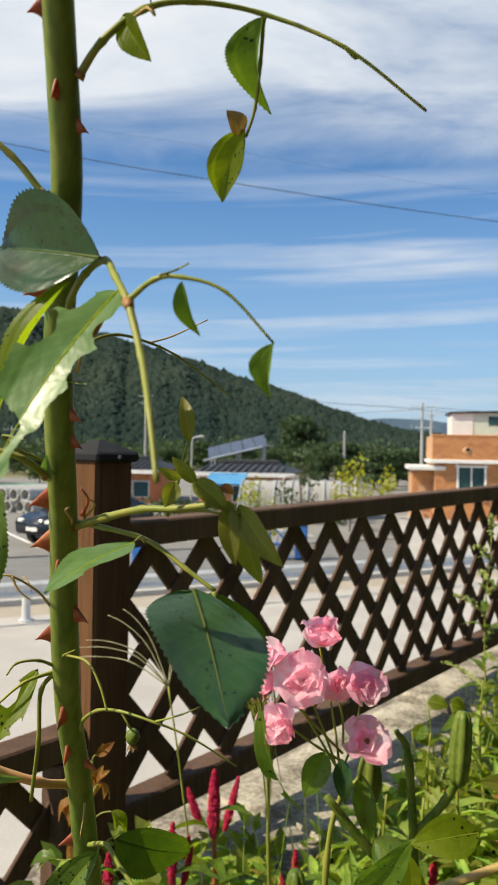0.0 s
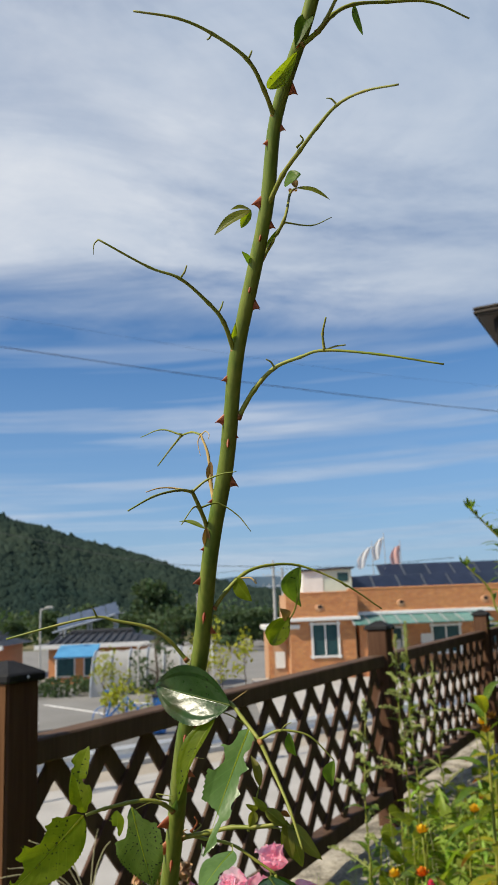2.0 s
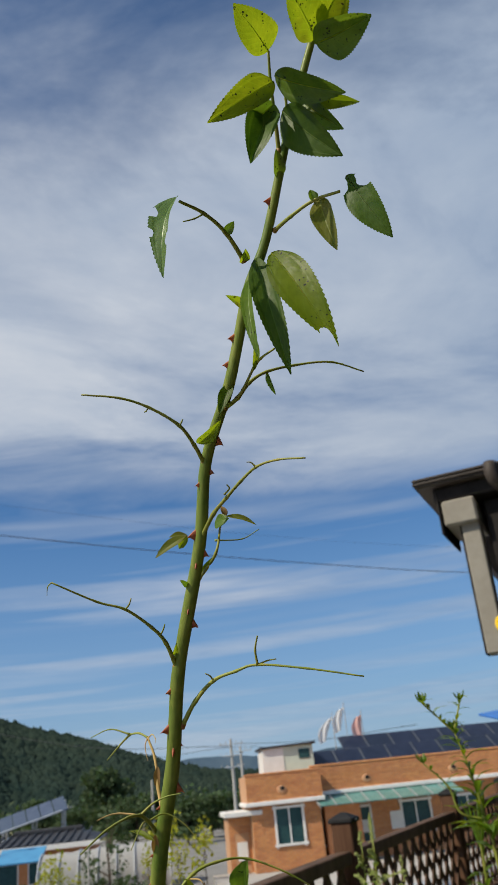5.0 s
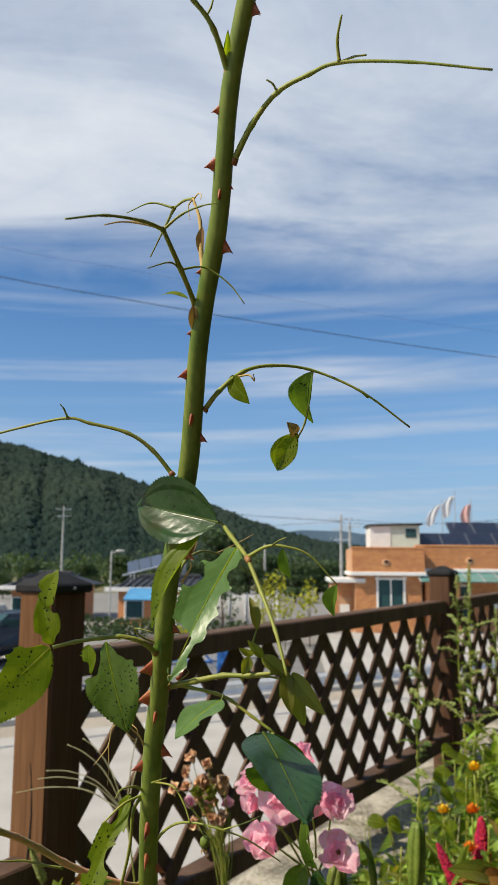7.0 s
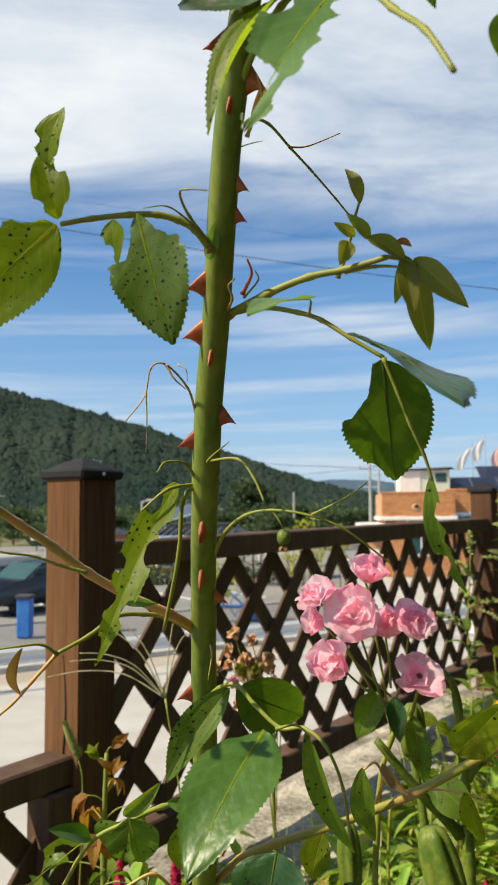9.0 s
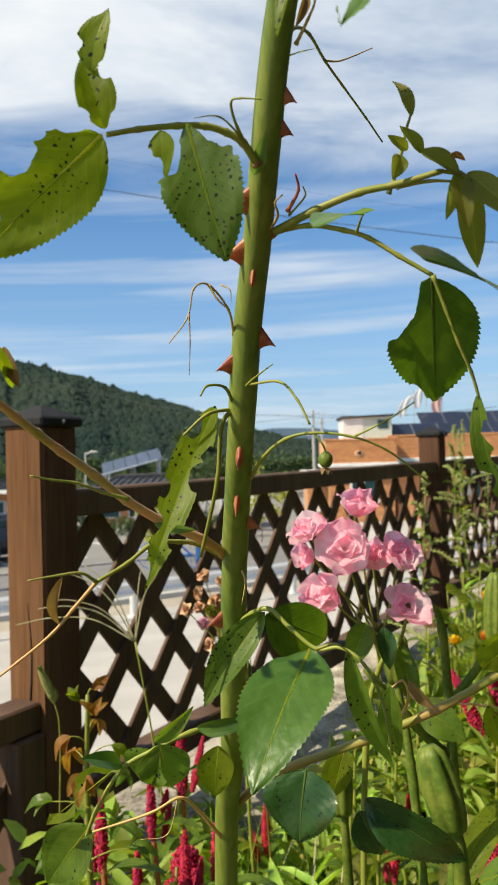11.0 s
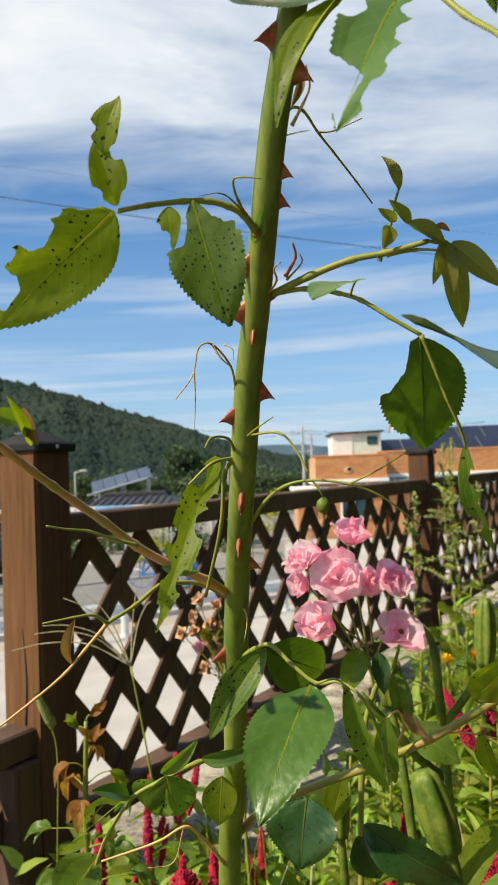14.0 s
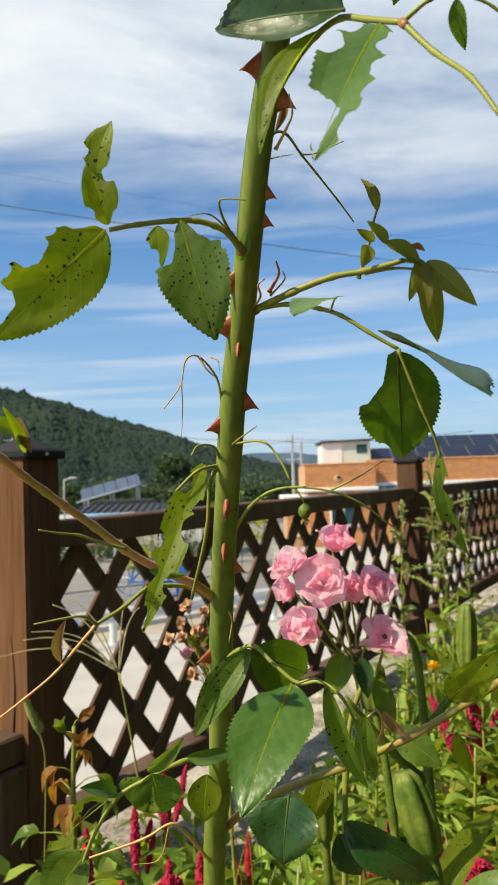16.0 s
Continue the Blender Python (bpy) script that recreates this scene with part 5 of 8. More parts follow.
def bud(parent, at, r):
    bm = bmesh.new()
    blob(bm, at, (r, r, r * 1.2), None, 2, 0.12)
    b_ = part("bud", bm, pod_green, parent, smooth=True)
    bm = bmesh.new()
    for k in range(5):
        a = 2 * math.pi * k / 5
        leaf_geo(bm, Vector(at) - Vector((0, 0, r * 1.1)), Vector(at) + Vector((math.cos(a) * r * 0.9, math.sin(a) * r * 0.9, -r * 1.9)), r * 0.7, (math.cos(a), math.sin(a), 0.2), 20, 0.2, 0, (), 6, 2)
    part("sepal", bm, leaf_brown, b_, "withered brown sepals")
    return b_


rose = thing("rose_bush", "tall green rose cane with red thorns and insect-eaten leaves", "rose")
STEM = [(0.0989, 0.76, 0.55),
        (0.1029, 0.68, 1.),
        (0.1089, 0.6335, 1.2343),
        (0.114, 0.6084, 1.2892),
        (0.1169, 0.5819, 1.3472),
        (0.1193, 0.5637, 1.3869),
        (0.1226, 0.5412, 1.4221),
        (0.1268, 0.5233, 1.4645),
        (0.1313, 0.5097, 1.4943),
        (0.1369, 0.4886, 1.5364),
        (0.1414, 0.4771, 1.5596),
        (0.1492, 0.4601, 1.5941),
        (0.1558, 0.4329, 1.6413),
        (0.1644, 0.4137, 1.6809),
        (0.1674, 0.4028, 1.7031),
        (0.1714, 0.3898, 1.7315),
        (0.1849, 0.3658, 1.7853),
        (0.1905, 0.3513, 1.8238),
        (0.2028, 0.3273, 1.8526),
        (0.2096, 0.3172, 1.8756),
        (0.2159, 0.3073, 1.8984),
        (0.2263, 0.2976, 1.9211),
        (0.242, 0.274, 1.9744),
        (0.264, 0.2482, 2.0364),
        (0.2795, 0.229, 2.0878)]
rose_stem(rose, STEM)
thorn(rose, 1.5656, -1, 1.2)
thorn(rose, 1.5582, 1, 1.2)
thorn(rose, 1.5315, 1, 0.8)
thorn(rose, 1.5232, 1, 0.8)
thorn(rose, 1.5034, -1, 1.2)
thorn(rose, 1.4888, -1, 1.2)
thorn(rose, 1.4634, 1, 1.1)
thorn(rose, 1.4543, -1, 1.1)
thorn(rose, 1.4243, 0, 1.2)
thorn(rose, 1.4082, 0, 1.1)
thorn(rose, 1.3987, 1, 1)
thorn(rose, 1.3579, -1, 1.2)
thorn(rose, 1.3277, 1, 1)
thorn(rose, 1.4821, 0, 0.8)
thorn(rose, 1.5513, 0, 0.8)
thorn(rose, 1.7502, 1, 0.9)
thorn(rose, 1.7185, -1, 0.9)
thorn(rose, 1.7011, -1, 1.1)
thorn(rose, 1.6945, 1, 0.5)
thorn(rose, 1.6918, 0, 0.9)
thorn(rose, 1.6749, 1, 1.2)
thorn(rose, 1.6652, -1, 0.7)
thorn(rose, 1.6434, -1, 0.6)
thorn(rose, 1.6287, -1, 1.1)
thorn(rose, 1.6129, 0, 1.1)
thorn(rose, 1.6054, 1, 1)
thorn(rose, 1.7497, 1, 0.9)
thorn(rose, 1.7553, 0, 0.7)
thorn(rose, 1.7758, 0, 0.7)
thorn(rose, 1.7896, -1, 1.1)
thorn(rose, 1.7817, 1, 0.8)
thorn(rose, 1.8131, -1, 0.6)
thorn(rose, 1.8195, 1, 0.6)
thorn(rose, 1.8329, 1, 0.9)
thorn(rose, 1.8457, 0, 0.8)
thorn(rose, 1.8630, -1, 0.8)
thorn(rose, 1.8749, -1, 0.9)
thorn(rose, 1.9366, -1, 0.9)
shoot(rose, [(0.2147, 0.3023, 1.9103), (0.2052, 0.289, 1.9178), (0.1946, 0.2778, 1.9207), (0.1828, 0.268, 1.9202)], 0.0013, 0.0007, shoot_green, "side_shoot")
leaf(rose, (0.1821, 0.2680, 1.9231), (0.1684, 0.2580, 1.8801), 0.0125, (-0.55, -0.8, 0.2), leaf_pale, 38, 0.2, bites=((0.35, -1.05, 0.07), (0.7, 1.0, 0.06), (0.6, -1.05, 0.05)))
leaf(rose, (0.2052, 0.289, 1.9178), (0.2081, 0.2797, 1.9163), 0.0049, (-0.4597, -0.0023, -0.8881), leaf_mid, 20, 0.12)
shoot(rose, [(0.1946, 0.2778, 1.9207), (0.1895, 0.275, 1.9157), (0.1841, 0.2717, 1.9116)], 0.0005, 0.0003, shoot_green, "side_shoot")
shoot(rose, [(0.2303, 0.2965, 1.9238), (0.2374, 0.2863, 1.9243), (0.2473, 0.2759, 1.9253), (0.2582, 0.2669, 1.9229)], 0.0011, 0.0007, shoot_green, "side_shoot")
leaf(rose, (0.2504, 0.2770, 1.9274), (0.2518, 0.2700, 1.8949), 0.0112, (-0.5, -0.8, -0.2), leaf_olive, 30, 0.12)
leaf(rose, (0.2626, 0.2670, 1.9321), (0.2754, 0.2610, 1.8936), 0.0150, (-0.6, -0.75, -0.2), leaf_dark, 12, 0.1, bites=((0.22, 1.0, 0.12), (0.1, -0.95, 0.1)))
leaf(rose, (0.2472, 0.276, 1.9248), (0.2462, 0.2737, 1.9302), 0.0047, (0.0855, -0.9215, -0.3788), leaf_mid, 40, 0.12)
leaf(rose, (0.2270, 0.2930, 1.9081), (0.2440, 0.2680, 1.8498), 0.0192, (-0.45, -0.75, 0.45), leaf_lit, 14, 0.18, bites=((0.96, -0.60, 0.12),))
leaf(rose, (0.2200, 0.2970, 1.9088), (0.2237, 0.2750, 1.8381), 0.0128, (-0.35, -0.9, 0.2), leaf_dark, 30, 0.12)
leaf(rose, (0.2155, 0.3000, 1.8984), (0.2114, 0.2880, 1.8504), 0.0068, (-0.6, -0.75, 0.2), leaf_mid, 35, 0.12)
leaf(rose, (0.2137, 0.3113, 1.8893), (0.2048, 0.2934, 1.8844), 0.0050, (0.8334, -0.2843, -0.4739), leaf_lit, 30, 0.12)
leaf(rose, (0.2134, 0.3024, 1.9099), (0.2148, 0.2926, 1.9096), 0.0051, (0.2182, 0.0582, -0.9742), leaf_lit, 30, 0.12)
shoot(rose, [(0.2005, 0.3318, 1.8440), (0.2073, 0.3292, 1.8483), (0.2143, 0.3303, 1.8572), (0.2238, 0.3324, 1.8639), (0.2401, 0.3394, 1.8707), (0.2605, 0.3431, 1.8736), (0.2793, 0.3495, 1.8703)], 0.0013, 0.0004, shoot_green, "side_shoot")
shoot(rose, [(0.2068, 0.3292, 1.8480), (0.2106, 0.3274, 1.8524), (0.2162, 0.3234, 1.8616), (0.2198, 0.3174, 1.8639), (0.2259, 0.3116, 1.8656)], 0.0009, 0.0005, shoot_green, "side_shoot")
leaf(rose, (0.2241, 0.3324, 1.8639), (0.2273, 0.3372, 1.8528), 0.0032, (-0.6153, -0.6386, -0.4621), leaf_mid, 30, 0.12)
leaf(rose, (0.2042, 0.3263, 1.8549), (0.1971, 0.3235, 1.8386), 0.0062, (-0.0739, -0.9768, 0.2012), leaf_dark, 35, 0.12)
leaf(rose, (0.2162, 0.3239, 1.8604), (0.2175, 0.3088, 1.8721), 0.0037, (0.379, -0.543, -0.7494), leaf_lit, 30, 0.12)
shoot(rose, [(0.1897, 0.3515, 1.8231), (0.1847, 0.3391, 1.8284), (0.1774, 0.3273, 1.8344), (0.1634, 0.3219, 1.8422), (0.1498, 0.3173, 1.8457), (0.1324, 0.3147, 1.8471)], 0.0012, 0.0004, shoot_green, "side_shoot")
leaf(rose, (0.1866, 0.3403, 1.8299), (0.1964, 0.3199, 1.8301), 0.0067, (-0.2956, -0.1533, -0.9429), leaf_lit, 30, 0.12)
shoot(rose, [(0.1634, 0.3219, 1.8422), (0.1621, 0.3226, 1.8407), (0.1611, 0.3228, 1.8402)], 0.0004, 0.0003, shoot_green, "side_shoot")
shoot(rose, [(0.1774, 0.3276, 1.8337), (0.1787, 0.3251, 1.835), (0.1793, 0.3245, 1.8363)], 0.0005, 0.0003, shoot_green, "side_shoot")
shoot(rose, [(0.1856, 0.3645, 1.7876), (0.192, 0.3513, 1.796), (0.1984, 0.3397, 1.8003), (0.2045, 0.3285, 1.8038), (0.2114, 0.3175, 1.8066), (0.2202, 0.3078, 1.8058), (0.2314, 0.299, 1.8024)], 0.0012, 0.0004, shoot_green, "side_shoot")
shoot(rose, [(0.2114, 0.3175, 1.8066), (0.2091, 0.3167, 1.8087), (0.2071, 0.3166, 1.809)], 0.0005, 0.0002, shoot_green, "side_shoot")
leaf(rose, (0.1795, 0.3804, 1.7949), (0.1614, 0.3830, 1.7858), 0.0056, (0.2, -0.85, 0.45), leaf_olive, 26, 0.12)
leaf(rose, (0.1795, 0.3804, 1.7949), (0.1703, 0.3752, 1.7940), 0.0040, (0.1, -0.75, 0.6), leaf_olive, 26, 0.12)
leaf(rose, (0.1795, 0.3804, 1.7949), (0.1744, 0.3886, 1.7896), 0.0042, (0.3, -0.9, 0.2), leaf_lit, 26, 0.12)
leaf(rose, (0.1919, 0.3461, 1.7892), (0.1978, 0.3389, 1.7897), 0.0076, (-0.2, -0.9, 0.2), leaf_mid, 14, 0.1, serrate=0)
leaf(rose, (0.2001, 0.3726, 1.8014), (0.2160, 0.3731, 1.7974), 0.0046, (-0.2, -0.75, 0.6), leaf_olive, 26, 0.12)
leaf(rose, (0.2001, 0.3726, 1.8014), (0.1978, 0.3716, 1.8072), 0.0032, (0.1, -0.9, -0.3), leaf_brown, 30, 0.2)
leaf(rose, (0.1965, 0.3671, 1.7957), (0.2001, 0.3726, 1.8014), 0.0034, (-0.2, -0.9, 0.2), leaf_rust, 30, 0.2)
shoot(rose, [(0.1837, 0.3832, 1.7716), (0.1920, 0.3583, 1.7778), (0.1965, 0.3671, 1.7957), (0.2001, 0.3726, 1.8014)], 0.0009, 0.0004, shoot_green, "side_shoot")
leaf(rose, (0.1837, 0.3832, 1.7716), (0.1920, 0.3583, 1.7778), 0.0030, (-0.3, -0.9, 0.1), leaf_lit, 40, 0.05, serrate=0)
shoot(rose, [(0.1946, 0.3919, 1.7944), (0.2099, 0.4010, 1.7968), (0.2207, 0.4050, 1.8030)], 0.0005, 0.0002, shoot_green, "side_shoot")
leaf(rose, (0.1772, 0.3755, 1.7669), (0.1747, 0.3654, 1.7672), 0.0029, (0.7639, -0.2073, -0.6111), leaf_mid, 30, 0.12)
shoot(rose, [(0.1972, 0.3393, 1.8016), (0.1999, 0.3383, 1.8043), (0.1987, 0.3376, 1.8063)], 0.0005, 0.0003, shoot_green, "side_shoot")
shoot(rose, [(0.1699, 0.3906, 1.7288), (0.1651, 0.3794, 1.7402), (0.1586, 0.3735, 1.7472), (0.1466, 0.3638, 1.755), (0.1336, 0.3598, 1.7588), (0.1135, 0.3503, 1.7674)], 0.0012, 0.0004, shoot_green, "side_shoot")
shoot(rose, [(0.1466, 0.3638, 1.755), (0.1487, 0.3609, 1.7567), (0.1498, 0.3596, 1.7592)], 0.0005, 0.0003, shoot_green, "side_shoot")
shoot(rose, [(0.1622, 0.3767, 1.7429), (0.1642, 0.3758, 1.7461), (0.1651, 0.3751, 1.7486)], 0.0005, 0.0003, shoot_green, "side_shoot")
leaf(rose, (0.1686, 0.3888, 1.7354), (0.1704, 0.378, 1.7381), 0.0026, (0.0937, -0.2297, -0.9687), leaf_lit, 30, 0.12)
shoot(rose, [(0.1135, 0.3503, 1.7674), (0.1116, 0.3512, 1.7657), (0.111, 0.3532, 1.7619)], 0.0004, 0.0001, shoot_green, "side_shoot")
shoot(rose, [(0.1705, 0.4032, 1.7014), (0.1782, 0.3953, 1.7127), (0.1876, 0.3881, 1.721), (0.1988, 0.382, 1.7239), (0.2094, 0.3778, 1.7255), (0.2322, 0.3711, 1.7209), (0.259, 0.3659, 1.7141)], 0.0013, 0.0004, shoot_green, "side_shoot")
shoot(rose, [(0.2094, 0.3778, 1.7255), (0.2086, 0.3746, 1.7322), (0.2098, 0.37, 1.7382)], 0.0007, 0.0004, shoot_green, "side_shoot")
shoot(rose, [(0.1876, 0.3881, 1.721), (0.1861, 0.3864, 1.7232), (0.1837, 0.3855, 1.7245)], 0.0005, 0.0003, shoot_green, "side_shoot")
shoot(rose, [(0.2094, 0.3778, 1.7255), (0.2142, 0.3768, 1.7269), (0.2188, 0.3764, 1.7273)], 0.0005, 0.0003, shoot_green, "side_shoot")
shoot(rose, [(0.1585, 0.4210, 1.6640), (0.1570, 0.4240, 1.6741), (0.1560, 0.4262, 1.6890), (0.1526, 0.4296, 1.6999)], 0.0011, 0.0006, dead_twig, "side_shoot")
leaf(rose, (0.1574, 0.4235, 1.6850), (0.1566, 0.4250, 1.6725), 0.0036, (-0.3, -0.95, 0.0), leaf_brown, 40, 0.12)
shoot(rose, [(0.1526, 0.4296, 1.6999), (0.1480, 0.4378, 1.7030), (0.1426, 0.4461, 1.7035)], 0.0006, 0.0005, shoot_green, "side_shoot")
shoot(rose, [(0.1426, 0.4461, 1.7035), (0.1317, 0.4491, 1.7073), (0.1208, 0.452, 1.7041)], 0.0006, 0.0002, shoot_green, "side_shoot")
shoot(rose, [(0.1426, 0.4461, 1.7035), (0.1362, 0.4590, 1.6992), (0.1278, 0.4747, 1.6926)], 0.0007, 0.0003, shoot_green, "side_shoot")
shoot(rose, [(0.1526, 0.4296, 1.6999), (0.1512, 0.4270, 1.6960), (0.1516, 0.4250, 1.6915), (0.1524, 0.4230, 1.6880)], 0.0004, 0.0001, dead_twig, "side_shoot")
shoot(rose, [(0.1530, 0.4296, 1.6999), (0.1552, 0.4270, 1.7010), (0.1568, 0.4240, 1.6985), (0.1564, 0.4220, 1.6960)], 0.0004, 0.0001, dead_twig, "side_shoot")
shoot(rose, [(0.1570, 0.4340, 1.6450), (0.1543, 0.4280, 1.6545), (0.1517, 0.4034, 1.6601), (0.1494, 0.3743, 1.6635)], 0.0014, 0.0008, shoot_green, "side_shoot")
shoot(rose, [(0.1494, 0.3743, 1.6635), (0.1440, 0.3665, 1.6632), (0.1350, 0.3520, 1.6590), (0.1262, 0.3380, 1.6519)], 0.0008, 0.0003, shoot_green, "side_shoot")
shoot(rose, [(0.1470, 0.3725, 1.6640), (0.1400, 0.3720, 1.6652), (0.1350, 0.3705, 1.6648), (0.1303, 0.3691, 1.6632)], 0.0005, 0.0002, dead_twig, "side_shoot")
shoot(rose, [(0.1494, 0.3743, 1.6635), (0.1555, 0.3728, 1.6680), (0.1620, 0.3712, 1.6702), (0.1682, 0.3697, 1.6708)], 0.0006, 0.0002, shoot_green, "side_shoot")
shoot(rose, [(0.1517, 0.4034, 1.6601), (0.1490, 0.3930, 1.6590), (0.1446, 0.3735, 1.6497)], 0.0005, 0.0002, shoot_green, "side_shoot")
shoot(rose, [(0.1517, 0.4034, 1.6601), (0.1600, 0.4080, 1.6625), (0.1690, 0.4100, 1.6570), (0.1751, 0.4109, 1.6492)], 0.0005, 0.0002, shoot_green, "side_shoot")
leaf(rose, (0.1540, 0.4100, 1.6509), (0.1412, 0.4200, 1.6578), 0.0030, (0.2, -0.75, 0.6), leaf_lit, 25, 0.12)
leaf(rose, (0.1543, 0.4240, 1.6532), (0.1538, 0.4300, 1.6429), 0.0036, (-0.05, -0.9, -0.43), leaf_brown, 40, 0.12)
shoot(rose, [(0.1564, 0.4478, 1.6146), (0.163, 0.4469, 1.6232), (0.1728, 0.4493, 1.6319), (0.1846, 0.4536, 1.6355), (0.2016, 0.4607, 1.6352), (0.2235, 0.4622, 1.6258), (0.245, 0.4699, 1.6115)], 0.0012, 0.0004, shoot_green, "side_shoot")
leaf(rose, (0.2021, 0.461, 1.6345), (0.1986, 0.469, 1.6128), 0.0115, (-0.6068, -0.7729, -0.1856), leaf_mid, 50, 0.3)
shoot(rose, [(0.2021, 0.461, 1.6345), (0.2011, 0.4635, 1.6238), (0.1991, 0.4685, 1.6135), (0.1961, 0.4727, 1.6074)], 0.0006, 0.0004, shoot_green, "side_shoot")
leaf(rose, (0.1961, 0.4716, 1.609), (0.1849, 0.4868, 1.5934), 0.0119, (-0.5569, -0.7583, -0.3388), leaf_lit, 30, 0.12)
leaf(rose, (0.1946, 0.4724, 1.6078), (0.1917, 0.4685, 1.6135), 0.0058, (0.5901, -0.7768, -0.22), leaf_brown, 40, 0.12)
leaf(rose, (0.1676, 0.4483, 1.6298), (0.1748, 0.4458, 1.6176), 0.0075, (-0.4258, -0.9024, -0.0669), leaf_lit, 30, 0.12)
shoot(rose, [(0.1705, 0.4484, 1.6295), (0.1754, 0.4436, 1.6291), (0.1778, 0.4419, 1.6263), (0.1775, 0.4389, 1.6284)], 0.0005, 0.0002, dead_twig, "side_shoot")
shoot(rose, [(0.2235, 0.4622, 1.6258), (0.226, 0.4637, 1.6236), (0.2272, 0.4634, 1.624)], 0.0005, 0.0002, shoot_green, "side_shoot")
shoot(rose, [(0.1423, 0.4626, 1.589), (0.1334, 0.4592, 1.5999), (0.1229, 0.456, 1.6069), (0.1073, 0.4544, 1.6107), (0.0976, 0.4539, 1.6129), (0.0797, 0.4568, 1.6101), (0.0511, 0.4612, 1.6036)], 0.0011, 0.0005, shoot_green, "side_shoot")
shoot(rose, [(0.0976, 0.4539, 1.6129), (0.0969, 0.4498, 1.6161), (0.0958, 0.4476, 1.6178)], 0.0006, 0.0002, shoot_green, "side_shoot")
shoot(rose, [(0.1419, 0.4795, 1.5549), (0.1487, 0.4662, 1.5616), (0.1559, 0.4576, 1.5668), (0.1629, 0.4525, 1.5691), (0.1688, 0.4425, 1.5628), (0.176, 0.4297, 1.5544)], 0.0011, 0.0009, shoot_green, "side_shoot")
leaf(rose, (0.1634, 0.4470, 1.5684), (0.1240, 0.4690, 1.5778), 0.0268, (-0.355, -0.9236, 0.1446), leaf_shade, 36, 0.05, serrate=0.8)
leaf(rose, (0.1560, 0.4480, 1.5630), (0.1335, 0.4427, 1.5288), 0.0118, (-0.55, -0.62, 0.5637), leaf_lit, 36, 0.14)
# glossy leaf: its sky sheen is put into the pale green
leaf(rose, (0.1716, 0.4372, 1.5585), (0.1491, 0.4076, 1.5133), 0.0208, (0.1, -0.72, 0.68), leaf_pale, 14, 0.10, bites=((0.80, -0.66, 0.140), (0.92, -0.5, 0.08), (0.34, -1.12, 0.11), (0.14, -1.0, 0.08), (0.22, 1.12, 0.14), (0.42, 1.12, 0.12), (0.60, 1.15, 0.11), (0.78, 1.05, 0.10)))
shoot(rose, [(0.176, 0.4297, 1.5544), (0.1831, 0.4258, 1.5583), (0.1897, 0.4248, 1.5586), (0.1996, 0.4253, 1.5553), (0.2101, 0.4274, 1.5443)], 0.0008, 0.0003, shoot_green, "side_shoot")
shoot(rose, [(0.176, 0.4297, 1.5544), (0.182, 0.4204, 1.5409), (0.1872, 0.4086, 1.5284), (0.1913, 0.3999, 1.5144)], 0.0010, 0.0006, shoot_green, "side_shoot")
shoot(rose, [(0.1852, 0.4227, 1.5586), (0.1881, 0.4266, 1.5607), (0.191, 0.426, 1.562)], 0.0003, 0.0002, shoot_green, "side_shoot")
leaf(rose, (0.1897, 0.4251, 1.5578), (0.1922, 0.429, 1.5458), 0.0047, (-0.4674, -0.8063, -0.3624), leaf_mid, 45, 0.12)
leaf(rose, (0.2101, 0.4274, 1.5443), (0.2081, 0.4308, 1.5321), 0.0064, (-0.6464, -0.7559, -0.1037), leaf_mid, 50, 0.12)
shoot(rose, [(0.1412, 0.4850, 1.5440), (0.1442, 0.4930, 1.5525), (0.1495, 0.5060, 1.5572), (0.1560, 0.5232, 1.5567), (0.1630, 0.5350, 1.5535), (0.1725, 0.5460, 1.5462), (0.1797, 0.5542, 1.5400)], 0.0007, 0.0003, shoot_green, "side_shoot")
shoot(rose, [(0.1560, 0.5232, 1.5567), (0.1625, 0.5300, 1.5600), (0.1740, 0.5350, 1.5665)], 0.0004, 0.0002, dead_twig, "side_shoot")
leaf(rose, (0.1445, 0.4935, 1.5530), (0.1500, 0.4990, 1.5700), 0.0030, (0.3, -0.9, -0.2), leaf_brown, 50, 0.3)
shoot(rose, [(0.144, 0.4851, 1.5434), (0.1472, 0.4792, 1.5474), (0.1492, 0.4753, 1.5511), (0.148, 0.4711, 1.5556)], 0.0006, 0.0002, dead_twig, "side_shoot")
shoot(rose, [(0.1402, 0.4867, 1.5404), (0.1455, 0.4812, 1.5393), (0.1491, 0.4793, 1.539)], 0.0003, 0.0001, shoot_green, "side_shoot")
shoot(rose, [(0.1317, 0.4935, 1.5110), (0.1275, 0.4880, 1.5157), (0.1227, 0.4857, 1.5181), (0.1166, 0.4834, 1.5192), (0.1087, 0.4812, 1.5187), (0.0978, 0.4789, 1.5171), (0.0887, 0.4766, 1.5149)], 0.0013, 0.0008, shoot_green, "side_shoot")
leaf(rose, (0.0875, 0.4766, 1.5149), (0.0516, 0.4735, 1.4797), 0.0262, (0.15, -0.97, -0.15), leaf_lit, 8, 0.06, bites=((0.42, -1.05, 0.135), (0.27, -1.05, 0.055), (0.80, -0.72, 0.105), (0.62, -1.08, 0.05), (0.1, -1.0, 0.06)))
leaf(rose, (0.1118, 0.4775, 1.5175), (0.1216, 0.4777, 1.4786), 0.0240, (-0.12, -0.99, 0.1), leaf_spot, 10, 0.08, bites=((0.16, -1.02, 0.19), (0.08, 1.0, 0.17), (0.30, 1.08, 0.05), (0.38, -1.1, 0.05)))
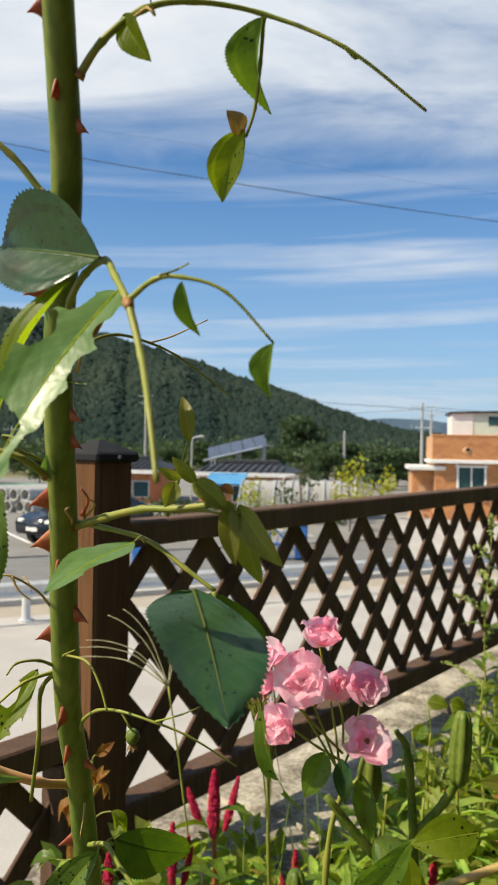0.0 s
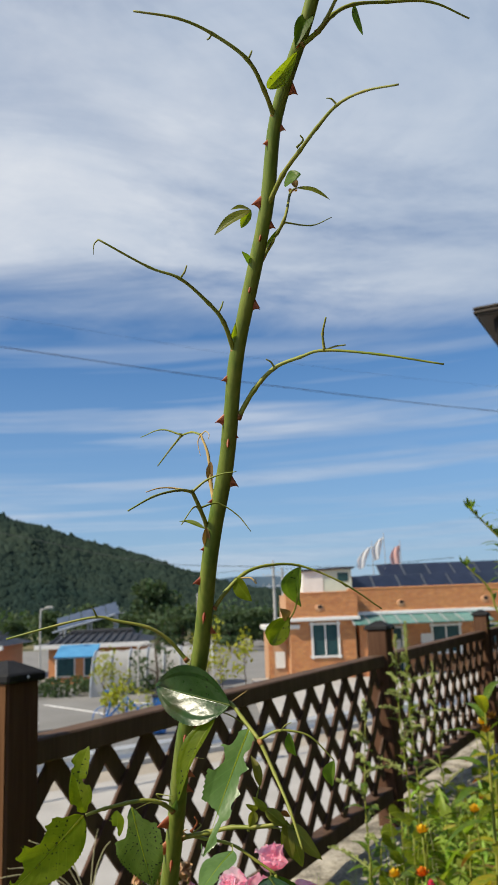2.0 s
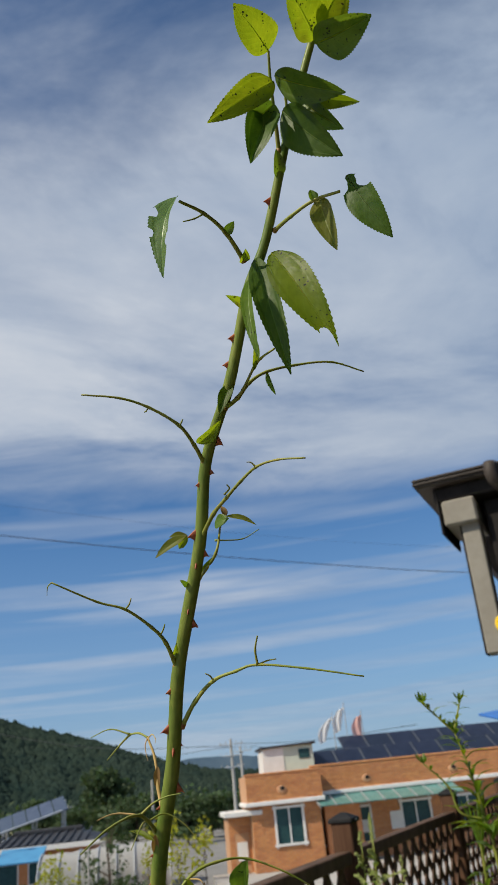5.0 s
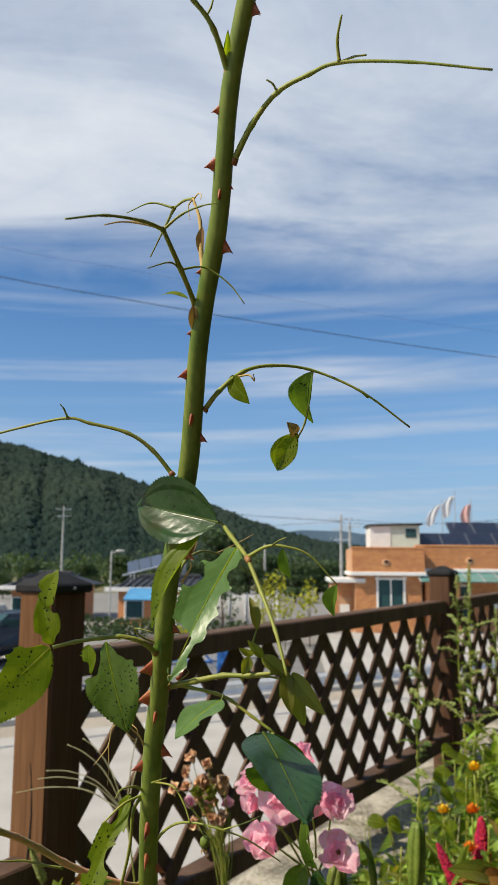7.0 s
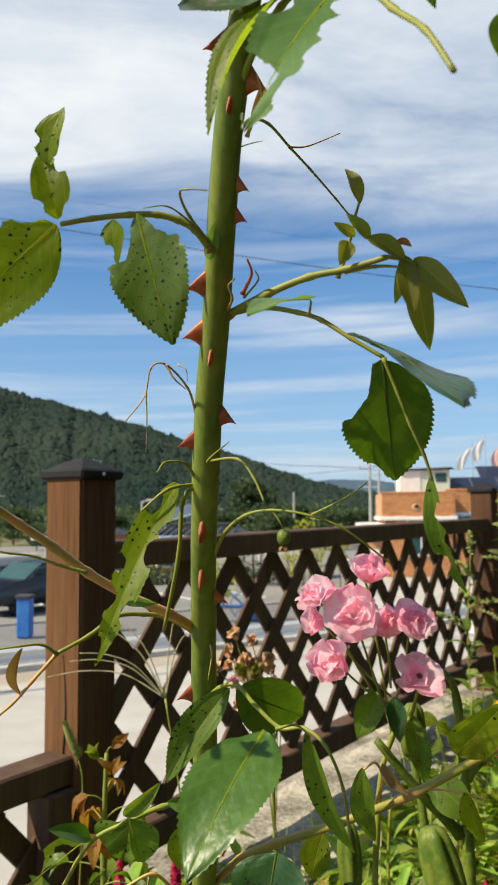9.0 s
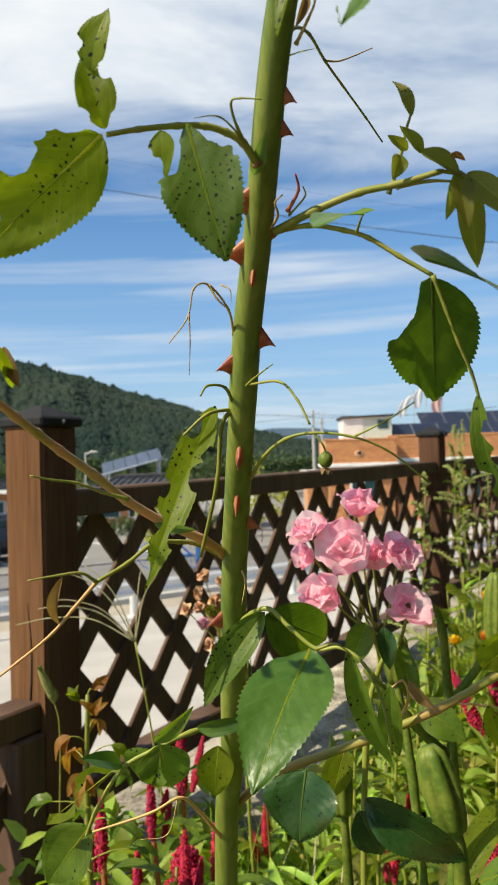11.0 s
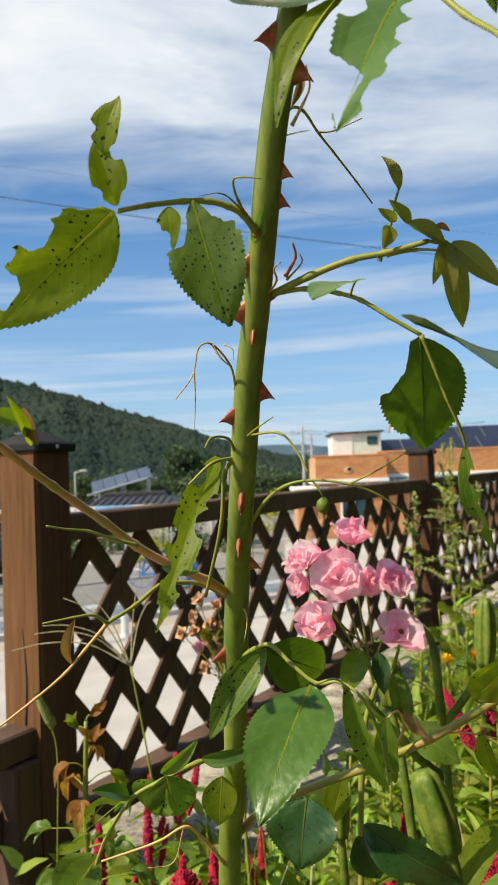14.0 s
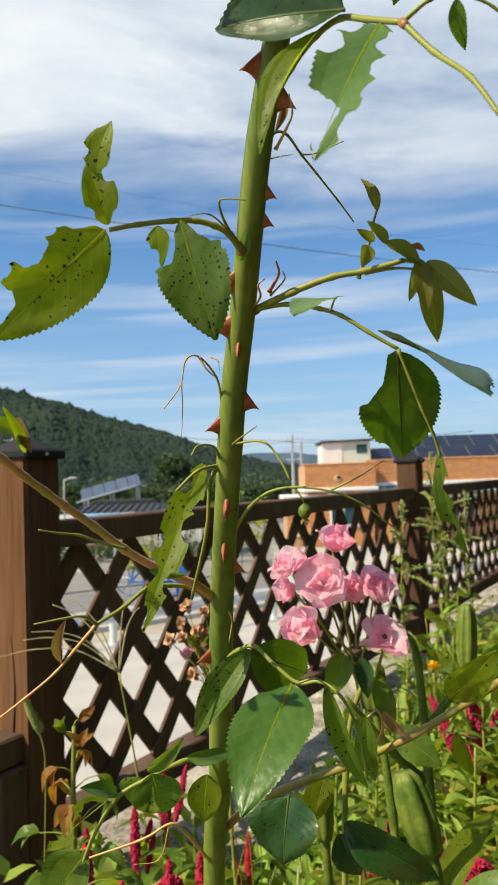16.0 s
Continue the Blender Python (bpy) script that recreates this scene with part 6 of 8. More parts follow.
leaf(rose, (0.1042, 0.4780, 1.5162), (0.1047, 0.4790, 1.5031), 0.0082, (-0.3, -0.95, 0.05), leaf_lit, 16, 0.1, bites=((0.72, -0.95, 0.26), (0.45, -1.05, 0.12)))
leaf(rose, (0.0884, 0.4760, 1.5162), (0.0829, 0.4740, 1.5377), 0.0112, (0.25, -0.9, -0.2), leaf_lit, 24, 0.14, bites=((0.66, -1.05, 0.11), (0.22, 1.05, 0.10), (0.10, -1.0, 0.08)))
leaf(rose, (0.0854, 0.4745, 1.5322), (0.0899, 0.4700, 1.5486), 0.0112, (-0.35, -0.88, 0.1), leaf_lit, 24, 0.14, bites=((0.36, 1.08, 0.12), (0.92, 1.0, 0.10), (0.08, -1.0, 0.09), (0.70, -1.1, 0.05)))
leaf(rose, (0.1307, 0.4971, 1.5093), (0.1338, 0.4864, 1.5166), 0.0044, (-0.0244, -0.5715, -0.8202), leaf_pale, 25, 0.12, serrate=0)
shoot(rose, [(0.1309, 0.4993, 1.5148), (0.126, 0.4851, 1.5193), (0.1245, 0.4772, 1.5231), (0.1271, 0.475, 1.5234), (0.1331, 0.4736, 1.5223)], 0.0006, 0.0002, shoot_green, "side_shoot")
shoot(rose, [(0.1272, 0.4863, 1.5168), (0.1211, 0.4771, 1.5192), (0.1141, 0.473, 1.5174)], 0.0004, 0.0001, shoot_green, "side_shoot")
shoot(rose, [(0.1343, 0.51, 1.4937), (0.149, 0.4997, 1.4982), (0.1622, 0.494, 1.5016), (0.173, 0.4896, 1.5023), (0.1854, 0.4847, 1.5042)], 0.0015, 0.0009, shoot_green, "side_shoot")
shoot(rose, [(0.1408, 0.5014, 1.4988), (0.1441, 0.4968, 1.5039), (0.1431, 0.4929, 1.5077)], 0.0007, 0.0003, thorn_red, "side_shoot")
shoot(rose, [(0.1412, 0.5019, 1.4977), (0.1461, 0.4977, 1.5021), (0.1454, 0.4946, 1.5043)], 0.0004, 0.0002, shoot_green, "side_shoot")
shoot(rose, [(0.1709, 0.4910, 1.5001), (0.1732, 0.4905, 1.5062), (0.1749, 0.4900, 1.5121), (0.1764, 0.4895, 1.5184), (0.1778, 0.4890, 1.5228)], 0.0007, 0.0004, shoot_green, "side_shoot")
leaf(rose, (0.1779, 0.4890, 1.5222), (0.1747, 0.4940, 1.5375), 0.0048, (0.3, -0.9, 0.3), leaf_olive, 30, 0.15)
leaf(rose, (0.1763, 0.4870, 1.5117), (0.1702, 0.4830, 1.5146), 0.0034, (0.3, -0.85, -0.4), leaf_olive, 30, 0.12)
leaf(rose, (0.1741, 0.4880, 1.5106), (0.1718, 0.4860, 1.5031), 0.0056, (0.4, -0.85, 0.3), leaf_olive, 35, 0.12)
leaf(rose, (0.1806, 0.4870, 1.5104), (0.1741, 0.4840, 1.5180), 0.0042, (0.4, -0.9, -0.2), leaf_olive, 30, 0.12)
leaf(rose, (0.1801, 0.4870, 1.5113), (0.1911, 0.4830, 1.5030), 0.0068, (-0.2, -0.75, 0.6), leaf_olive, 28, 0.12)
leaf(rose, (0.1884, 0.4870, 1.5097), (0.1927, 0.4850, 1.5077), 0.0030, (-0.2, -0.8, 0.5), leaf_rust, 30, 0.12)
leaf(rose, (0.1905, 0.4870, 1.5053), (0.1930, 0.4840, 1.4867), 0.0064, (-0.1, -0.98, 0.1), leaf_olive, 28, 0.12)
leaf(rose, (0.1937, 0.4880, 1.5036), (0.1986, 0.4970, 1.4777), 0.0080, (-0.25, -0.95, 0.1), leaf_olive, 22, 0.12)
leaf(rose, (0.1911, 0.4890, 1.5051), (0.1884, 0.4910, 1.4917), 0.0044, (0.2, -0.95, 0.1), leaf_olive, 30, 0.12)
leaf(rose, (0.1935, 0.4870, 1.5041), (0.2067, 0.4780, 1.4878), 0.0078, (-0.5, -0.8, 0.3), leaf_olive, 20, 0.12)
shoot(rose, [(0.1854, 0.4847, 1.5042), (0.1901, 0.4851, 1.5033), (0.1945, 0.486, 1.5015)], 0.0006, 0.0005, shoot_green, "side_shoot")
shoot(rose, [(0.1731, 0.49, 1.5016), (0.1821, 0.4876, 1.5023), (0.1883, 0.486, 1.5016)], 0.0007, 0.0004, shoot_green, "side_shoot")
shoot(rose, [(0.1353, 0.5120, 1.4950), (0.1473, 0.5030, 1.4946), (0.1585, 0.5019, 1.4924), (0.1658, 0.5008, 1.4895), (0.1749, 0.4996, 1.4832), (0.1849, 0.4985, 1.4766)], 0.0009, 0.0007, shoot_green, "side_shoot")
leaf(rose, (0.1623, 0.4852, 1.4923), (0.1457, 0.4575, 1.4833), 0.0150, (-0.15, -0.42, 0.9), leaf_pale, 12, 0.06, bites=((0.60, 1.05, 0.10), (0.30, -1.1, 0.06)))
shoot(rose, [(0.162, 0.4993, 1.4912), (0.1626, 0.4930, 1.4934), (0.1623, 0.4852, 1.4923)], 0.0005, 0.0002, shoot_green, "side_shoot")
shoot(rose, [(0.1847, 0.4975, 1.4764), (0.1887, 0.4994, 1.4664), (0.1928, 0.5012, 1.4558), (0.1970, 0.5031, 1.4467), (0.1997, 0.5050, 1.4385)], 0.0007, 0.0005, shoot_green, "side_shoot")
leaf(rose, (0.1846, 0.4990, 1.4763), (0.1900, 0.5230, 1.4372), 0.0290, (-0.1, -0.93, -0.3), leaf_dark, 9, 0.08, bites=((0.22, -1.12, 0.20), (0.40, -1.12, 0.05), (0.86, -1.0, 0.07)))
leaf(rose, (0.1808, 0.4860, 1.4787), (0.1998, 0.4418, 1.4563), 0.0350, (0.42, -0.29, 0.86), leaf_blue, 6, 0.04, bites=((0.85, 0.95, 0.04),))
leaf(rose, (0.1994, 0.5050, 1.4402), (0.2067, 0.5120, 1.4004), 0.0072, (-0.6, -0.75, -0.2), leaf_mid, 35, 0.2, bites=((0.3, 0.98, 0.1), (0.7, -0.95, 0.09), (0.5, 1.0, 0.06)))
shoot(rose, [(0.1223, 0.5236, 1.4636), (0.1209, 0.5145, 1.4709), (0.1152, 0.5058, 1.4773), (0.1105, 0.5044, 1.4761), (0.1081, 0.5061, 1.4672), (0.102, 0.5056, 1.459)], 0.0005, 0.0002, dead_twig, "side_shoot")
shoot(rose, [(0.1086, 0.5057, 1.4681), (0.1086, 0.5074, 1.4593), (0.1078, 0.5098, 1.4491)], 0.0003, 0.0001, dead_twig, "side_shoot")
shoot(rose, [(0.1152, 0.5058, 1.4773), (0.1177, 0.5057, 1.4728), (0.1215, 0.5072, 1.4693)], 0.0005, 0.0002, dead_twig, "side_shoot")
shoot(rose, [(0.1192, 0.5059, 1.4772), (0.1219, 0.5047, 1.4753), (0.1222, 0.5062, 1.4718)], 0.0003, 0.0001, dead_twig, "side_shoot")
shoot(rose, [(0.1228, 0.532, 1.4439), (0.1277, 0.5223, 1.4479), (0.135, 0.5124, 1.4523)], 0.0006, 0.0002, shoot_green, "side_shoot")
shoot(rose, [(0.1256, 0.5268, 1.4468), (0.137, 0.5187, 1.447), (0.1428, 0.5154, 1.4405), (0.1465, 0.5129, 1.4322)], 0.0005, 0.0004, shoot_green, "side_shoot")
shoot(rose, [(0.1214, 0.5336, 1.4401), (0.1189, 0.5212, 1.4457), (0.1134, 0.5151, 1.446), (0.111, 0.5126, 1.4425)], 0.0007, 0.0003, shoot_green, "side_shoot")
leaf(rose, (0.1150, 0.5300, 1.4404), (0.0930, 0.4980, 1.3847), 0.0128, (-0.05, -0.97, 0.2), leaf_lit, 20, 0.12, bites=((0.73, 1.0, 0.065), (0.71, -1.0, 0.06), (0.18, -1.0, 0.08), (0.42, 1.0, 0.08), (0.30, 1.05, 0.06), (0.55, -1.05, 0.05), (0.93, -0.9, 0.05)))
shoot(rose, [(0.122, 0.5338, 1.4396), (0.117, 0.5285, 1.4333), (0.1148, 0.5322, 1.414), (0.1075, 0.5439, 1.3866)], 0.0009, 0.0007, shoot_green, "side_shoot")
shoot(rose, [(0.1213, 0.534, 1.4392), (0.1127, 0.5229, 1.4371), (0.1046, 0.5179, 1.4299)], 0.0008, 0.0004, shoot_green, "side_shoot")
shoot(rose, [(0.1247, 0.5477, 1.4117), (0.1312, 0.5333, 1.422), (0.1387, 0.5268, 1.4279), (0.148, 0.522, 1.4297), (0.1601, 0.5187, 1.4281), (0.1727, 0.5208, 1.4231), (0.1881, 0.5279, 1.4114)], 0.0008, 0.0003, shoot_green, "side_shoot")
shoot(rose, [(0.1618, 0.5187, 1.4281), (0.1718, 0.5126, 1.433), (0.1795, 0.5065, 1.4381)], 0.0004, 0.0002, shoot_green, "side_shoot")
bud(rose, (0.1522, 0.524, 1.4206), 0.0025)
shoot(rose, [(0.1484, 0.522, 1.4297), (0.151, 0.5216, 1.4259), (0.1522, 0.5227, 1.4233)], 0.0004, 0.0003, shoot_green, "side_shoot")
shoot(rose, [(0.1150, 0.5650, 1.3849), (0.1088, 0.5480, 1.3919), (0.0947, 0.5382, 1.4000), (0.0835, 0.5285, 1.4084), (0.0742, 0.5188, 1.4178), (0.0657, 0.5090, 1.4258), (0.0612, 0.4992, 1.4311), (0.0572, 0.4895, 1.4360), (0.0525, 0.4798, 1.4419), (0.0429, 0.4700, 1.4517)], 0.0019, 0.0013, cane_tan, "cane")
shoot(rose, [(0.0857, 0.5190, 1.4092), (0.0778, 0.5142, 1.4120), (0.0705, 0.5095, 1.4153), (0.0643, 0.5048, 1.4165), (0.0583, 0.5000, 1.4181)], 0.0007, 0.0003, shoot_green, "side_shoot")
leaf(rose, (0.0579, 0.4771, 1.4554), (0.0617, 0.4771, 1.4437), 0.0047, (-0.1182, -0.9924, -0.0356), leaf_brown, 40, 0.12)
leaf(rose, (0.059, 0.4819, 1.444), (0.0574, 0.4664, 1.4571), 0.0035, (0.7066, -0.4973, -0.5035), leaf_lit, 40, 0.12)
leaf(rose, (0.0564, 0.4789, 1.4511), (0.0493, 0.4677, 1.4541), 0.0059, (0.8519, -0.5198, 0.0643), leaf_mid, 30, 0.12)
shoot(rose, [(0.1148, 0.5654, 1.3834), (0.1061, 0.5550, 1.3898), (0.0988, 0.5488, 1.3917), (0.0903, 0.5425, 1.3918), (0.0817, 0.5362, 1.3856), (0.0721, 0.5300, 1.3804)], 0.001, 0.0007, shoot_green, "side_shoot")
shoot(rose, [(0.0721, 0.5300, 1.3804), (0.0635, 0.5300, 1.3709), (0.0563, 0.5300, 1.3630), (0.0445, 0.5300, 1.3537), (0.0257, 0.5300, 1.3402)], 0.0007, 0.0004, cane_tan, "side_shoot")
shoot(rose, [(0.0721, 0.5300, 1.3804), (0.0677, 0.5267, 1.3840), (0.0612, 0.5233, 1.3840), (0.0509, 0.5200, 1.3828)], 0.0007, 0.0003, shoot_green, "side_shoot")
leaf(rose, (0.0919, 0.5356, 1.3995), (0.1064, 0.5377, 1.3962), 0.0038, (0.0859, -0.9647, -0.249), leaf_pale, 30, 0.12, serrate=0)
leaf(rose, (0.0614, 0.5260, 1.3831), (0.0563, 0.5300, 1.3634), 0.0040, (-0.3, -0.9, -0.2), leaf_brown, 60, 0.3)
leaf(rose, (0.0837, 0.5866, 1.3019), (0.076, 0.5914, 1.2869), 0.0211, (-0.3315, -0.9342, -0.1315), leaf_mid, 14, 0.1, bites=((0.2, 0.9, 0.2),))
shoot(rose, [(0.1207, 0.567, 1.3799), (0.123, 0.5591, 1.3752), (0.1215, 0.5593, 1.366)], 0.0006, 0.0002, dead_twig, "side_shoot")
shoot(rose, [(0.1343, 0.5097, 1.4943), (0.1376, 0.5003, 1.4971), (0.1368, 0.4967, 1.5002), (0.1391, 0.4939, 1.5017)], 0.0006, 0.0002, dead_twig, "side_shoot")
shoot(rose, [(0.1177, 0.5789, 1.3539), (0.1252, 0.5650, 1.3617), (0.1321, 0.5607, 1.3639), (0.1396, 0.5564, 1.3573), (0.1490, 0.5521, 1.3503), (0.1575, 0.5479, 1.3515), (0.1654, 0.5436, 1.3463), (0.1710, 0.5393, 1.3338), (0.1733, 0.5350, 1.3166)], 0.0011, 0.0005, shoot_green, "side_shoot")
leaf(rose, (0.13, 0.5565, 1.3636), (0.1056, 0.5491, 1.3314), 0.0133, (-0.2002, -0.9117, 0.3589), leaf_spot, 40, 0.12)
leaf(rose, (0.1308, 0.5767, 1.3588), (0.1591, 0.5995, 1.3416), 0.0243, (0.5092, -0.8219, -0.2553), leaf_dark, 15, 0.12)
leaf(rose, (0.1448, 0.5227, 1.3569), (0.1251, 0.4800, 1.3300), 0.0268, (-0.05, -0.62, 0.78), leaf_gloss, 9, 0.1, bites=((0.05, -1.0, 0.08),))
leaf(rose, (0.1587, 0.5350, 1.3538), (0.1725, 0.5400, 1.3077), 0.0085, (-0.4, -0.9, -0.1), leaf_mid, 38, 0.14, serrate=0.5)
shoot(rose, [(0.1482, 0.5392, 1.3533), (0.155, 0.5362, 1.3555), (0.1602, 0.5359, 1.3517)], 0.0006, 0.0003, shoot_green, "side_shoot")
shoot(rose, [(0.1125, 0.6324, 1.2586), (0.1275, 0.6200, 1.2760), (0.1437, 0.6075, 1.2879), (0.1704, 0.5950, 1.3014), (0.1990, 0.5825, 1.3175), (0.2249, 0.5700, 1.3365), (0.2486, 0.5575, 1.3552), (0.2886, 0.5450, 1.3811)], 0.0021, 0.0017, cane_olive, "cane")
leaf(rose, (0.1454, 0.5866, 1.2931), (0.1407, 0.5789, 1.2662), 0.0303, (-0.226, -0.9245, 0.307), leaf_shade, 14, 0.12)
leaf(rose, (0.1092, 0.5928, 1.3015), (0.1065, 0.5929, 1.2793), 0.0151, (-0.1649, -0.9862, 0.0136), leaf_lit, 14, 0.12)
shoot(rose, [(0.1141, 0.5994, 1.3089), (0.098, 0.5896, 1.3084), (0.0833, 0.5862, 1.3028), (0.0695, 0.5856, 1.2953), (0.0571, 0.5905, 1.2758), (0.049, 0.5977, 1.2556)], 0.0012, 0.0008, shoot_green, "side_shoot")
leaf(rose, (0.0854, 0.5849, 1.3056), (0.0897, 0.5909, 1.2837), 0.0216, (0.0756, -0.9653, -0.2499), leaf_mid, 12, 0.12)
leaf(rose, (0.0698, 0.5846, 1.2976), (0.0354, 0.5856, 1.2734), 0.0132, (-0.2783, -0.892, 0.3561), leaf_lit, 25, 0.12, bites=((0.35, 0.95, 0.25), (0.7, -0.95, 0.2)))
leaf(rose, (0.0538, 0.594, 1.2683), (0.0314, 0.601, 1.2398), 0.0250, (-0.3447, -0.9378, 0.0401), leaf_mid, 20, 0.12)
leaf(rose, (0.0835, 0.5846, 1.3063), (0.1, 0.5735, 1.3218), 0.0064, (-0.1636, -0.8767, -0.4523), leaf_mid, 35, 0.12)
leaf(rose, (0.1006, 0.5887, 1.3104), (0.1234, 0.5761, 1.3161), 0.0079, (-0.4121, -0.8681, -0.2768), leaf_gloss, 25, 0.12)
leaf(rose, (0.0697, 0.5848, 1.297), (0.0579, 0.5706, 1.3062), 0.0080, (0.8022, -0.357, 0.4786), leaf_gloss, 25, 0.12)
shoot(rose, [(0.1086, 0.6283, 1.2456), (0.098, 0.6101, 1.2679), (0.091, 0.6023, 1.2763), (0.0782, 0.6009, 1.2705), (0.0525, 0.6004, 1.263)], 0.0009, 0.0005, cane_tan, "side_shoot")
shoot(rose, [(0.0905, 0.6026, 1.2757), (0.0845, 0.6111, 1.2569), (0.0728, 0.6098, 1.2554)], 0.0004, 0.0001, dead_twig, "side_shoot")
leaf(rose, (0.1876, 0.5797, 1.3302), (0.1964, 0.5746, 1.3194), 0.0052, (-0.4926, -0.8703, 0.0045), leaf_brown, 45, 0.12)
shoot(rose, [(0.1854, 0.5943, 1.3092), (0.1883, 0.5856, 1.3217), (0.1851, 0.5796, 1.3303), (0.18, 0.5789, 1.3276)], 0.0008, 0.0004, cane_tan, "side_shoot")
leaf(rose, (0.1799, 0.5783, 1.3289), (0.1831, 0.5918, 1.2927), 0.0103, (-0.4417, -0.8269, -0.348), leaf_mid, 30, 0.12)
leaf(rose, (0.2195, 0.5794, 1.32), (0.2264, 0.5847, 1.2974), 0.0081, (-0.4177, -0.8479, -0.3264), leaf_lit, 30, 0.12)
leaf(rose, (0.2145, 0.5683, 1.3375), (0.2277, 0.5464, 1.3593), 0.0154, (-0.5076, -0.7418, -0.4383), leaf_lit, 20, 0.12)
shoot(rose, [(0.2005, 0.5848, 1.319), (0.2149, 0.5827, 1.3191), (0.2292, 0.5811, 1.3162)], 0.0005, 0.0003, cane_tan, "side_shoot")
leaf(rose, (0.1643, 0.6185, 1.2889), (0.1581, 0.618, 1.2682), 0.0132, (-0.3307, -0.9356, 0.1234), leaf_lit, 30, 0.12)
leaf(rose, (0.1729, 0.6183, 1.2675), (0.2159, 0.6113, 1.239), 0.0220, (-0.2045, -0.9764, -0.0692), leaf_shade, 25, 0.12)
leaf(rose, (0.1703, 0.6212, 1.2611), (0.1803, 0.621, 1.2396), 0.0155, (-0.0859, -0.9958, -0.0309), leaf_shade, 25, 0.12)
leaf(rose, (0.2801, 0.6059, 1.3604), (0.2523, 0.5973, 1.3574), 0.0173, (0.2105, -0.8501, 0.4828), leaf_lit, 18, 0.12)
leaf(rose, (0.2303, 0.6243, 1.3201), (0.2512, 0.5988, 1.354), 0.0147, (-0.3057, -0.842, -0.4444), leaf_mid, 22, 0.12)
leaf(rose, (0.2516, 0.6129, 1.3451), (0.2573, 0.6188, 1.3103), 0.0149, (-0.2545, -0.9458, -0.2014), leaf_lit, 25, 0.12)
leaf(rose, (0.305, 0.613, 1.3448), (0.3044, 0.6172, 1.3137), 0.0197, (-0.37, -0.9217, -0.1164), leaf_mid, 20, 0.12)
leaf(rose, (0.3058, 0.5953, 1.3836), (0.2789, 0.58, 1.3927), 0.0119, (0.5516, -0.7086, 0.44), leaf_olive, 25, 0.12)
leaf(rose, (0.3116, 0.5952, 1.3838), (0.2837, 0.5844, 1.3856), 0.0091, (0.3219, -0.724, 0.6101), leaf_rust, 25, 0.12)
leaf(rose, (0.2327, 0.2595, 1.9842), (0.2004, 0.2456, 1.9491), 0.0149, (0.508, -0.8513, -0.1317), leaf_lit, 25, 0.12)
leaf(rose, (0.2304, 0.2654, 1.9715), (0.2171, 0.2601, 1.9388), 0.0159, (-0.0273, -0.9849, 0.171), leaf_dark, 40, 0.12)
leaf(rose, (0.2363, 0.2656, 1.9711), (0.2543, 0.2527, 1.9326), 0.0196, (-0.839, -0.4947, -0.2265), leaf_dark, 25, 0.12)
leaf(rose, (0.2451, 0.2661, 1.9809), (0.2583, 0.2552, 1.9501), 0.0138, (-0.8875, -0.3905, -0.2446), leaf_mid, 30, 0.12)
leaf(rose, (0.2334, 0.2585, 1.9866), (0.2577, 0.242, 1.9571), 0.0156, (-0.8089, -0.2189, -0.5457), leaf_mid, 25, 0.12)
leaf(rose, (0.2443, 0.2619, 1.9791), (0.268, 0.2507, 1.9601), 0.0094, (-0.6756, -0.2589, -0.6903), leaf_lit, 25, 0.12)
leaf(rose, (0.2322, 0.2641, 1.9744), (0.2198, 0.2612, 1.959), 0.0137, (0.3782, -0.9165, -0.1305), leaf_mid, 30, 0.12)
shoot(rose, [(0.2351, 0.2813, 1.9588), (0.233, 0.2695, 1.9714), (0.2311, 0.2598, 1.9837), (0.2301, 0.2501, 1.9938)], 0.0012, 0.0006, shoot_green, "side_shoot")
shoot(rose, [(0.2402, 0.2752, 1.972), (0.2392, 0.267, 1.9811), (0.2379, 0.2624, 1.9868)], 0.0009, 0.0005, shoot_green, "side_shoot")
leaf(rose, (0.2339, 0.2862, 1.9477), (0.233, 0.2747, 1.9557), 0.0063, (0.2089, -0.5662, -0.7974), leaf_mid, 40, 0.12)
leaf(rose, (0.2301, 0.2501, 1.9938), (0.2134, 0.2253, 1.9934), 0.0184, (0.4467, -0.2878, -0.8471), leaf_lit, 25, 0.12)
leaf(rose, (0.2563, 0.2585, 2.0082), (0.2758, 0.2342, 1.9957), 0.0205, (-0.566, -0.0325, -0.8238), leaf_mid, 25, 0.12)
leaf(rose, (0.2565, 0.2574, 2.0105), (0.2402, 0.2283, 2.0087), 0.0192, (0.3965, -0.163, -0.9035), leaf_lit, 25, 0.12)
leaf(rose, (0.2581, 0.2552, 2.0153), (0.2663, 0.226, 2.0135), 0.0181, (-0.1828, 0.0121, -0.9831), leaf_lit, 25, 0.12)


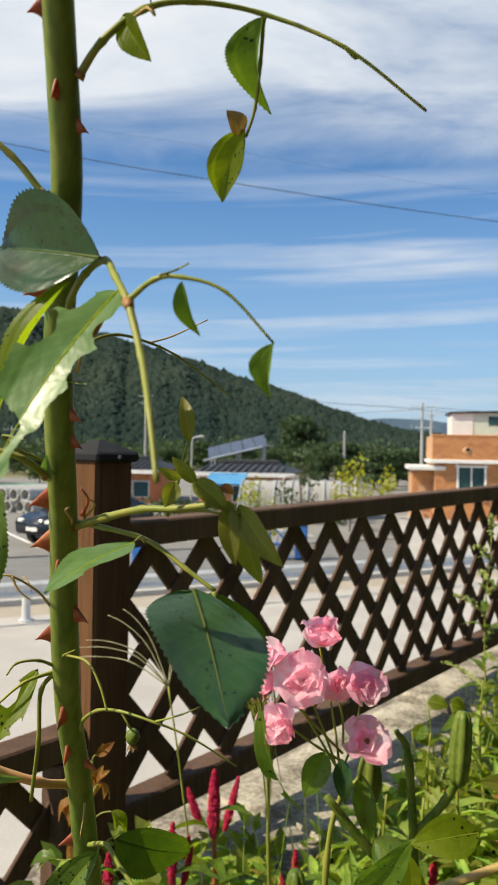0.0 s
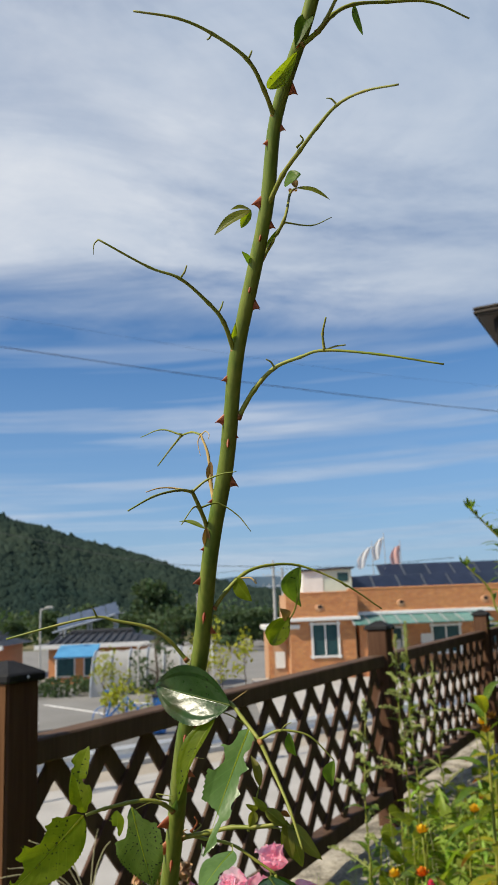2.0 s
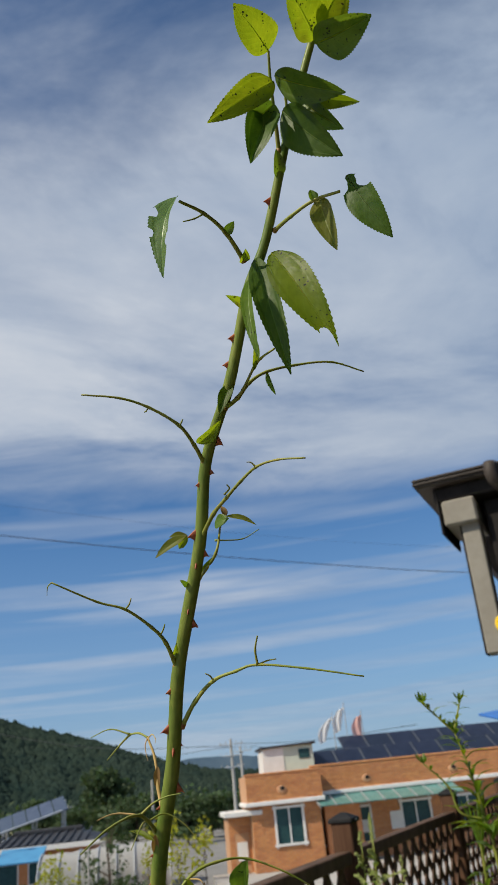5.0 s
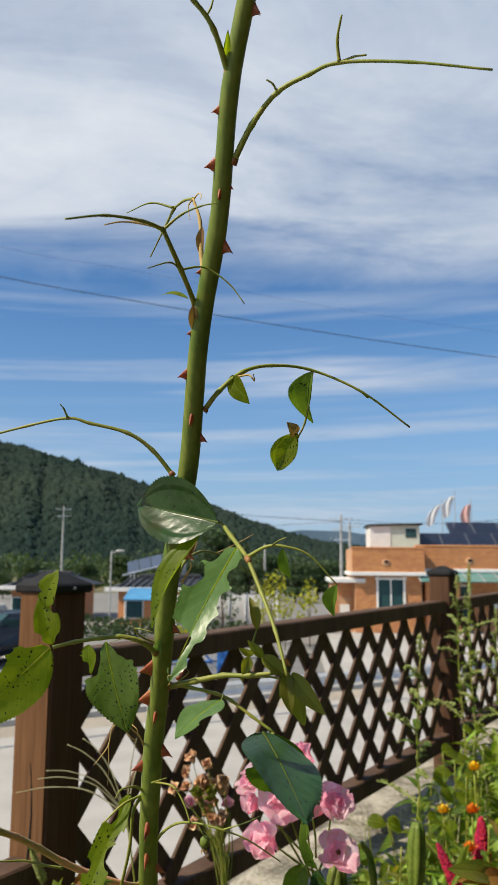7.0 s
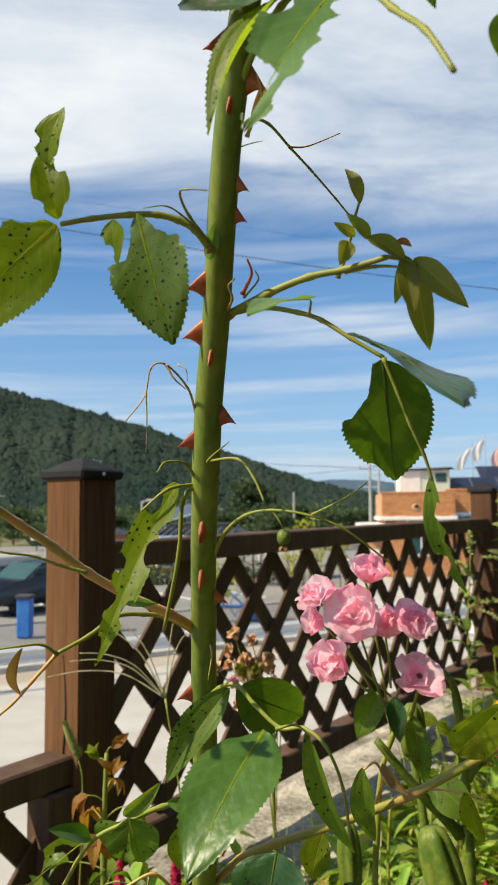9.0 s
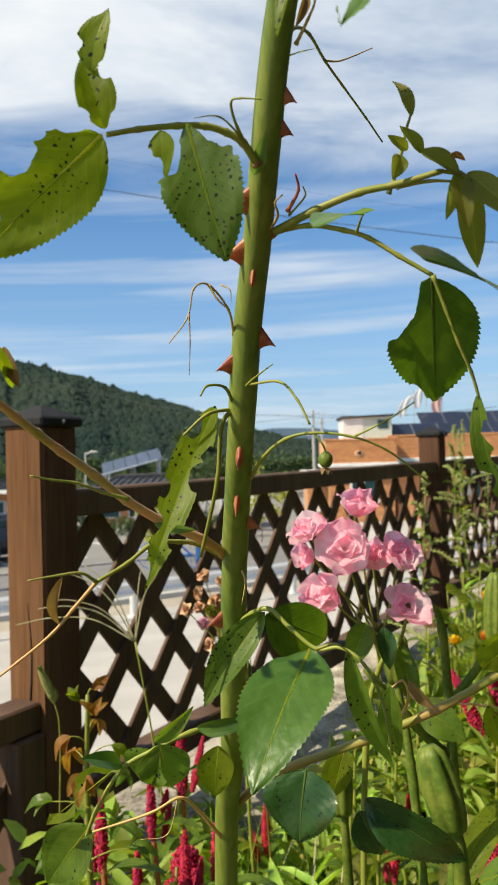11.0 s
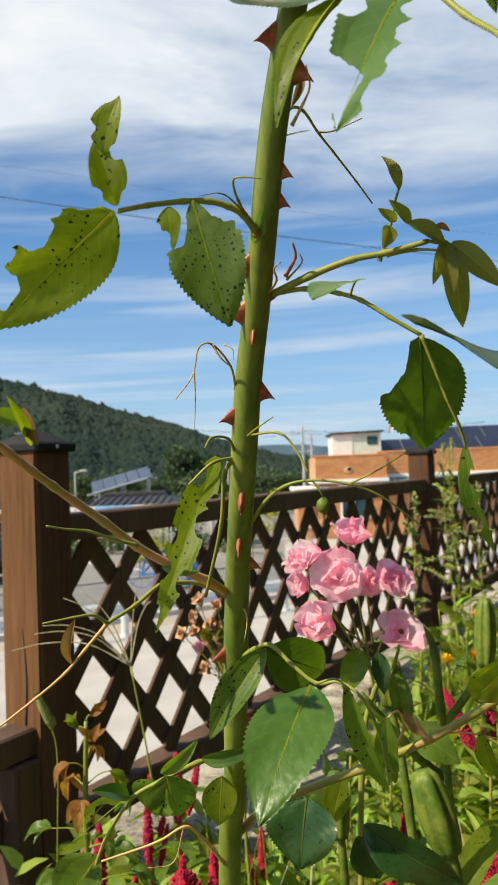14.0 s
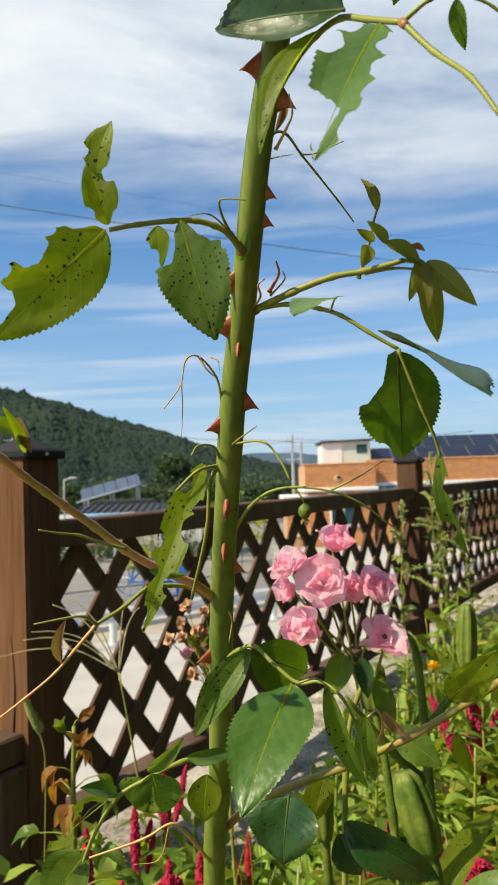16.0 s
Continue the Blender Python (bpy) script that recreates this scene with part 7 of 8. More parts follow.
# ---- pink roses behind the cane ----
def bloom(parent, at, r, face, seed, heart=False, cup=0.0):
    """A loose double rose: whorls of broad petals, from flat open (cup 0) to goblet-shaped (cup 1)."""
    g = random.Random(seed)
    head = part("bloom", bmesh.new(), petal_pink, parent)
    face = Vector(face).normalized()
    side = face.cross(Vector((0.2, 0.1, 1))).normalized()
    other = face.cross(side)
    whorls = ((5, 1.30, 1.50, 1.0), (4, 0.95, 0.95, 0.80), (4, 0.62, 0.52, 0.60)) if not heart else ((5, 1.20, 1.42, 1.0), (3, 0.9, 0.75, 0.62))
    for ring, (count, t0, t1, size) in enumerate(whorls):
        t0, t1 = t0 - 0.15 * cup, t1 * (1 - 0.72 * cup) - 0.1 * cup
        for k in range(count):
            a = 2 * math.pi * (k + 0.5 * ring) / count + g.uniform(-0.25, 0.25)
            rad = side * math.cos(a) + other * math.sin(a)
            tan = face.cross(rad)
            ln, wd = r * size * (1 + 0.35 * cup) * g.uniform(0.86, 1.16), r * size * g.uniform(1.15, 1.75)
            notch, wave, open_ = g.uniform(0.0, 0.14), g.uniform(0, 6.28), g.uniform(-0.65, 0.5)
            b = bmesh.new()
            uv_ = b.loops.layers.uv.verify()
            grid, p = [], Vector(at) - face * r * 0.12
            for i in range(11):
                u = i / 10
                th = t0 + (t1 + open_ - t0) * u
                way, nrm = face * math.cos(th) + rad * math.sin(th), face * math.sin(th) - rad * math.cos(th)
                if i:
                    p = p + way * ln * 0.1
                w = (0.30 + 0.70 * math.sin(min(1.0, u / 0.7) * math.pi / 2)) * math.sqrt(1 - 0.86 * max(0.0, (u - 0.7) / 0.3) ** 2)
                row = []
                for j in range(-6, 7):
                    v = j / 6
                    z = 0.12 * wd * v * v * (0.5 + 0.5 * cup + 0.3 * ring) * math.sin(u * 2.4) + 0.15 * ln * u * u * math.sin(v * 2.6 + wave) + 0.022 * ln * u * u * math.sin(v * 11 + wave)
                    back = way * ln * u * u * (0.12 * v * v + notch * math.exp(-(v / 0.22) ** 2))
                    row.append(b.verts.new(p + tan * (v * w * wd * 0.5) + nrm * z - back))
                grid.append(row)
            for i in range(10):
                for j in range(12):
                    fc_ = b.faces.new((grid[i][j], grid[i + 1][j], grid[i + 1][j + 1], grid[i][j + 1]))
                    for lp, (u_, v_) in zip(fc_.loops, ((i, j), (i + 1, j), (i + 1, j + 1), (i, j + 1))):
                        lp[uv_].uv = (u_ / 10, v_ / 12)
            part("petal", b, petal_deep if g.random() < (0.25 + 0.4 * cup) * (1.2 if ring == 0 else 0.6) else petal_pink, head, smooth=True)
    if heart:
        b = bmesh.new()
        for k in range(16):
            a = 2.4 * k
            p = Vector(at) + face * r * 0.28 + (side * math.cos(a) + other * math.sin(a)) * r * 0.03 * math.sqrt(k)
            blob(b, p, (r * 0.035,) * 3)
        part("stamens", b, leaf_brown, head, "dark withered stamens")
    return head


pink = thing("pink_rose", "cluster of pale pink double roses on green stems", "rose")
BLOOMS = (((0.1988, 0.852, 1.3800), 0.0165, (0.25, -0.45, 0.85), 0.85), ((0.1885, 0.834, 1.3560), 0.0200, (-0.05, -0.92, 0.35), 0.25), ((0.1636, 0.842, 1.3676), 0.0140, (-0.5, -0.6, 0.6), 0.75),
          ((0.2306, 0.856, 1.3445), 0.0175, (0.45, -0.65, 0.6), 0.65), ((0.1750, 0.838, 1.3225), 0.0165, (-0.45, -0.8, 0.1), 0.8), ((0.1655, 0.850, 1.3490), 0.0115, (-0.8, -0.5, 0.1), 0.9), ((0.2114, 0.856, 1.3480), 0.0120, (0.35, -0.8, 0.3), 0.7))
for k, (at, r, fc, cup_) in enumerate(BLOOMS):
    bloom(pink, at, r, fc, 20 + k, False, cup_)
    foot = (0.2165, 0.872, 1.262 + 0.006 * k)
    shoot(pink, [Vector(at) - Vector(fc).normalized() * r * 0.1, Vector(at).lerp(Vector(foot), 0.5) + Vector((0.002, 0.010, -0.006)), foot], 0.0008, 0.0010, shoot_green, "stalk")
bloom(pink, (0.2338, 0.8469, 1.3090), 0.0185, (0.1, -0.70, 0.70), 31, True, 0.35)
shoot(pink, [(0.2345, 0.8485, 1.305), (0.228, 0.860, 1.278), (0.2165, 0.872, 1.262), (0.205, 0.88, 1.20), (0.20, 0.89, 1.0), (0.20, 0.9, 0.5)], 0.0010, 0.003, shoot_green, "stalk")
for b_, t_, w_, m_ in (((0.2165, 0.845, 1.298), (0.2195, 0.838, 1.268), 0.014, leaf_shade), ((0.230, 0.86, 1.282), (0.238, 0.85, 1.236), 0.017, leaf_mid), ((0.205, 0.85, 1.30), (0.19, 0.84, 1.27), 0.02, leaf_mid), ((0.24, 0.85, 1.24), (0.27, 0.83, 1.22), 0.025, leaf_mid)):
    leaf(pink, b_, t_, w_, (0, -1, 0.3), m_)

dried = thing("withered_flowers", "withered orange-brown flower heads on thin stalks by the fence", "dried flowers")
g = random.Random(4)
for k in range(26):
    at = Vector((0.061 + g.gauss(0, 0.022), 1.41 + g.uniform(-0.03, 0.03), 1.213 + g.gauss(0, 0.026)))
    bm = bmesh.new()
    for q in range(22):
        a, l = q * 2.4, g.uniform(0.2, 1.5)
        way = Vector((math.cos(a) * math.sin(l), math.sin(a) * math.sin(l), math.cos(l) * (1 if q % 2 else -1)))
        leaf_geo(bm, at, at + way * 0.0115 * g.uniform(0.5, 1.1), 0.0100, (g.uniform(-1, 1), -1, g.uniform(-1, 1)), 30, g.uniform(-0.5, 0.5), 0, (), 5, 2)
    part("flower_head", bm, leaf_olive if k % 6 == 5 else (petal_deep if k % 7 == 3 else petal_dry), dried)
    joint = Vector((0.10, 1.42, 1.04 + 0.07 * math.sin(k * 2.1)))
    shoot(dried, [at, at.lerp(joint, 0.5) + Vector((0.008, 0, 0.004)), joint], 0.0006, 0.0009, shoot_green, "stalk")
shoot(dried, [(0.10, 1.42, 1.12), (0.10, 1.42, 0.96), (0.11, 1.43, 0.7), (0.11, 1.44, 0.5)], 0.0014, 0.004, shoot_green, "stalk")


# ---- garden plants ----
def pod(parent, at, way, length, r, seed=0):
    bm = bmesh.new()
    way = Vector(way).normalized()
    rot = basis(way, (0.1, -1, 0.2))
    rings = []
    for i in range(13):
        t = i / 12
        rr = r * (math.sin(math.pi * (0.10 + 0.76 * t)) ** 0.45) * (1.06 - 0.16 * t) * (0.72 if t > 0.99 else 1.0)
        ring = []
        for k in range(36):
            a = 2 * math.pi * k / 36
            rib = 1 - 0.20 * (0.5 + 0.5 * math.cos(3 * a)) ** 16 - 0.15 * (0.5 + 0.5 * math.cos(3 * a + 3.14)) ** 18 + 0.03 * math.cos(6 * a + 3.14) + 0.015 * math.sin(9 * t + 2 * a + seed)
            ring.append(bm.verts.new(Vector(at) + rot @ Vector((t * length, rr * rib * math.cos(a), rr * rib * math.sin(a)))))
        rings.append(ring)
    for r0, r1 in zip(rings, rings[1:]):
        for k in range(36):
            bm.faces.new((r0[k], r0[(k + 1) % 36], r1[(k + 1) % 36], r1[k]))
    bm.faces.new(rings[0][::-1])
    bm.faces.new(rings[-1])
    return part("seed_pod", bm, pod_green, parent, smooth=True)


lily = thing("lily_stalks", "green lily stalks with ribbed unripe seed pods", "lily")
shoot(lily, [(0.262, 0.90, 0.5), (0.268, 0.89, 1.0), (0.272, 0.885, 1.17), (0.266, 0.88, 1.285), (0.256, 0.878, 1.31)], 0.0068, 0.0022, pod_green, "stalk")
shoot(lily, [(0.272, 0.885, 1.23), (0.292, 0.872, 1.262), (0.300, 0.86, 1.284)], 0.0035, 0.003, pod_green, "stalk")
shoot(lily, [(0.266, 0.886, 1.19), (0.235, 0.87, 1.225), (0.205, 0.865, 1.262)], 0.0045, 0.003, pod_green, "stalk")
pod(lily, (0.300, 0.860, 1.280), (0.06, 0.05, 1), 0.052, 0.0082, 1)
pod(lily, (0.2405, 0.745, 1.194), (-0.27, 0.1, 1), 0.052, 0.0120, 2)
pod(lily, (0.185, 0.868, 1.153), (-0.05, 0.02, 1), 0.050, 0.0092, 3)
pod(lily, (0.327, 0.787, 1.195), (0.05, 0.02, 1), 0.050, 0.0115, 4)
shoot(lily, [(0.185, 0.868, 1.158), (0.188, 0.872, 1.10), (0.21, 0.89, 0.5)], 0.0026, 0.0040, pod_green, "stalk")
shoot(lily, [(0.2405, 0.745, 1.199), (0.246, 0.75, 1.15), (0.262, 0.80, 0.9), (0.27, 0.84, 0.5)], 0.004, 0.006, pod_green, "stalk")
shoot(lily, [(0.327, 0.787, 1.20), (0.318, 0.80, 1.12), (0.30, 0.84, 0.8), (0.30, 0.86, 0.5)], 0.0042, 0.005, pod_green, "stalk")
pod(lily, (0.236, 0.920, 1.236), (0.05, 0, 1), 0.040, 0.0105, 5)
shoot(lily, [(0.236, 0.920, 1.240), (0.246, 0.915, 1.16), (0.262, 0.90, 0.9)], 0.003, 0.004, pod_green, "stalk")
for k, (b_, t_, w_) in enumerate((((0.285, 0.87, 1.10), (0.36, 0.82, 1.14), 0.03), ((0.285, 0.87, 1.05), (0.22, 0.80, 1.06), 0.028), ((0.27, 0.885, 1.08), (0.33, 0.92, 1.16), 0.026), ((0.30, 0.84, 1.02), (0.40, 0.80, 1.08), 0.032), ((0.30, 0.85, 0.98), (0.24, 0.79, 1.02), 0.03))):
    leaf(lily, b_, t_, w_, (-0.3, -0.6, 0.8), (leaf_mid, leaf_shade, leaf_lit)[k % 3], 15, 0.25, serrate=0)


BEAD = [(1, 0, 0), (-1, 0, 0), (0, 1, 0), (0, -1, 0), (0, 0, 1.5), (0, 0, -1)]
BEAD_F = [(0, 2, 4), (2, 1, 4), (1, 3, 4), (3, 0, 4), (2, 0, 5), (1, 2, 5), (3, 1, 5), (0, 3, 5)]


def plume(parent, base, way, length, r, seed, crest=False):
    """A flower spike: a tapered core set close with small florets."""
    g = random.Random(seed)
    vs, fs = [], []
    rot = basis(way, (0.2, -1, 0.1))
    count = int(length * 100 * r * 100 * 80) + 30
    for q in range(count):
        t, a = g.random(), g.uniform(0, 6.28)
        rr = r * (min(1.0, 0.45 + 2.2 * t) * math.sqrt(max(0.02, 1 - t ** 2.4))) * g.uniform(0.72, 1.1)
        if crest:
            rr *= 1.0 + 0.9 * t
        c = Vector(base) + rot @ Vector((t * length, math.cos(a) * rr, math.sin(a) * rr * (0.5 if crest else 1.0)))
        s_ = r * g.uniform(0.11, 0.22)
        m = (rot @ Euler((a, g.uniform(-0.9, 0.1), g.uniform(-0.5, 0.5))).to_matrix())
        k = len(vs)
        vs += [tuple(c + m @ (Vector(p) * s_)) for p in BEAD]
        fs += [tuple(k + i for i in f_) for f_ in BEAD_F]
    core = bmesh.new()
    tube(core, [Vector(base) + rot @ Vector((length * t, 0, 0)) for t in (0, 0.3, 0.7, 0.97)], [r * 0.5, r * 0.85, r * 0.7, r * 0.2], 8)
    k = len(vs)
    core.verts.index_update()
    vs += [tuple(v.co) for v in core.verts]
    fs += [tuple(k + v.index for v in f_.verts) for f_ in core.faces]
    core.free()
    return raw("flower_spike", vs, fs, red_plume, parent)


def celosia(at, height, spikes, seed, crest=False, big=1.0):
    c = thing("celosia", "crimson cockscomb flower with lance-shaped green leaves", "flower", "celosias")
    g = random.Random(seed)
    at = Vector(at)
    top = at + Vector((g.uniform(-0.02, 0.02), g.uniform(-0.02, 0.02), height))
    shoot(c, [at, at.lerp(top, 0.5) + Vector((0.01, 0, 0)), top - Vector((0, 0, 0.05))], 0.005, 0.0035, thorn_red, "stalk")
    for k in range(spikes):
        a = g.uniform(0, 6.28)
        rad = 0.0 if k == 0 else g.uniform(0.008, 0.020) * big
        ln = (g.uniform(0.075, 0.10) if k == 0 else g.uniform(0.030, 0.065)) * (0.55 if crest else 1) * big
        base = top + Vector((math.cos(a) * rad, math.sin(a) * rad, -ln if k == 0 else -ln - g.uniform(0.015, 0.05)))
        lean = Vector((math.cos(a) * rad * 16, math.sin(a) * rad * 16, 1)).normalized()
        plume(c, base, lean, ln, (0.0075 if k == 0 else 0.0052) * (1.7 if crest else 1) * big, seed * 10 + k, crest)
    for k in range(14):
        a, h = 2.4 * k, height * (0.15 + 0.75 * k / 14)
        p = at.lerp(top, h / height)
        ln = 0.10 * (1.15 - 0.5 * h / height)
        leaf(c, p, p + Vector((math.cos(a) * ln, math.sin(a) * ln, ln * 0.35)), ln * 0.3, (0, 0, 1), leaf_mid if k % 3 else leaf_lit, 18, 0.25, serrate=0)
    return c


for k, (x, y, top, sp, crest) in enumerate(((0.578, 1.82, 1.06, 4, False), (0.640, 1.66, 1.07, 3, False), (-0.03, 1.62, 0.98, 3, False), (-0.032, 1.403, 0.986, 3, False), (-0.03, 1.24, 0.955, 3, False), (0.03, 1.26, 0.955, 3, True), (0.084, 1.214, 1.0, 2, False), (0.37, 1.04, 1.05, 4, True), (-0.10, 1.28, 0.89, 3, False), (0.33, 1.50, 0.93, 3, False), (0.80, 1.95, 1.08, 4, False), (0.74, 1.72, 1.0, 3, False), (0.14, 1.62, 0.85, 2, False), (0.37, 1.30, 0.98, 3, False), (0.28, 1.36, 0.93, 2, False), (-0.105, 1.06, 0.985, 3, False), (-0.055, 1.16, 1.045, 3, False), (0.02, 1.20, 1.00, 3, False))):
    celosia((x, y, SOIL - 0.03), top - SOIL + 0.03, sp, 60 + k, crest, 2.3 if k < 2 else (1.4 if k in (2, 10) else 1.0))


def marigold(at, height, material, seed, r=0.019):
    c = thing("marigold", "small orange and yellow marigold flower on a leafy stalk", "flower", "marigolds")
    g = random.Random(seed)
    at = Vector(at)
    top = at + Vector((0, 0, height))
    at = at + Vector((g.uniform(-0.04, 0.04), g.uniform(-0.04, 0.04), 0))
    shoot(c, [at, at.lerp(top, 0.6) + Vector((0.015, 0.01, 0)), top], 0.003, 0.002, shoot_green, "stalk")
    bm = bmesh.new()
    for q in range(34):
        a, l = 2.4 * q, 0.25 + 1.2 * (q / 34)
        way = Vector((math.cos(a) * math.sin(l), math.sin(a) * math.sin(l) - 0.3, math.cos(l))).normalized()
        leaf_geo(bm, top, top + way * r, r * 0.45, (0, 0, 1), 10, -0.2, 0, (), 4, 1)
    part("flower_head", bm, material, c)
    for k in range(9):
        a, p = 2.4 * k, at.lerp(top, 0.2 + 0.08 * k)
        leaf(c, p, p + Vector((math.cos(a), math.sin(a), 0.4)) * 0.05, 0.016, (0, 0, 1), leaf_mid, 15, 0.2)
    return c


for k, (x, y, z, m_) in enumerate(((0.576, 1.900, 1.131, yellow_petal), (0.561, 1.860, 1.059, orange_petal), (0.520, 1.950, 1.032, yellow_petal), (0.541, 1.800, 1.006, orange_petal), (0.70, 1.66, 1.0, orange_petal), (0.75, 2.1, 1.12, yellow_petal), (0.95, 2.4, 1.15, orange_petal))):
    marigold((x, y, SOIL), z - SOIL, m_, 90 + k)


def weed(at, height, lean, seed, leaf_len=0.062, seedy=True, material=leaf_mid, label="tall green weed with pale flowering seed spikes", name="tall_weed", leaves=26):
    c = thing(name, label, "weed", "tall weeds" if seedy else "")
    g = random.Random(seed)
    at = Vector(at)
    top = at + Vector((lean[0], lean[1], height))
    line = [at, at.lerp(top, 0.4) + Vector((0.02, -0.01, 0)), at.lerp(top, 0.75), top]
    shoot(c, line, 0.0032 if seedy else 0.005, 0.0012 if seedy else 0.0018, shoot_green, "stalk")
    curve = spline(line, 8)
    for k in range(leaves):
        t = 0.15 + 0.8 * k / leaves
        p = curve[int(t * (len(curve) - 1))]
        a = 2.4 * k + g.uniform(-0.3, 0.3)
        ln = leaf_len * (1.25 - 0.8 * t) * g.uniform(0.8, 1.2)
        leaf(c, p, p + Vector((math.cos(a), math.sin(a), g.uniform(0.1, 0.8))) * ln, ln * (0.20 if name == "tall_flower_stem" else 0.38), (0, 0, 1), material if g.random() < 0.7 else leaf_lit, 18, 0.25)
    if name == "tall_flower_stem":
        for k in range(8):
            a, ln = 2.4 * k, leaf_len * g.uniform(0.45, 0.7)
            leaf(c, top - Vector((0, 0, 0.006 * k)), top + Vector((math.cos(a) * 0.6, math.sin(a) * 0.6, 0.9)) * ln, ln * 0.16, (math.cos(a), math.sin(a), -0.4), material, 15, 0.1, serrate=0)
    if seedy:
        for k in range(9):
            t = 0.45 + 0.55 * k / 8
            p = curve[min(int(t * (len(curve) - 1)), len(curve) - 1)]
            a = 2.4 * k
            way = Vector((math.cos(a) * 0.9, math.sin(a) * 0.9, g.uniform(0.5, 1.1))).normalized() if k < 8 else Vector((0, 0, 1))
            ln = g.uniform(0.06, 0.14)
            bm = bmesh.new()
            tube(bm, [p + way * ln * u_ - Vector((0, 0, 0.035 * u_ * u_)) for u_ in (0, 0.3, 0.6, 1.0)], [0.0022, 0.0026, 0.002, 0.001], 6)
            for q in range(64):
                u = g.random()
                o = Vector((g.gauss(0, 1), g.gauss(0, 1), g.gauss(0, 1))) * 0.0040 * (1.15 - 0.7 * u)
                blob(bm, p + way * ln * u + o - Vector((0, 0, 0.035 * u * u)), (0.0021, 0.0021, 0.0042), Euler((g.random() * 3, g.random() * 3, 0)).to_matrix(), 1)
            part("seed_spike", bm, seed_green, c)
    return c


for k, (x, y, z, lx, ly) in enumerate(((0.735, 2.80, 1.47, 0.02, 0.03), (0.86, 3.2, 1.45, 0.03, 0), (0.92, 3.5, 1.42, 0.02, 0), (1.0, 3.4, 1.3, 0.02, 0.0), (0.510, 2.150, 1.329, 0.05, 0.02))):
    weed((x - lx, y - ly, SOIL), z - SOIL, (lx, ly), 120 + k)
for k, (x, y, z, lx, ly) in enumerate(((0.80, 1.85, 1.55, 0.02, -0.02), (0.92, 2.2, 1.5, 0.02, -0.02), (1.05, 2.3, 1.45, 0.02, -0.02))):
    weed((x - lx, y - ly, SOIL), z - SOIL, (lx, ly), 150 + k, 0.085, False, leaf_mid, "tall leafy green stem with narrow pointed leaves", "tall_flower_stem", 40)


def branched_plant(foot_, main, arms):
    """A tall stem that forks into thin curved arms, with short narrow leaves and a small tuft at each end."""
    c = thing("branched_flower_stem", "tall leafy green flower stem forking into thin curved branches", "plant")
    g = random.Random(58)
    for n_, line in enumerate([[foot_] + list(main)] + [list(q) for q in arms]):
        shoot(c, line, 0.0042 if n_ == 0 else 0.0024, 0.0016, shoot_green, "stalk" if n_ == 0 else "branch")
        curve = spline([Vector(q) for q in line], 10)
        for k in range(46 if n_ == 0 else 9):
            p_ = curve[min(int((0.30 + 0.70 * k / 45 if n_ == 0 else 0.2 + 0.1 * k) * (len(curve) - 1)), len(curve) - 1)]
            a, ln = 2.4 * k + g.uniform(-0.4, 0.4), (0.075 if n_ == 0 else 0.038) * g.uniform(0.6, 1.2) * (1.15 - 0.011 * k if n_ == 0 else 1.0)
            leaf(c, p_, p_ + Vector((math.cos(a), math.sin(a), g.uniform(0.2, 0.9))).normalized() * ln, ln * 0.20, (0, 0, 1), leaf_mid if g.random() < 0.7 else leaf_lit, 18, 0.25, serrate=0)
        for k in range(6):
            a, ln = 1.05 * k, g.uniform(0.016, 0.030)
            leaf(c, curve[-1], curve[-1] + Vector((math.cos(a) * 0.7, math.sin(a) * 0.7, 0.8)).normalized() * ln, ln * 0.28, (math.cos(a), math.sin(a), -0.4), leaf_mid, 15, 0.1, serrate=0)
    return c


branched_plant((0.800, 1.700, SOIL - 0.02), ((0.771, 1.680, 1.435), (0.762, 1.680, 1.554), (0.749, 1.680, 1.655), (0.730, 1.680, 1.737)),
               (((0.730, 1.680, 1.735), (0.717, 1.680, 1.749), (0.696, 1.680, 1.772), (0.674, 1.680, 1.795)), ((0.730, 1.680, 1.735), (0.741, 1.680, 1.762), (0.754, 1.680, 1.794)), ((0.756, 1.680, 1.571), (0.713, 1.680, 1.588), (0.698, 1.680, 1.636), (0.656, 1.680, 1.682)), ((0.762, 1.680, 1.554), (0.792, 1.680, 1.572), (0.823, 1.680, 1.600))))
for k, (x, y, z) in enumerate(((0.84, 2.25, 1.28), (0.92, 2.10, 1.25))):
    weed((x, y, SOIL), z - SOIL, (0.02, 0.0), 170 + k, 0.125, False, leaf_yellow, "leafy stem with yellowing narrow leaves", "yellowing_plant", 18)


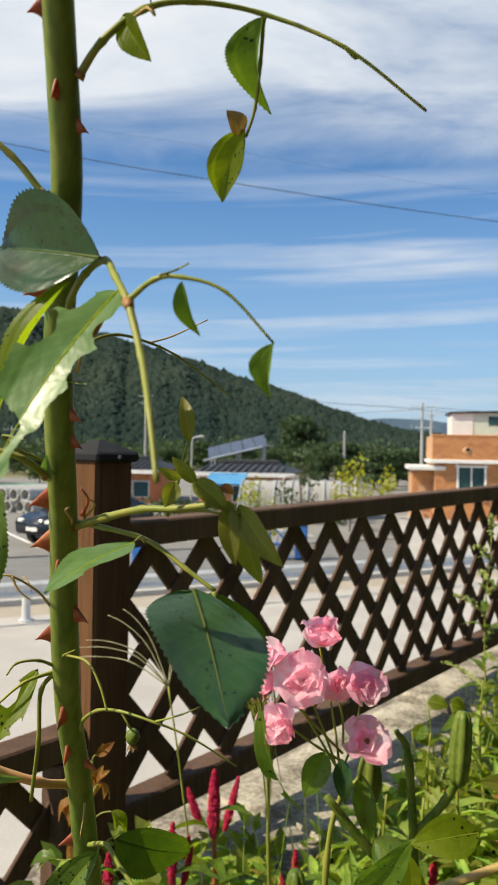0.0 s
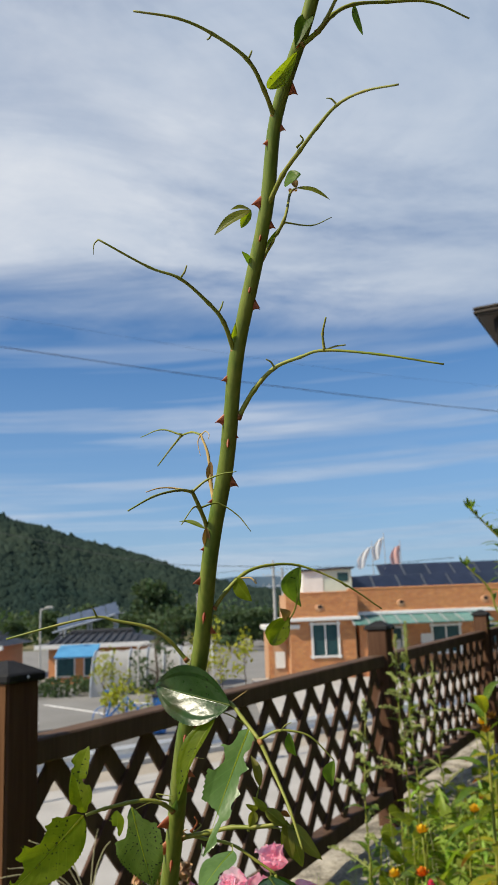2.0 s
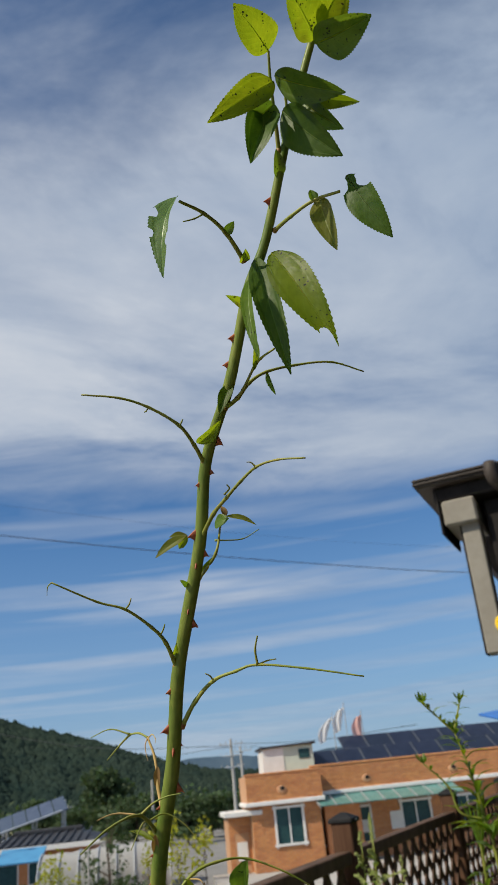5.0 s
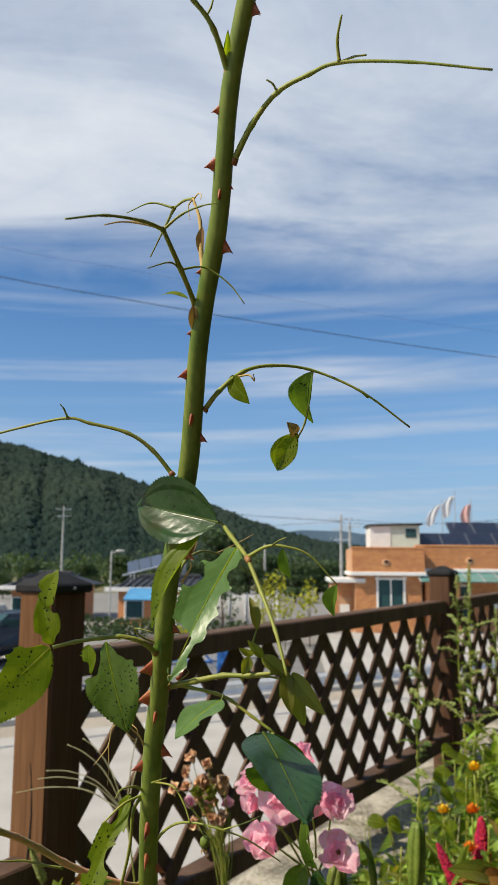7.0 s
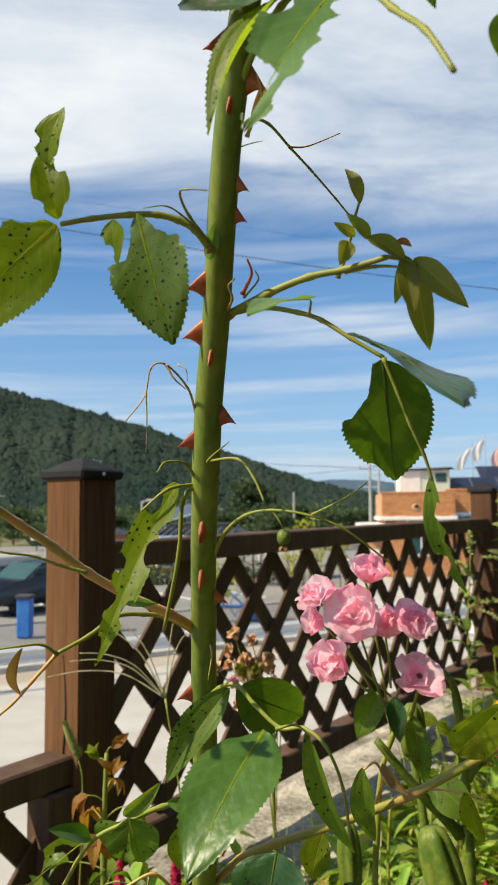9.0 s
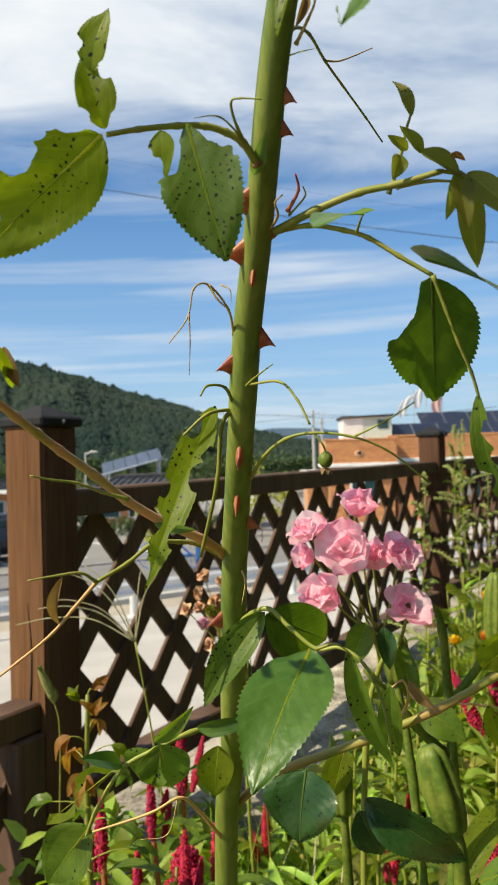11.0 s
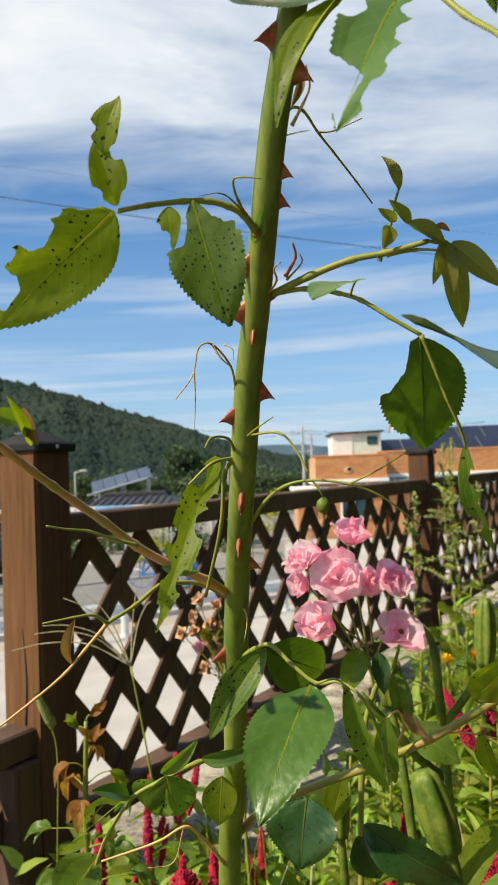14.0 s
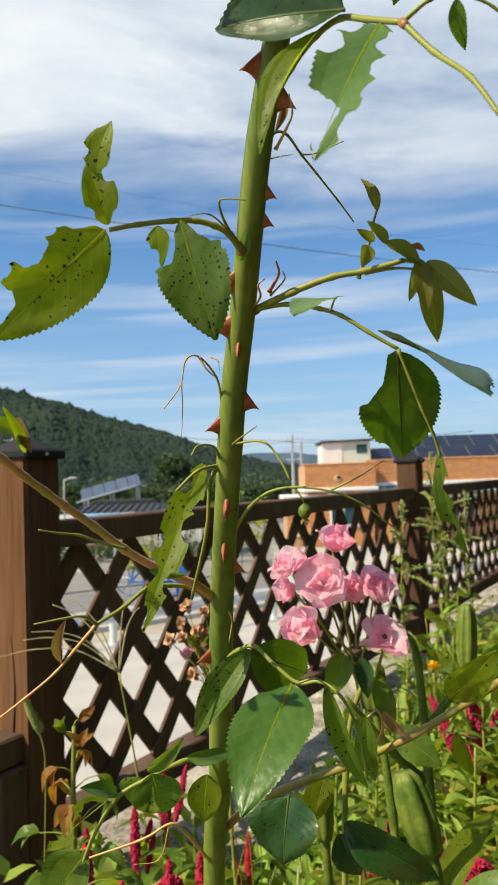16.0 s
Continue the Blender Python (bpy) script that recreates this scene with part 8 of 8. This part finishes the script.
def drooping_plant(at, top, seed):
    """An upright stem with narrow leaves that arch outward, yellow and burnt towards the tips."""
    c = thing("drooping_plant", "upright flower stem with arching yellow-green leaves burnt brown at the tips", "plant")
    g = random.Random(seed)
    at, top = Vector(at), Vector(top)
    stalk = part("stalk", bmesh.new(), shoot_green, c)
    bm = bmesh.new()
    tube(bm, [at, at.lerp(top, 0.5) + Vector((0.006, 0, 0)), top], [0.0055, 0.0045, 0.0022], 8)
    bm.to_mesh(stalk.data)
    bm.free()
    for k in range(30):
        t = 0.40 + 0.60 * k / 29
        p, a = at.lerp(top, t), 2.4 * k + g.uniform(-0.3, 0.3)
        ln = 0.150 * (1.1 - 0.50 * t) * g.uniform(0.85, 1.2)
        rise = -0.25 + 1.1 * max(0.0, (t - 0.72) / 0.28)
        leaf(c, p, p + Vector((math.cos(a), math.sin(a), rise)).normalized() * ln, ln * 0.24, (0, 0, 1), leaf_yellow if g.random() < 0.62 else leaf_mid, 20, 0.22, serrate=0)
    for k in range(3):
        p = top + Vector((0.012 * math.cos(2.1 * k), 0.012 * math.sin(2.1 * k), -0.03 - 0.012 * k))
        bm = bmesh.new()
        for q in range(14):
            a, l = 2.4 * q, 0.3 + q / 14
            leaf_geo(bm, p, p + Vector((math.cos(a) * math.sin(l), math.sin(a) * math.sin(l), math.cos(l))) * 0.018, 0.007, (0, 0, 1), 10, -0.1, 0, (), 4, 1)
        part("flower_head", bm, (leaf_rust, yellow_petal, leaf_rust)[k], c)
    return c


drooping_plant((0.665, 1.74, SOIL - 0.03), (0.705, 1.80, 1.40), 41)
drooping_plant((0.735, 1.62, SOIL - 0.03), (0.770, 1.66, 1.27), 42)


def round_weed(at, tops, seed):
    c = thing("round_leaved_weed", "weed with round mid-green leaves sprouting by the kerb", "weed", "round-leaved weeds")
    g = random.Random(seed)
    for k, top in enumerate(tops):
        top = Vector(top)
        foot = Vector(at) + Vector((g.uniform(-0.02, 0.02), g.uniform(-0.02, 0.02), 0))
        shoot(c, [foot, foot.lerp(top, 0.55) + Vector((0.01, 0.01, 0.03)), top], 0.0026, 0.0014, shoot_green, "stalk")
        for q in range(4):
            a = 1.7 * q + g.uniform(0, 1)
            sz = 0.048 * g.uniform(0.7, 1.15)
            p = foot.lerp(top, 1.0 - 0.13 * q)
            leaf(c, p, p + Vector((math.cos(a), math.sin(a) - 0.3, g.uniform(-0.5, 0.1))).normalized() * sz, sz * 0.92, (g.uniform(-0.3, 0.1), -0.6, 0.8), leaf_mid if q % 2 else leaf_lit, 8, 0.15)
    return c


round_weed((0.60, 2.30, SOIL - 0.02), ((0.575, 2.25, 1.09), (0.66, 2.26, 1.14), (0.62, 2.33, 1.05)), 5)
round_weed((0.55, 2.10, SOIL - 0.02), ((0.545, 2.12, 1.03), (0.59, 2.05, 1.08), (0.51, 2.08, 0.98)), 6)
round_weed((0.70, 2.62, SOIL - 0.02), ((0.70, 2.60, 1.08), (0.75, 2.58, 1.03)), 7)
g = random.Random(77)
for k in range(13):
    foot_ = on_fence(0.55 + 0.26 * k, 0.31 + g.uniform(0.0, 0.16), SOIL - 0.02)
    round_weed(foot_, [foot_ + Vector((g.uniform(-0.07, 0.07), g.uniform(-0.07, 0.07), g.uniform(0.28, 0.56))) for q in range(2 + k % 2)], 300 + k)

young = thing("red_shoot", "young shoot with rusty red new leaves by the post", "shoot")
shoot(young, [(-0.055, 1.13, 0.5), (-0.060, 1.12, 0.9), (-0.058, 1.10, 1.08), (-0.053, 1.09, 1.185)], 0.0052, 0.0022, shoot_green, "stalk")
g = random.Random(9)
for k in range(15):
    z = 1.185 - 0.013 * k
    a = 2.4 * k + 0.4
    p = Vector((-0.054, 1.095, z))
    out_ = Vector((math.cos(a), math.sin(a) * 0.7, 0))
    ln = 0.006 + 0.0036 * min(k, 9)
    knee = p + out_ * ln + Vector((0, 0, ln * (0.55 if k < 9 else 0.2)))
    shoot(young, [p, p.lerp(knee, 0.5) + Vector((0, 0, 0.003)), knee], 0.0009, 0.0006, shoot_green, "leaf_stalk")
    m_ = (leaf_rust if k not in (1, 5) else leaf_lit) if k < 8 else leaf_mid
    for q in range(3):
        turn_ = (q - 1) * 0.75
        w2 = Vector((math.cos(a + turn_), math.sin(a + turn_) * 0.7, 0.9 if k < 3 else (-0.75 if k < 9 else -0.1))).normalized()
        sz = (0.022 + 0.0012 * k) * (1.0 if q == 1 else 0.75) * g.uniform(0.85, 1.15)
        leaf(young, knee, knee + w2 * sz, sz * 0.5, out_ * 0.7 + Vector((0, -0.3, 0.7)), m_, 30, 0.35)

tuft = thing("crabgrass", "straw-coloured crabgrass seed head on a thin stalk", "grass")
hub = Vector((-0.063, 1.474, 1.155))
for tip in ((-0.19, 1.46, 1.222), (-0.20, 1.45, 1.212), (-0.24, 1.47, 1.185), (-0.135, 1.47, 1.27), (-0.05, 1.48, 1.27), (-0.03, 1.48, 1.25), (-0.16, 1.47, 1.26)):
    shoot(tuft, [hub, hub.lerp(Vector(tip), 0.35) + Vector((0, 0, 0.024)), hub.lerp(Vector(tip), 0.7) + Vector((0, 0, 0.018)), tip], 0.0012, 0.0006, straw, "seed_spike")
shoot(tuft, [hub, (-0.04, 1.48, 1.0), (-0.02, 1.49, 0.8), (-0.02, 1.5, 0.5)], 0.0012, 0.0018, shoot_green, "stalk")
foxtail = thing("foxtail_grass", "green foxtail grass head by the post", "grass")
shoot(foxtail, [(-0.135, 1.25, 0.5), (-0.128, 1.25, 0.9), (-0.120, 1.24, 1.09), (-0.126, 1.24, 1.137)], 0.0012, 0.0008, shoot_green, "stalk")
bm = bmesh.new()
spike = [Vector((-0.126 - 0.018 * t, 1.24, 1.135 + 0.042 * t)) for t in (0, 0.2, 0.6, 0.9, 1.0)]
tube(bm, spike, [0.0020, 0.0042, 0.0046, 0.0030, 0.0008], 8)
for q in range(420):
    t, a = g.random(), g.uniform(0, 6.28)
    way = Vector((math.cos(a), math.sin(a), 0.9)).normalized()
    p = Vector((-0.126 - 0.018 * t, 1.24, 1.135 + 0.042 * t))
    tube(bm, [p, p + way * g.uniform(0.006, 0.010) * (1.1 - 0.5 * t)], [0.0006, 0.0002], 3, False)
part("seed_head", bm, seed_green, foxtail)

# low leaves and grass that cover the bed
rng = np.random.default_rng(12)
T = [(0, 0, 0), (0.33, -0.20, 0.06), (0.33, 0, 0.0), (0.33, 0.20, 0.06), (0.70, -0.15, 0.02), (0.70, 0, -0.03), (0.70, 0.15, 0.02), (1, 0, -0.14)]
TF = [(0, 1, 2), (0, 2, 3), (1, 4, 5, 2), (2, 5, 6, 3), (4, 7, 5), (5, 7, 6)]


def undergrowth(name, count, material, label, size, slim, s_range, off_range, zmax, category):
    vs, fs = [], []
    for i in range(count):
        s, off = rng.uniform(*s_range), rng.uniform(*off_range)
        p = on_fence(s, off, 0)
        h = SOIL + zmax * rng.uniform(0.05, 1.0) ** 0.8 * (0.65 + 0.5 * noise.noise(Vector((s * 2.2, off * 2.2, 1.1))))
        ln = size * rng.uniform(0.5, 1.5)
        a = rng.uniform(0, 2 * math.pi)
        m = Matrix.Translation((p.x, p.y, h)) @ Euler((rng.uniform(-0.7, 0.7), rng.uniform(-1.1, 0.4), a)).to_matrix().to_4x4()
        q = len(vs)
        vs += [tuple(m @ Vector((x * ln, y * ln * slim, z * ln))) for x, y, z in T]
        fs += [tuple(q + k for k in f_) for f_ in TF]
    return tagged(raw(name, vs, fs, material, None, label, True), category=category, kind="stuff")


undergrowth("garden_leaves", 15000, weed_green, "tangle of broad green weed leaves covering the bed", 0.055, 1.5, (-0.9, 5.0), (0.27, 1.55), 0.42, "weeds")
undergrowth("bank_leaves", 2000, weed_green, "low weeds growing over the kerb edge", 0.05, 1.2, (-0.95, 0.30), (0.10, 0.40), 0.46, "weeds")
undergrowth("yellowed_leaves", 1300, weed_yellow, "yellowing and brown leaves among the weeds", 0.055, 0.8, (-0.9, 5.0), (0.27, 1.5), 0.50, "weeds")
undergrowth("kerb_weeds", 2200, weed_green, "small weeds sprouting along the kerb", 0.032, 0.8, (0.3, 4.8), (0.20, 0.42), 0.36, "weeds")
undergrowth("narrow_leaves", 12000, weed_dark, "tangle of narrow green leaves in the bed", 0.085, 0.45, (-0.9, 5.0), (0.30, 1.6), 0.50, "weeds")
vs, fs = [], []
for i in range(3200):
    p = on_fence(rng.uniform(-0.9, 4.8), rng.uniform(0.27, 1.5), SOIL)
    h, a, bend = rng.uniform(0.15, 0.48), rng.uniform(0, 6.28), rng.uniform(0.02, 0.16)
    w = Vector((math.sin(a), -math.cos(a), 0)) * 0.0022
    q = len(vs)
    for k in range(5):
        t = k / 4
        c = p + Vector((math.cos(a) * bend * t * t, math.sin(a) * bend * t * t, h * t))
        vs += [tuple(c - w * (1.02 - t)), tuple(c + w * (1.02 - t))]
    fs += [(q + 2 * k, q + 2 * k + 1, q + 2 * k + 3, q + 2 * k + 2) for k in range(4)]
tagged(raw("bed_grass", vs, fs, weed_green, None, "thin green grass blades between the flowers"), category="grass", kind="stuff")
vs, fs = [], []
for i in range(500):
    p = on_fence(rng.uniform(-0.5, 4.5), rng.uniform(0.27, 1.2), SOIL)
    a, h, l = rng.uniform(0, 6.28), rng.uniform(0.1, 0.45), rng.uniform(0.05, 0.2)
    d = Vector((math.cos(a) * l, math.sin(a) * l, h))
    w = Vector((math.sin(a), -math.cos(a), 0)) * 0.0016
    q = len(vs)
    vs += [tuple(p - w), tuple(p + w), tuple(p + d + w * 0.5), tuple(p + d - w * 0.5)]
    fs.append((q, q + 1, q + 2, q + 3))
tagged(raw("dry_stalks", vs, fs, straw, None, "dry straw-coloured stalks among the weeds"), category="dry stalks", kind="stuff")

for k, (x, y, z) in enumerate(((0.335, 0.92, 1.10), (0.40, 0.95, 1.05), (0.20, 0.98, 1.00), (0.145, 1.02, 1.0), (0.07, 1.05, 0.97), (0.30, 1.10, 1.03), (0.42, 1.15, 1.06), (-0.02, 1.10, 0.98), (0.24, 1.22, 0.98), (0.50, 1.30, 1.08), (-0.09, 1.14, 0.95), (0.00, 1.20, 0.95))):
    weed((x, y, SOIL), z - SOIL, (0.02, 0.01), 210 + k, 0.085, False, (leaf_mid, leaf_gloss, leaf_olive)[k % 3], "bushy green flower plant with broad pointed leaves", "leafy_plant", 22)
for k, (x, y, z) in enumerate(((0.30, 1.45, 1.02), (0.38, 1.70, 1.04), (0.45, 1.95, 1.06), (0.52, 1.55, 1.08), (0.60, 2.05, 1.10), (0.42, 1.35, 1.06), (0.25, 1.55, 0.98), (0.66, 1.90, 1.12), (0.34, 1.85, 0.98), (0.55, 1.75, 1.06), (0.22, 1.35, 0.96))):
    weed((x, y, SOIL), z - SOIL, (0.02, 0.01), 240 + k, 0.062, False, (leaf_mid, leaf_olive, leaf_lit)[k % 3], "bushy green flower plant with small pointed leaves", "leafy_plant", 30)
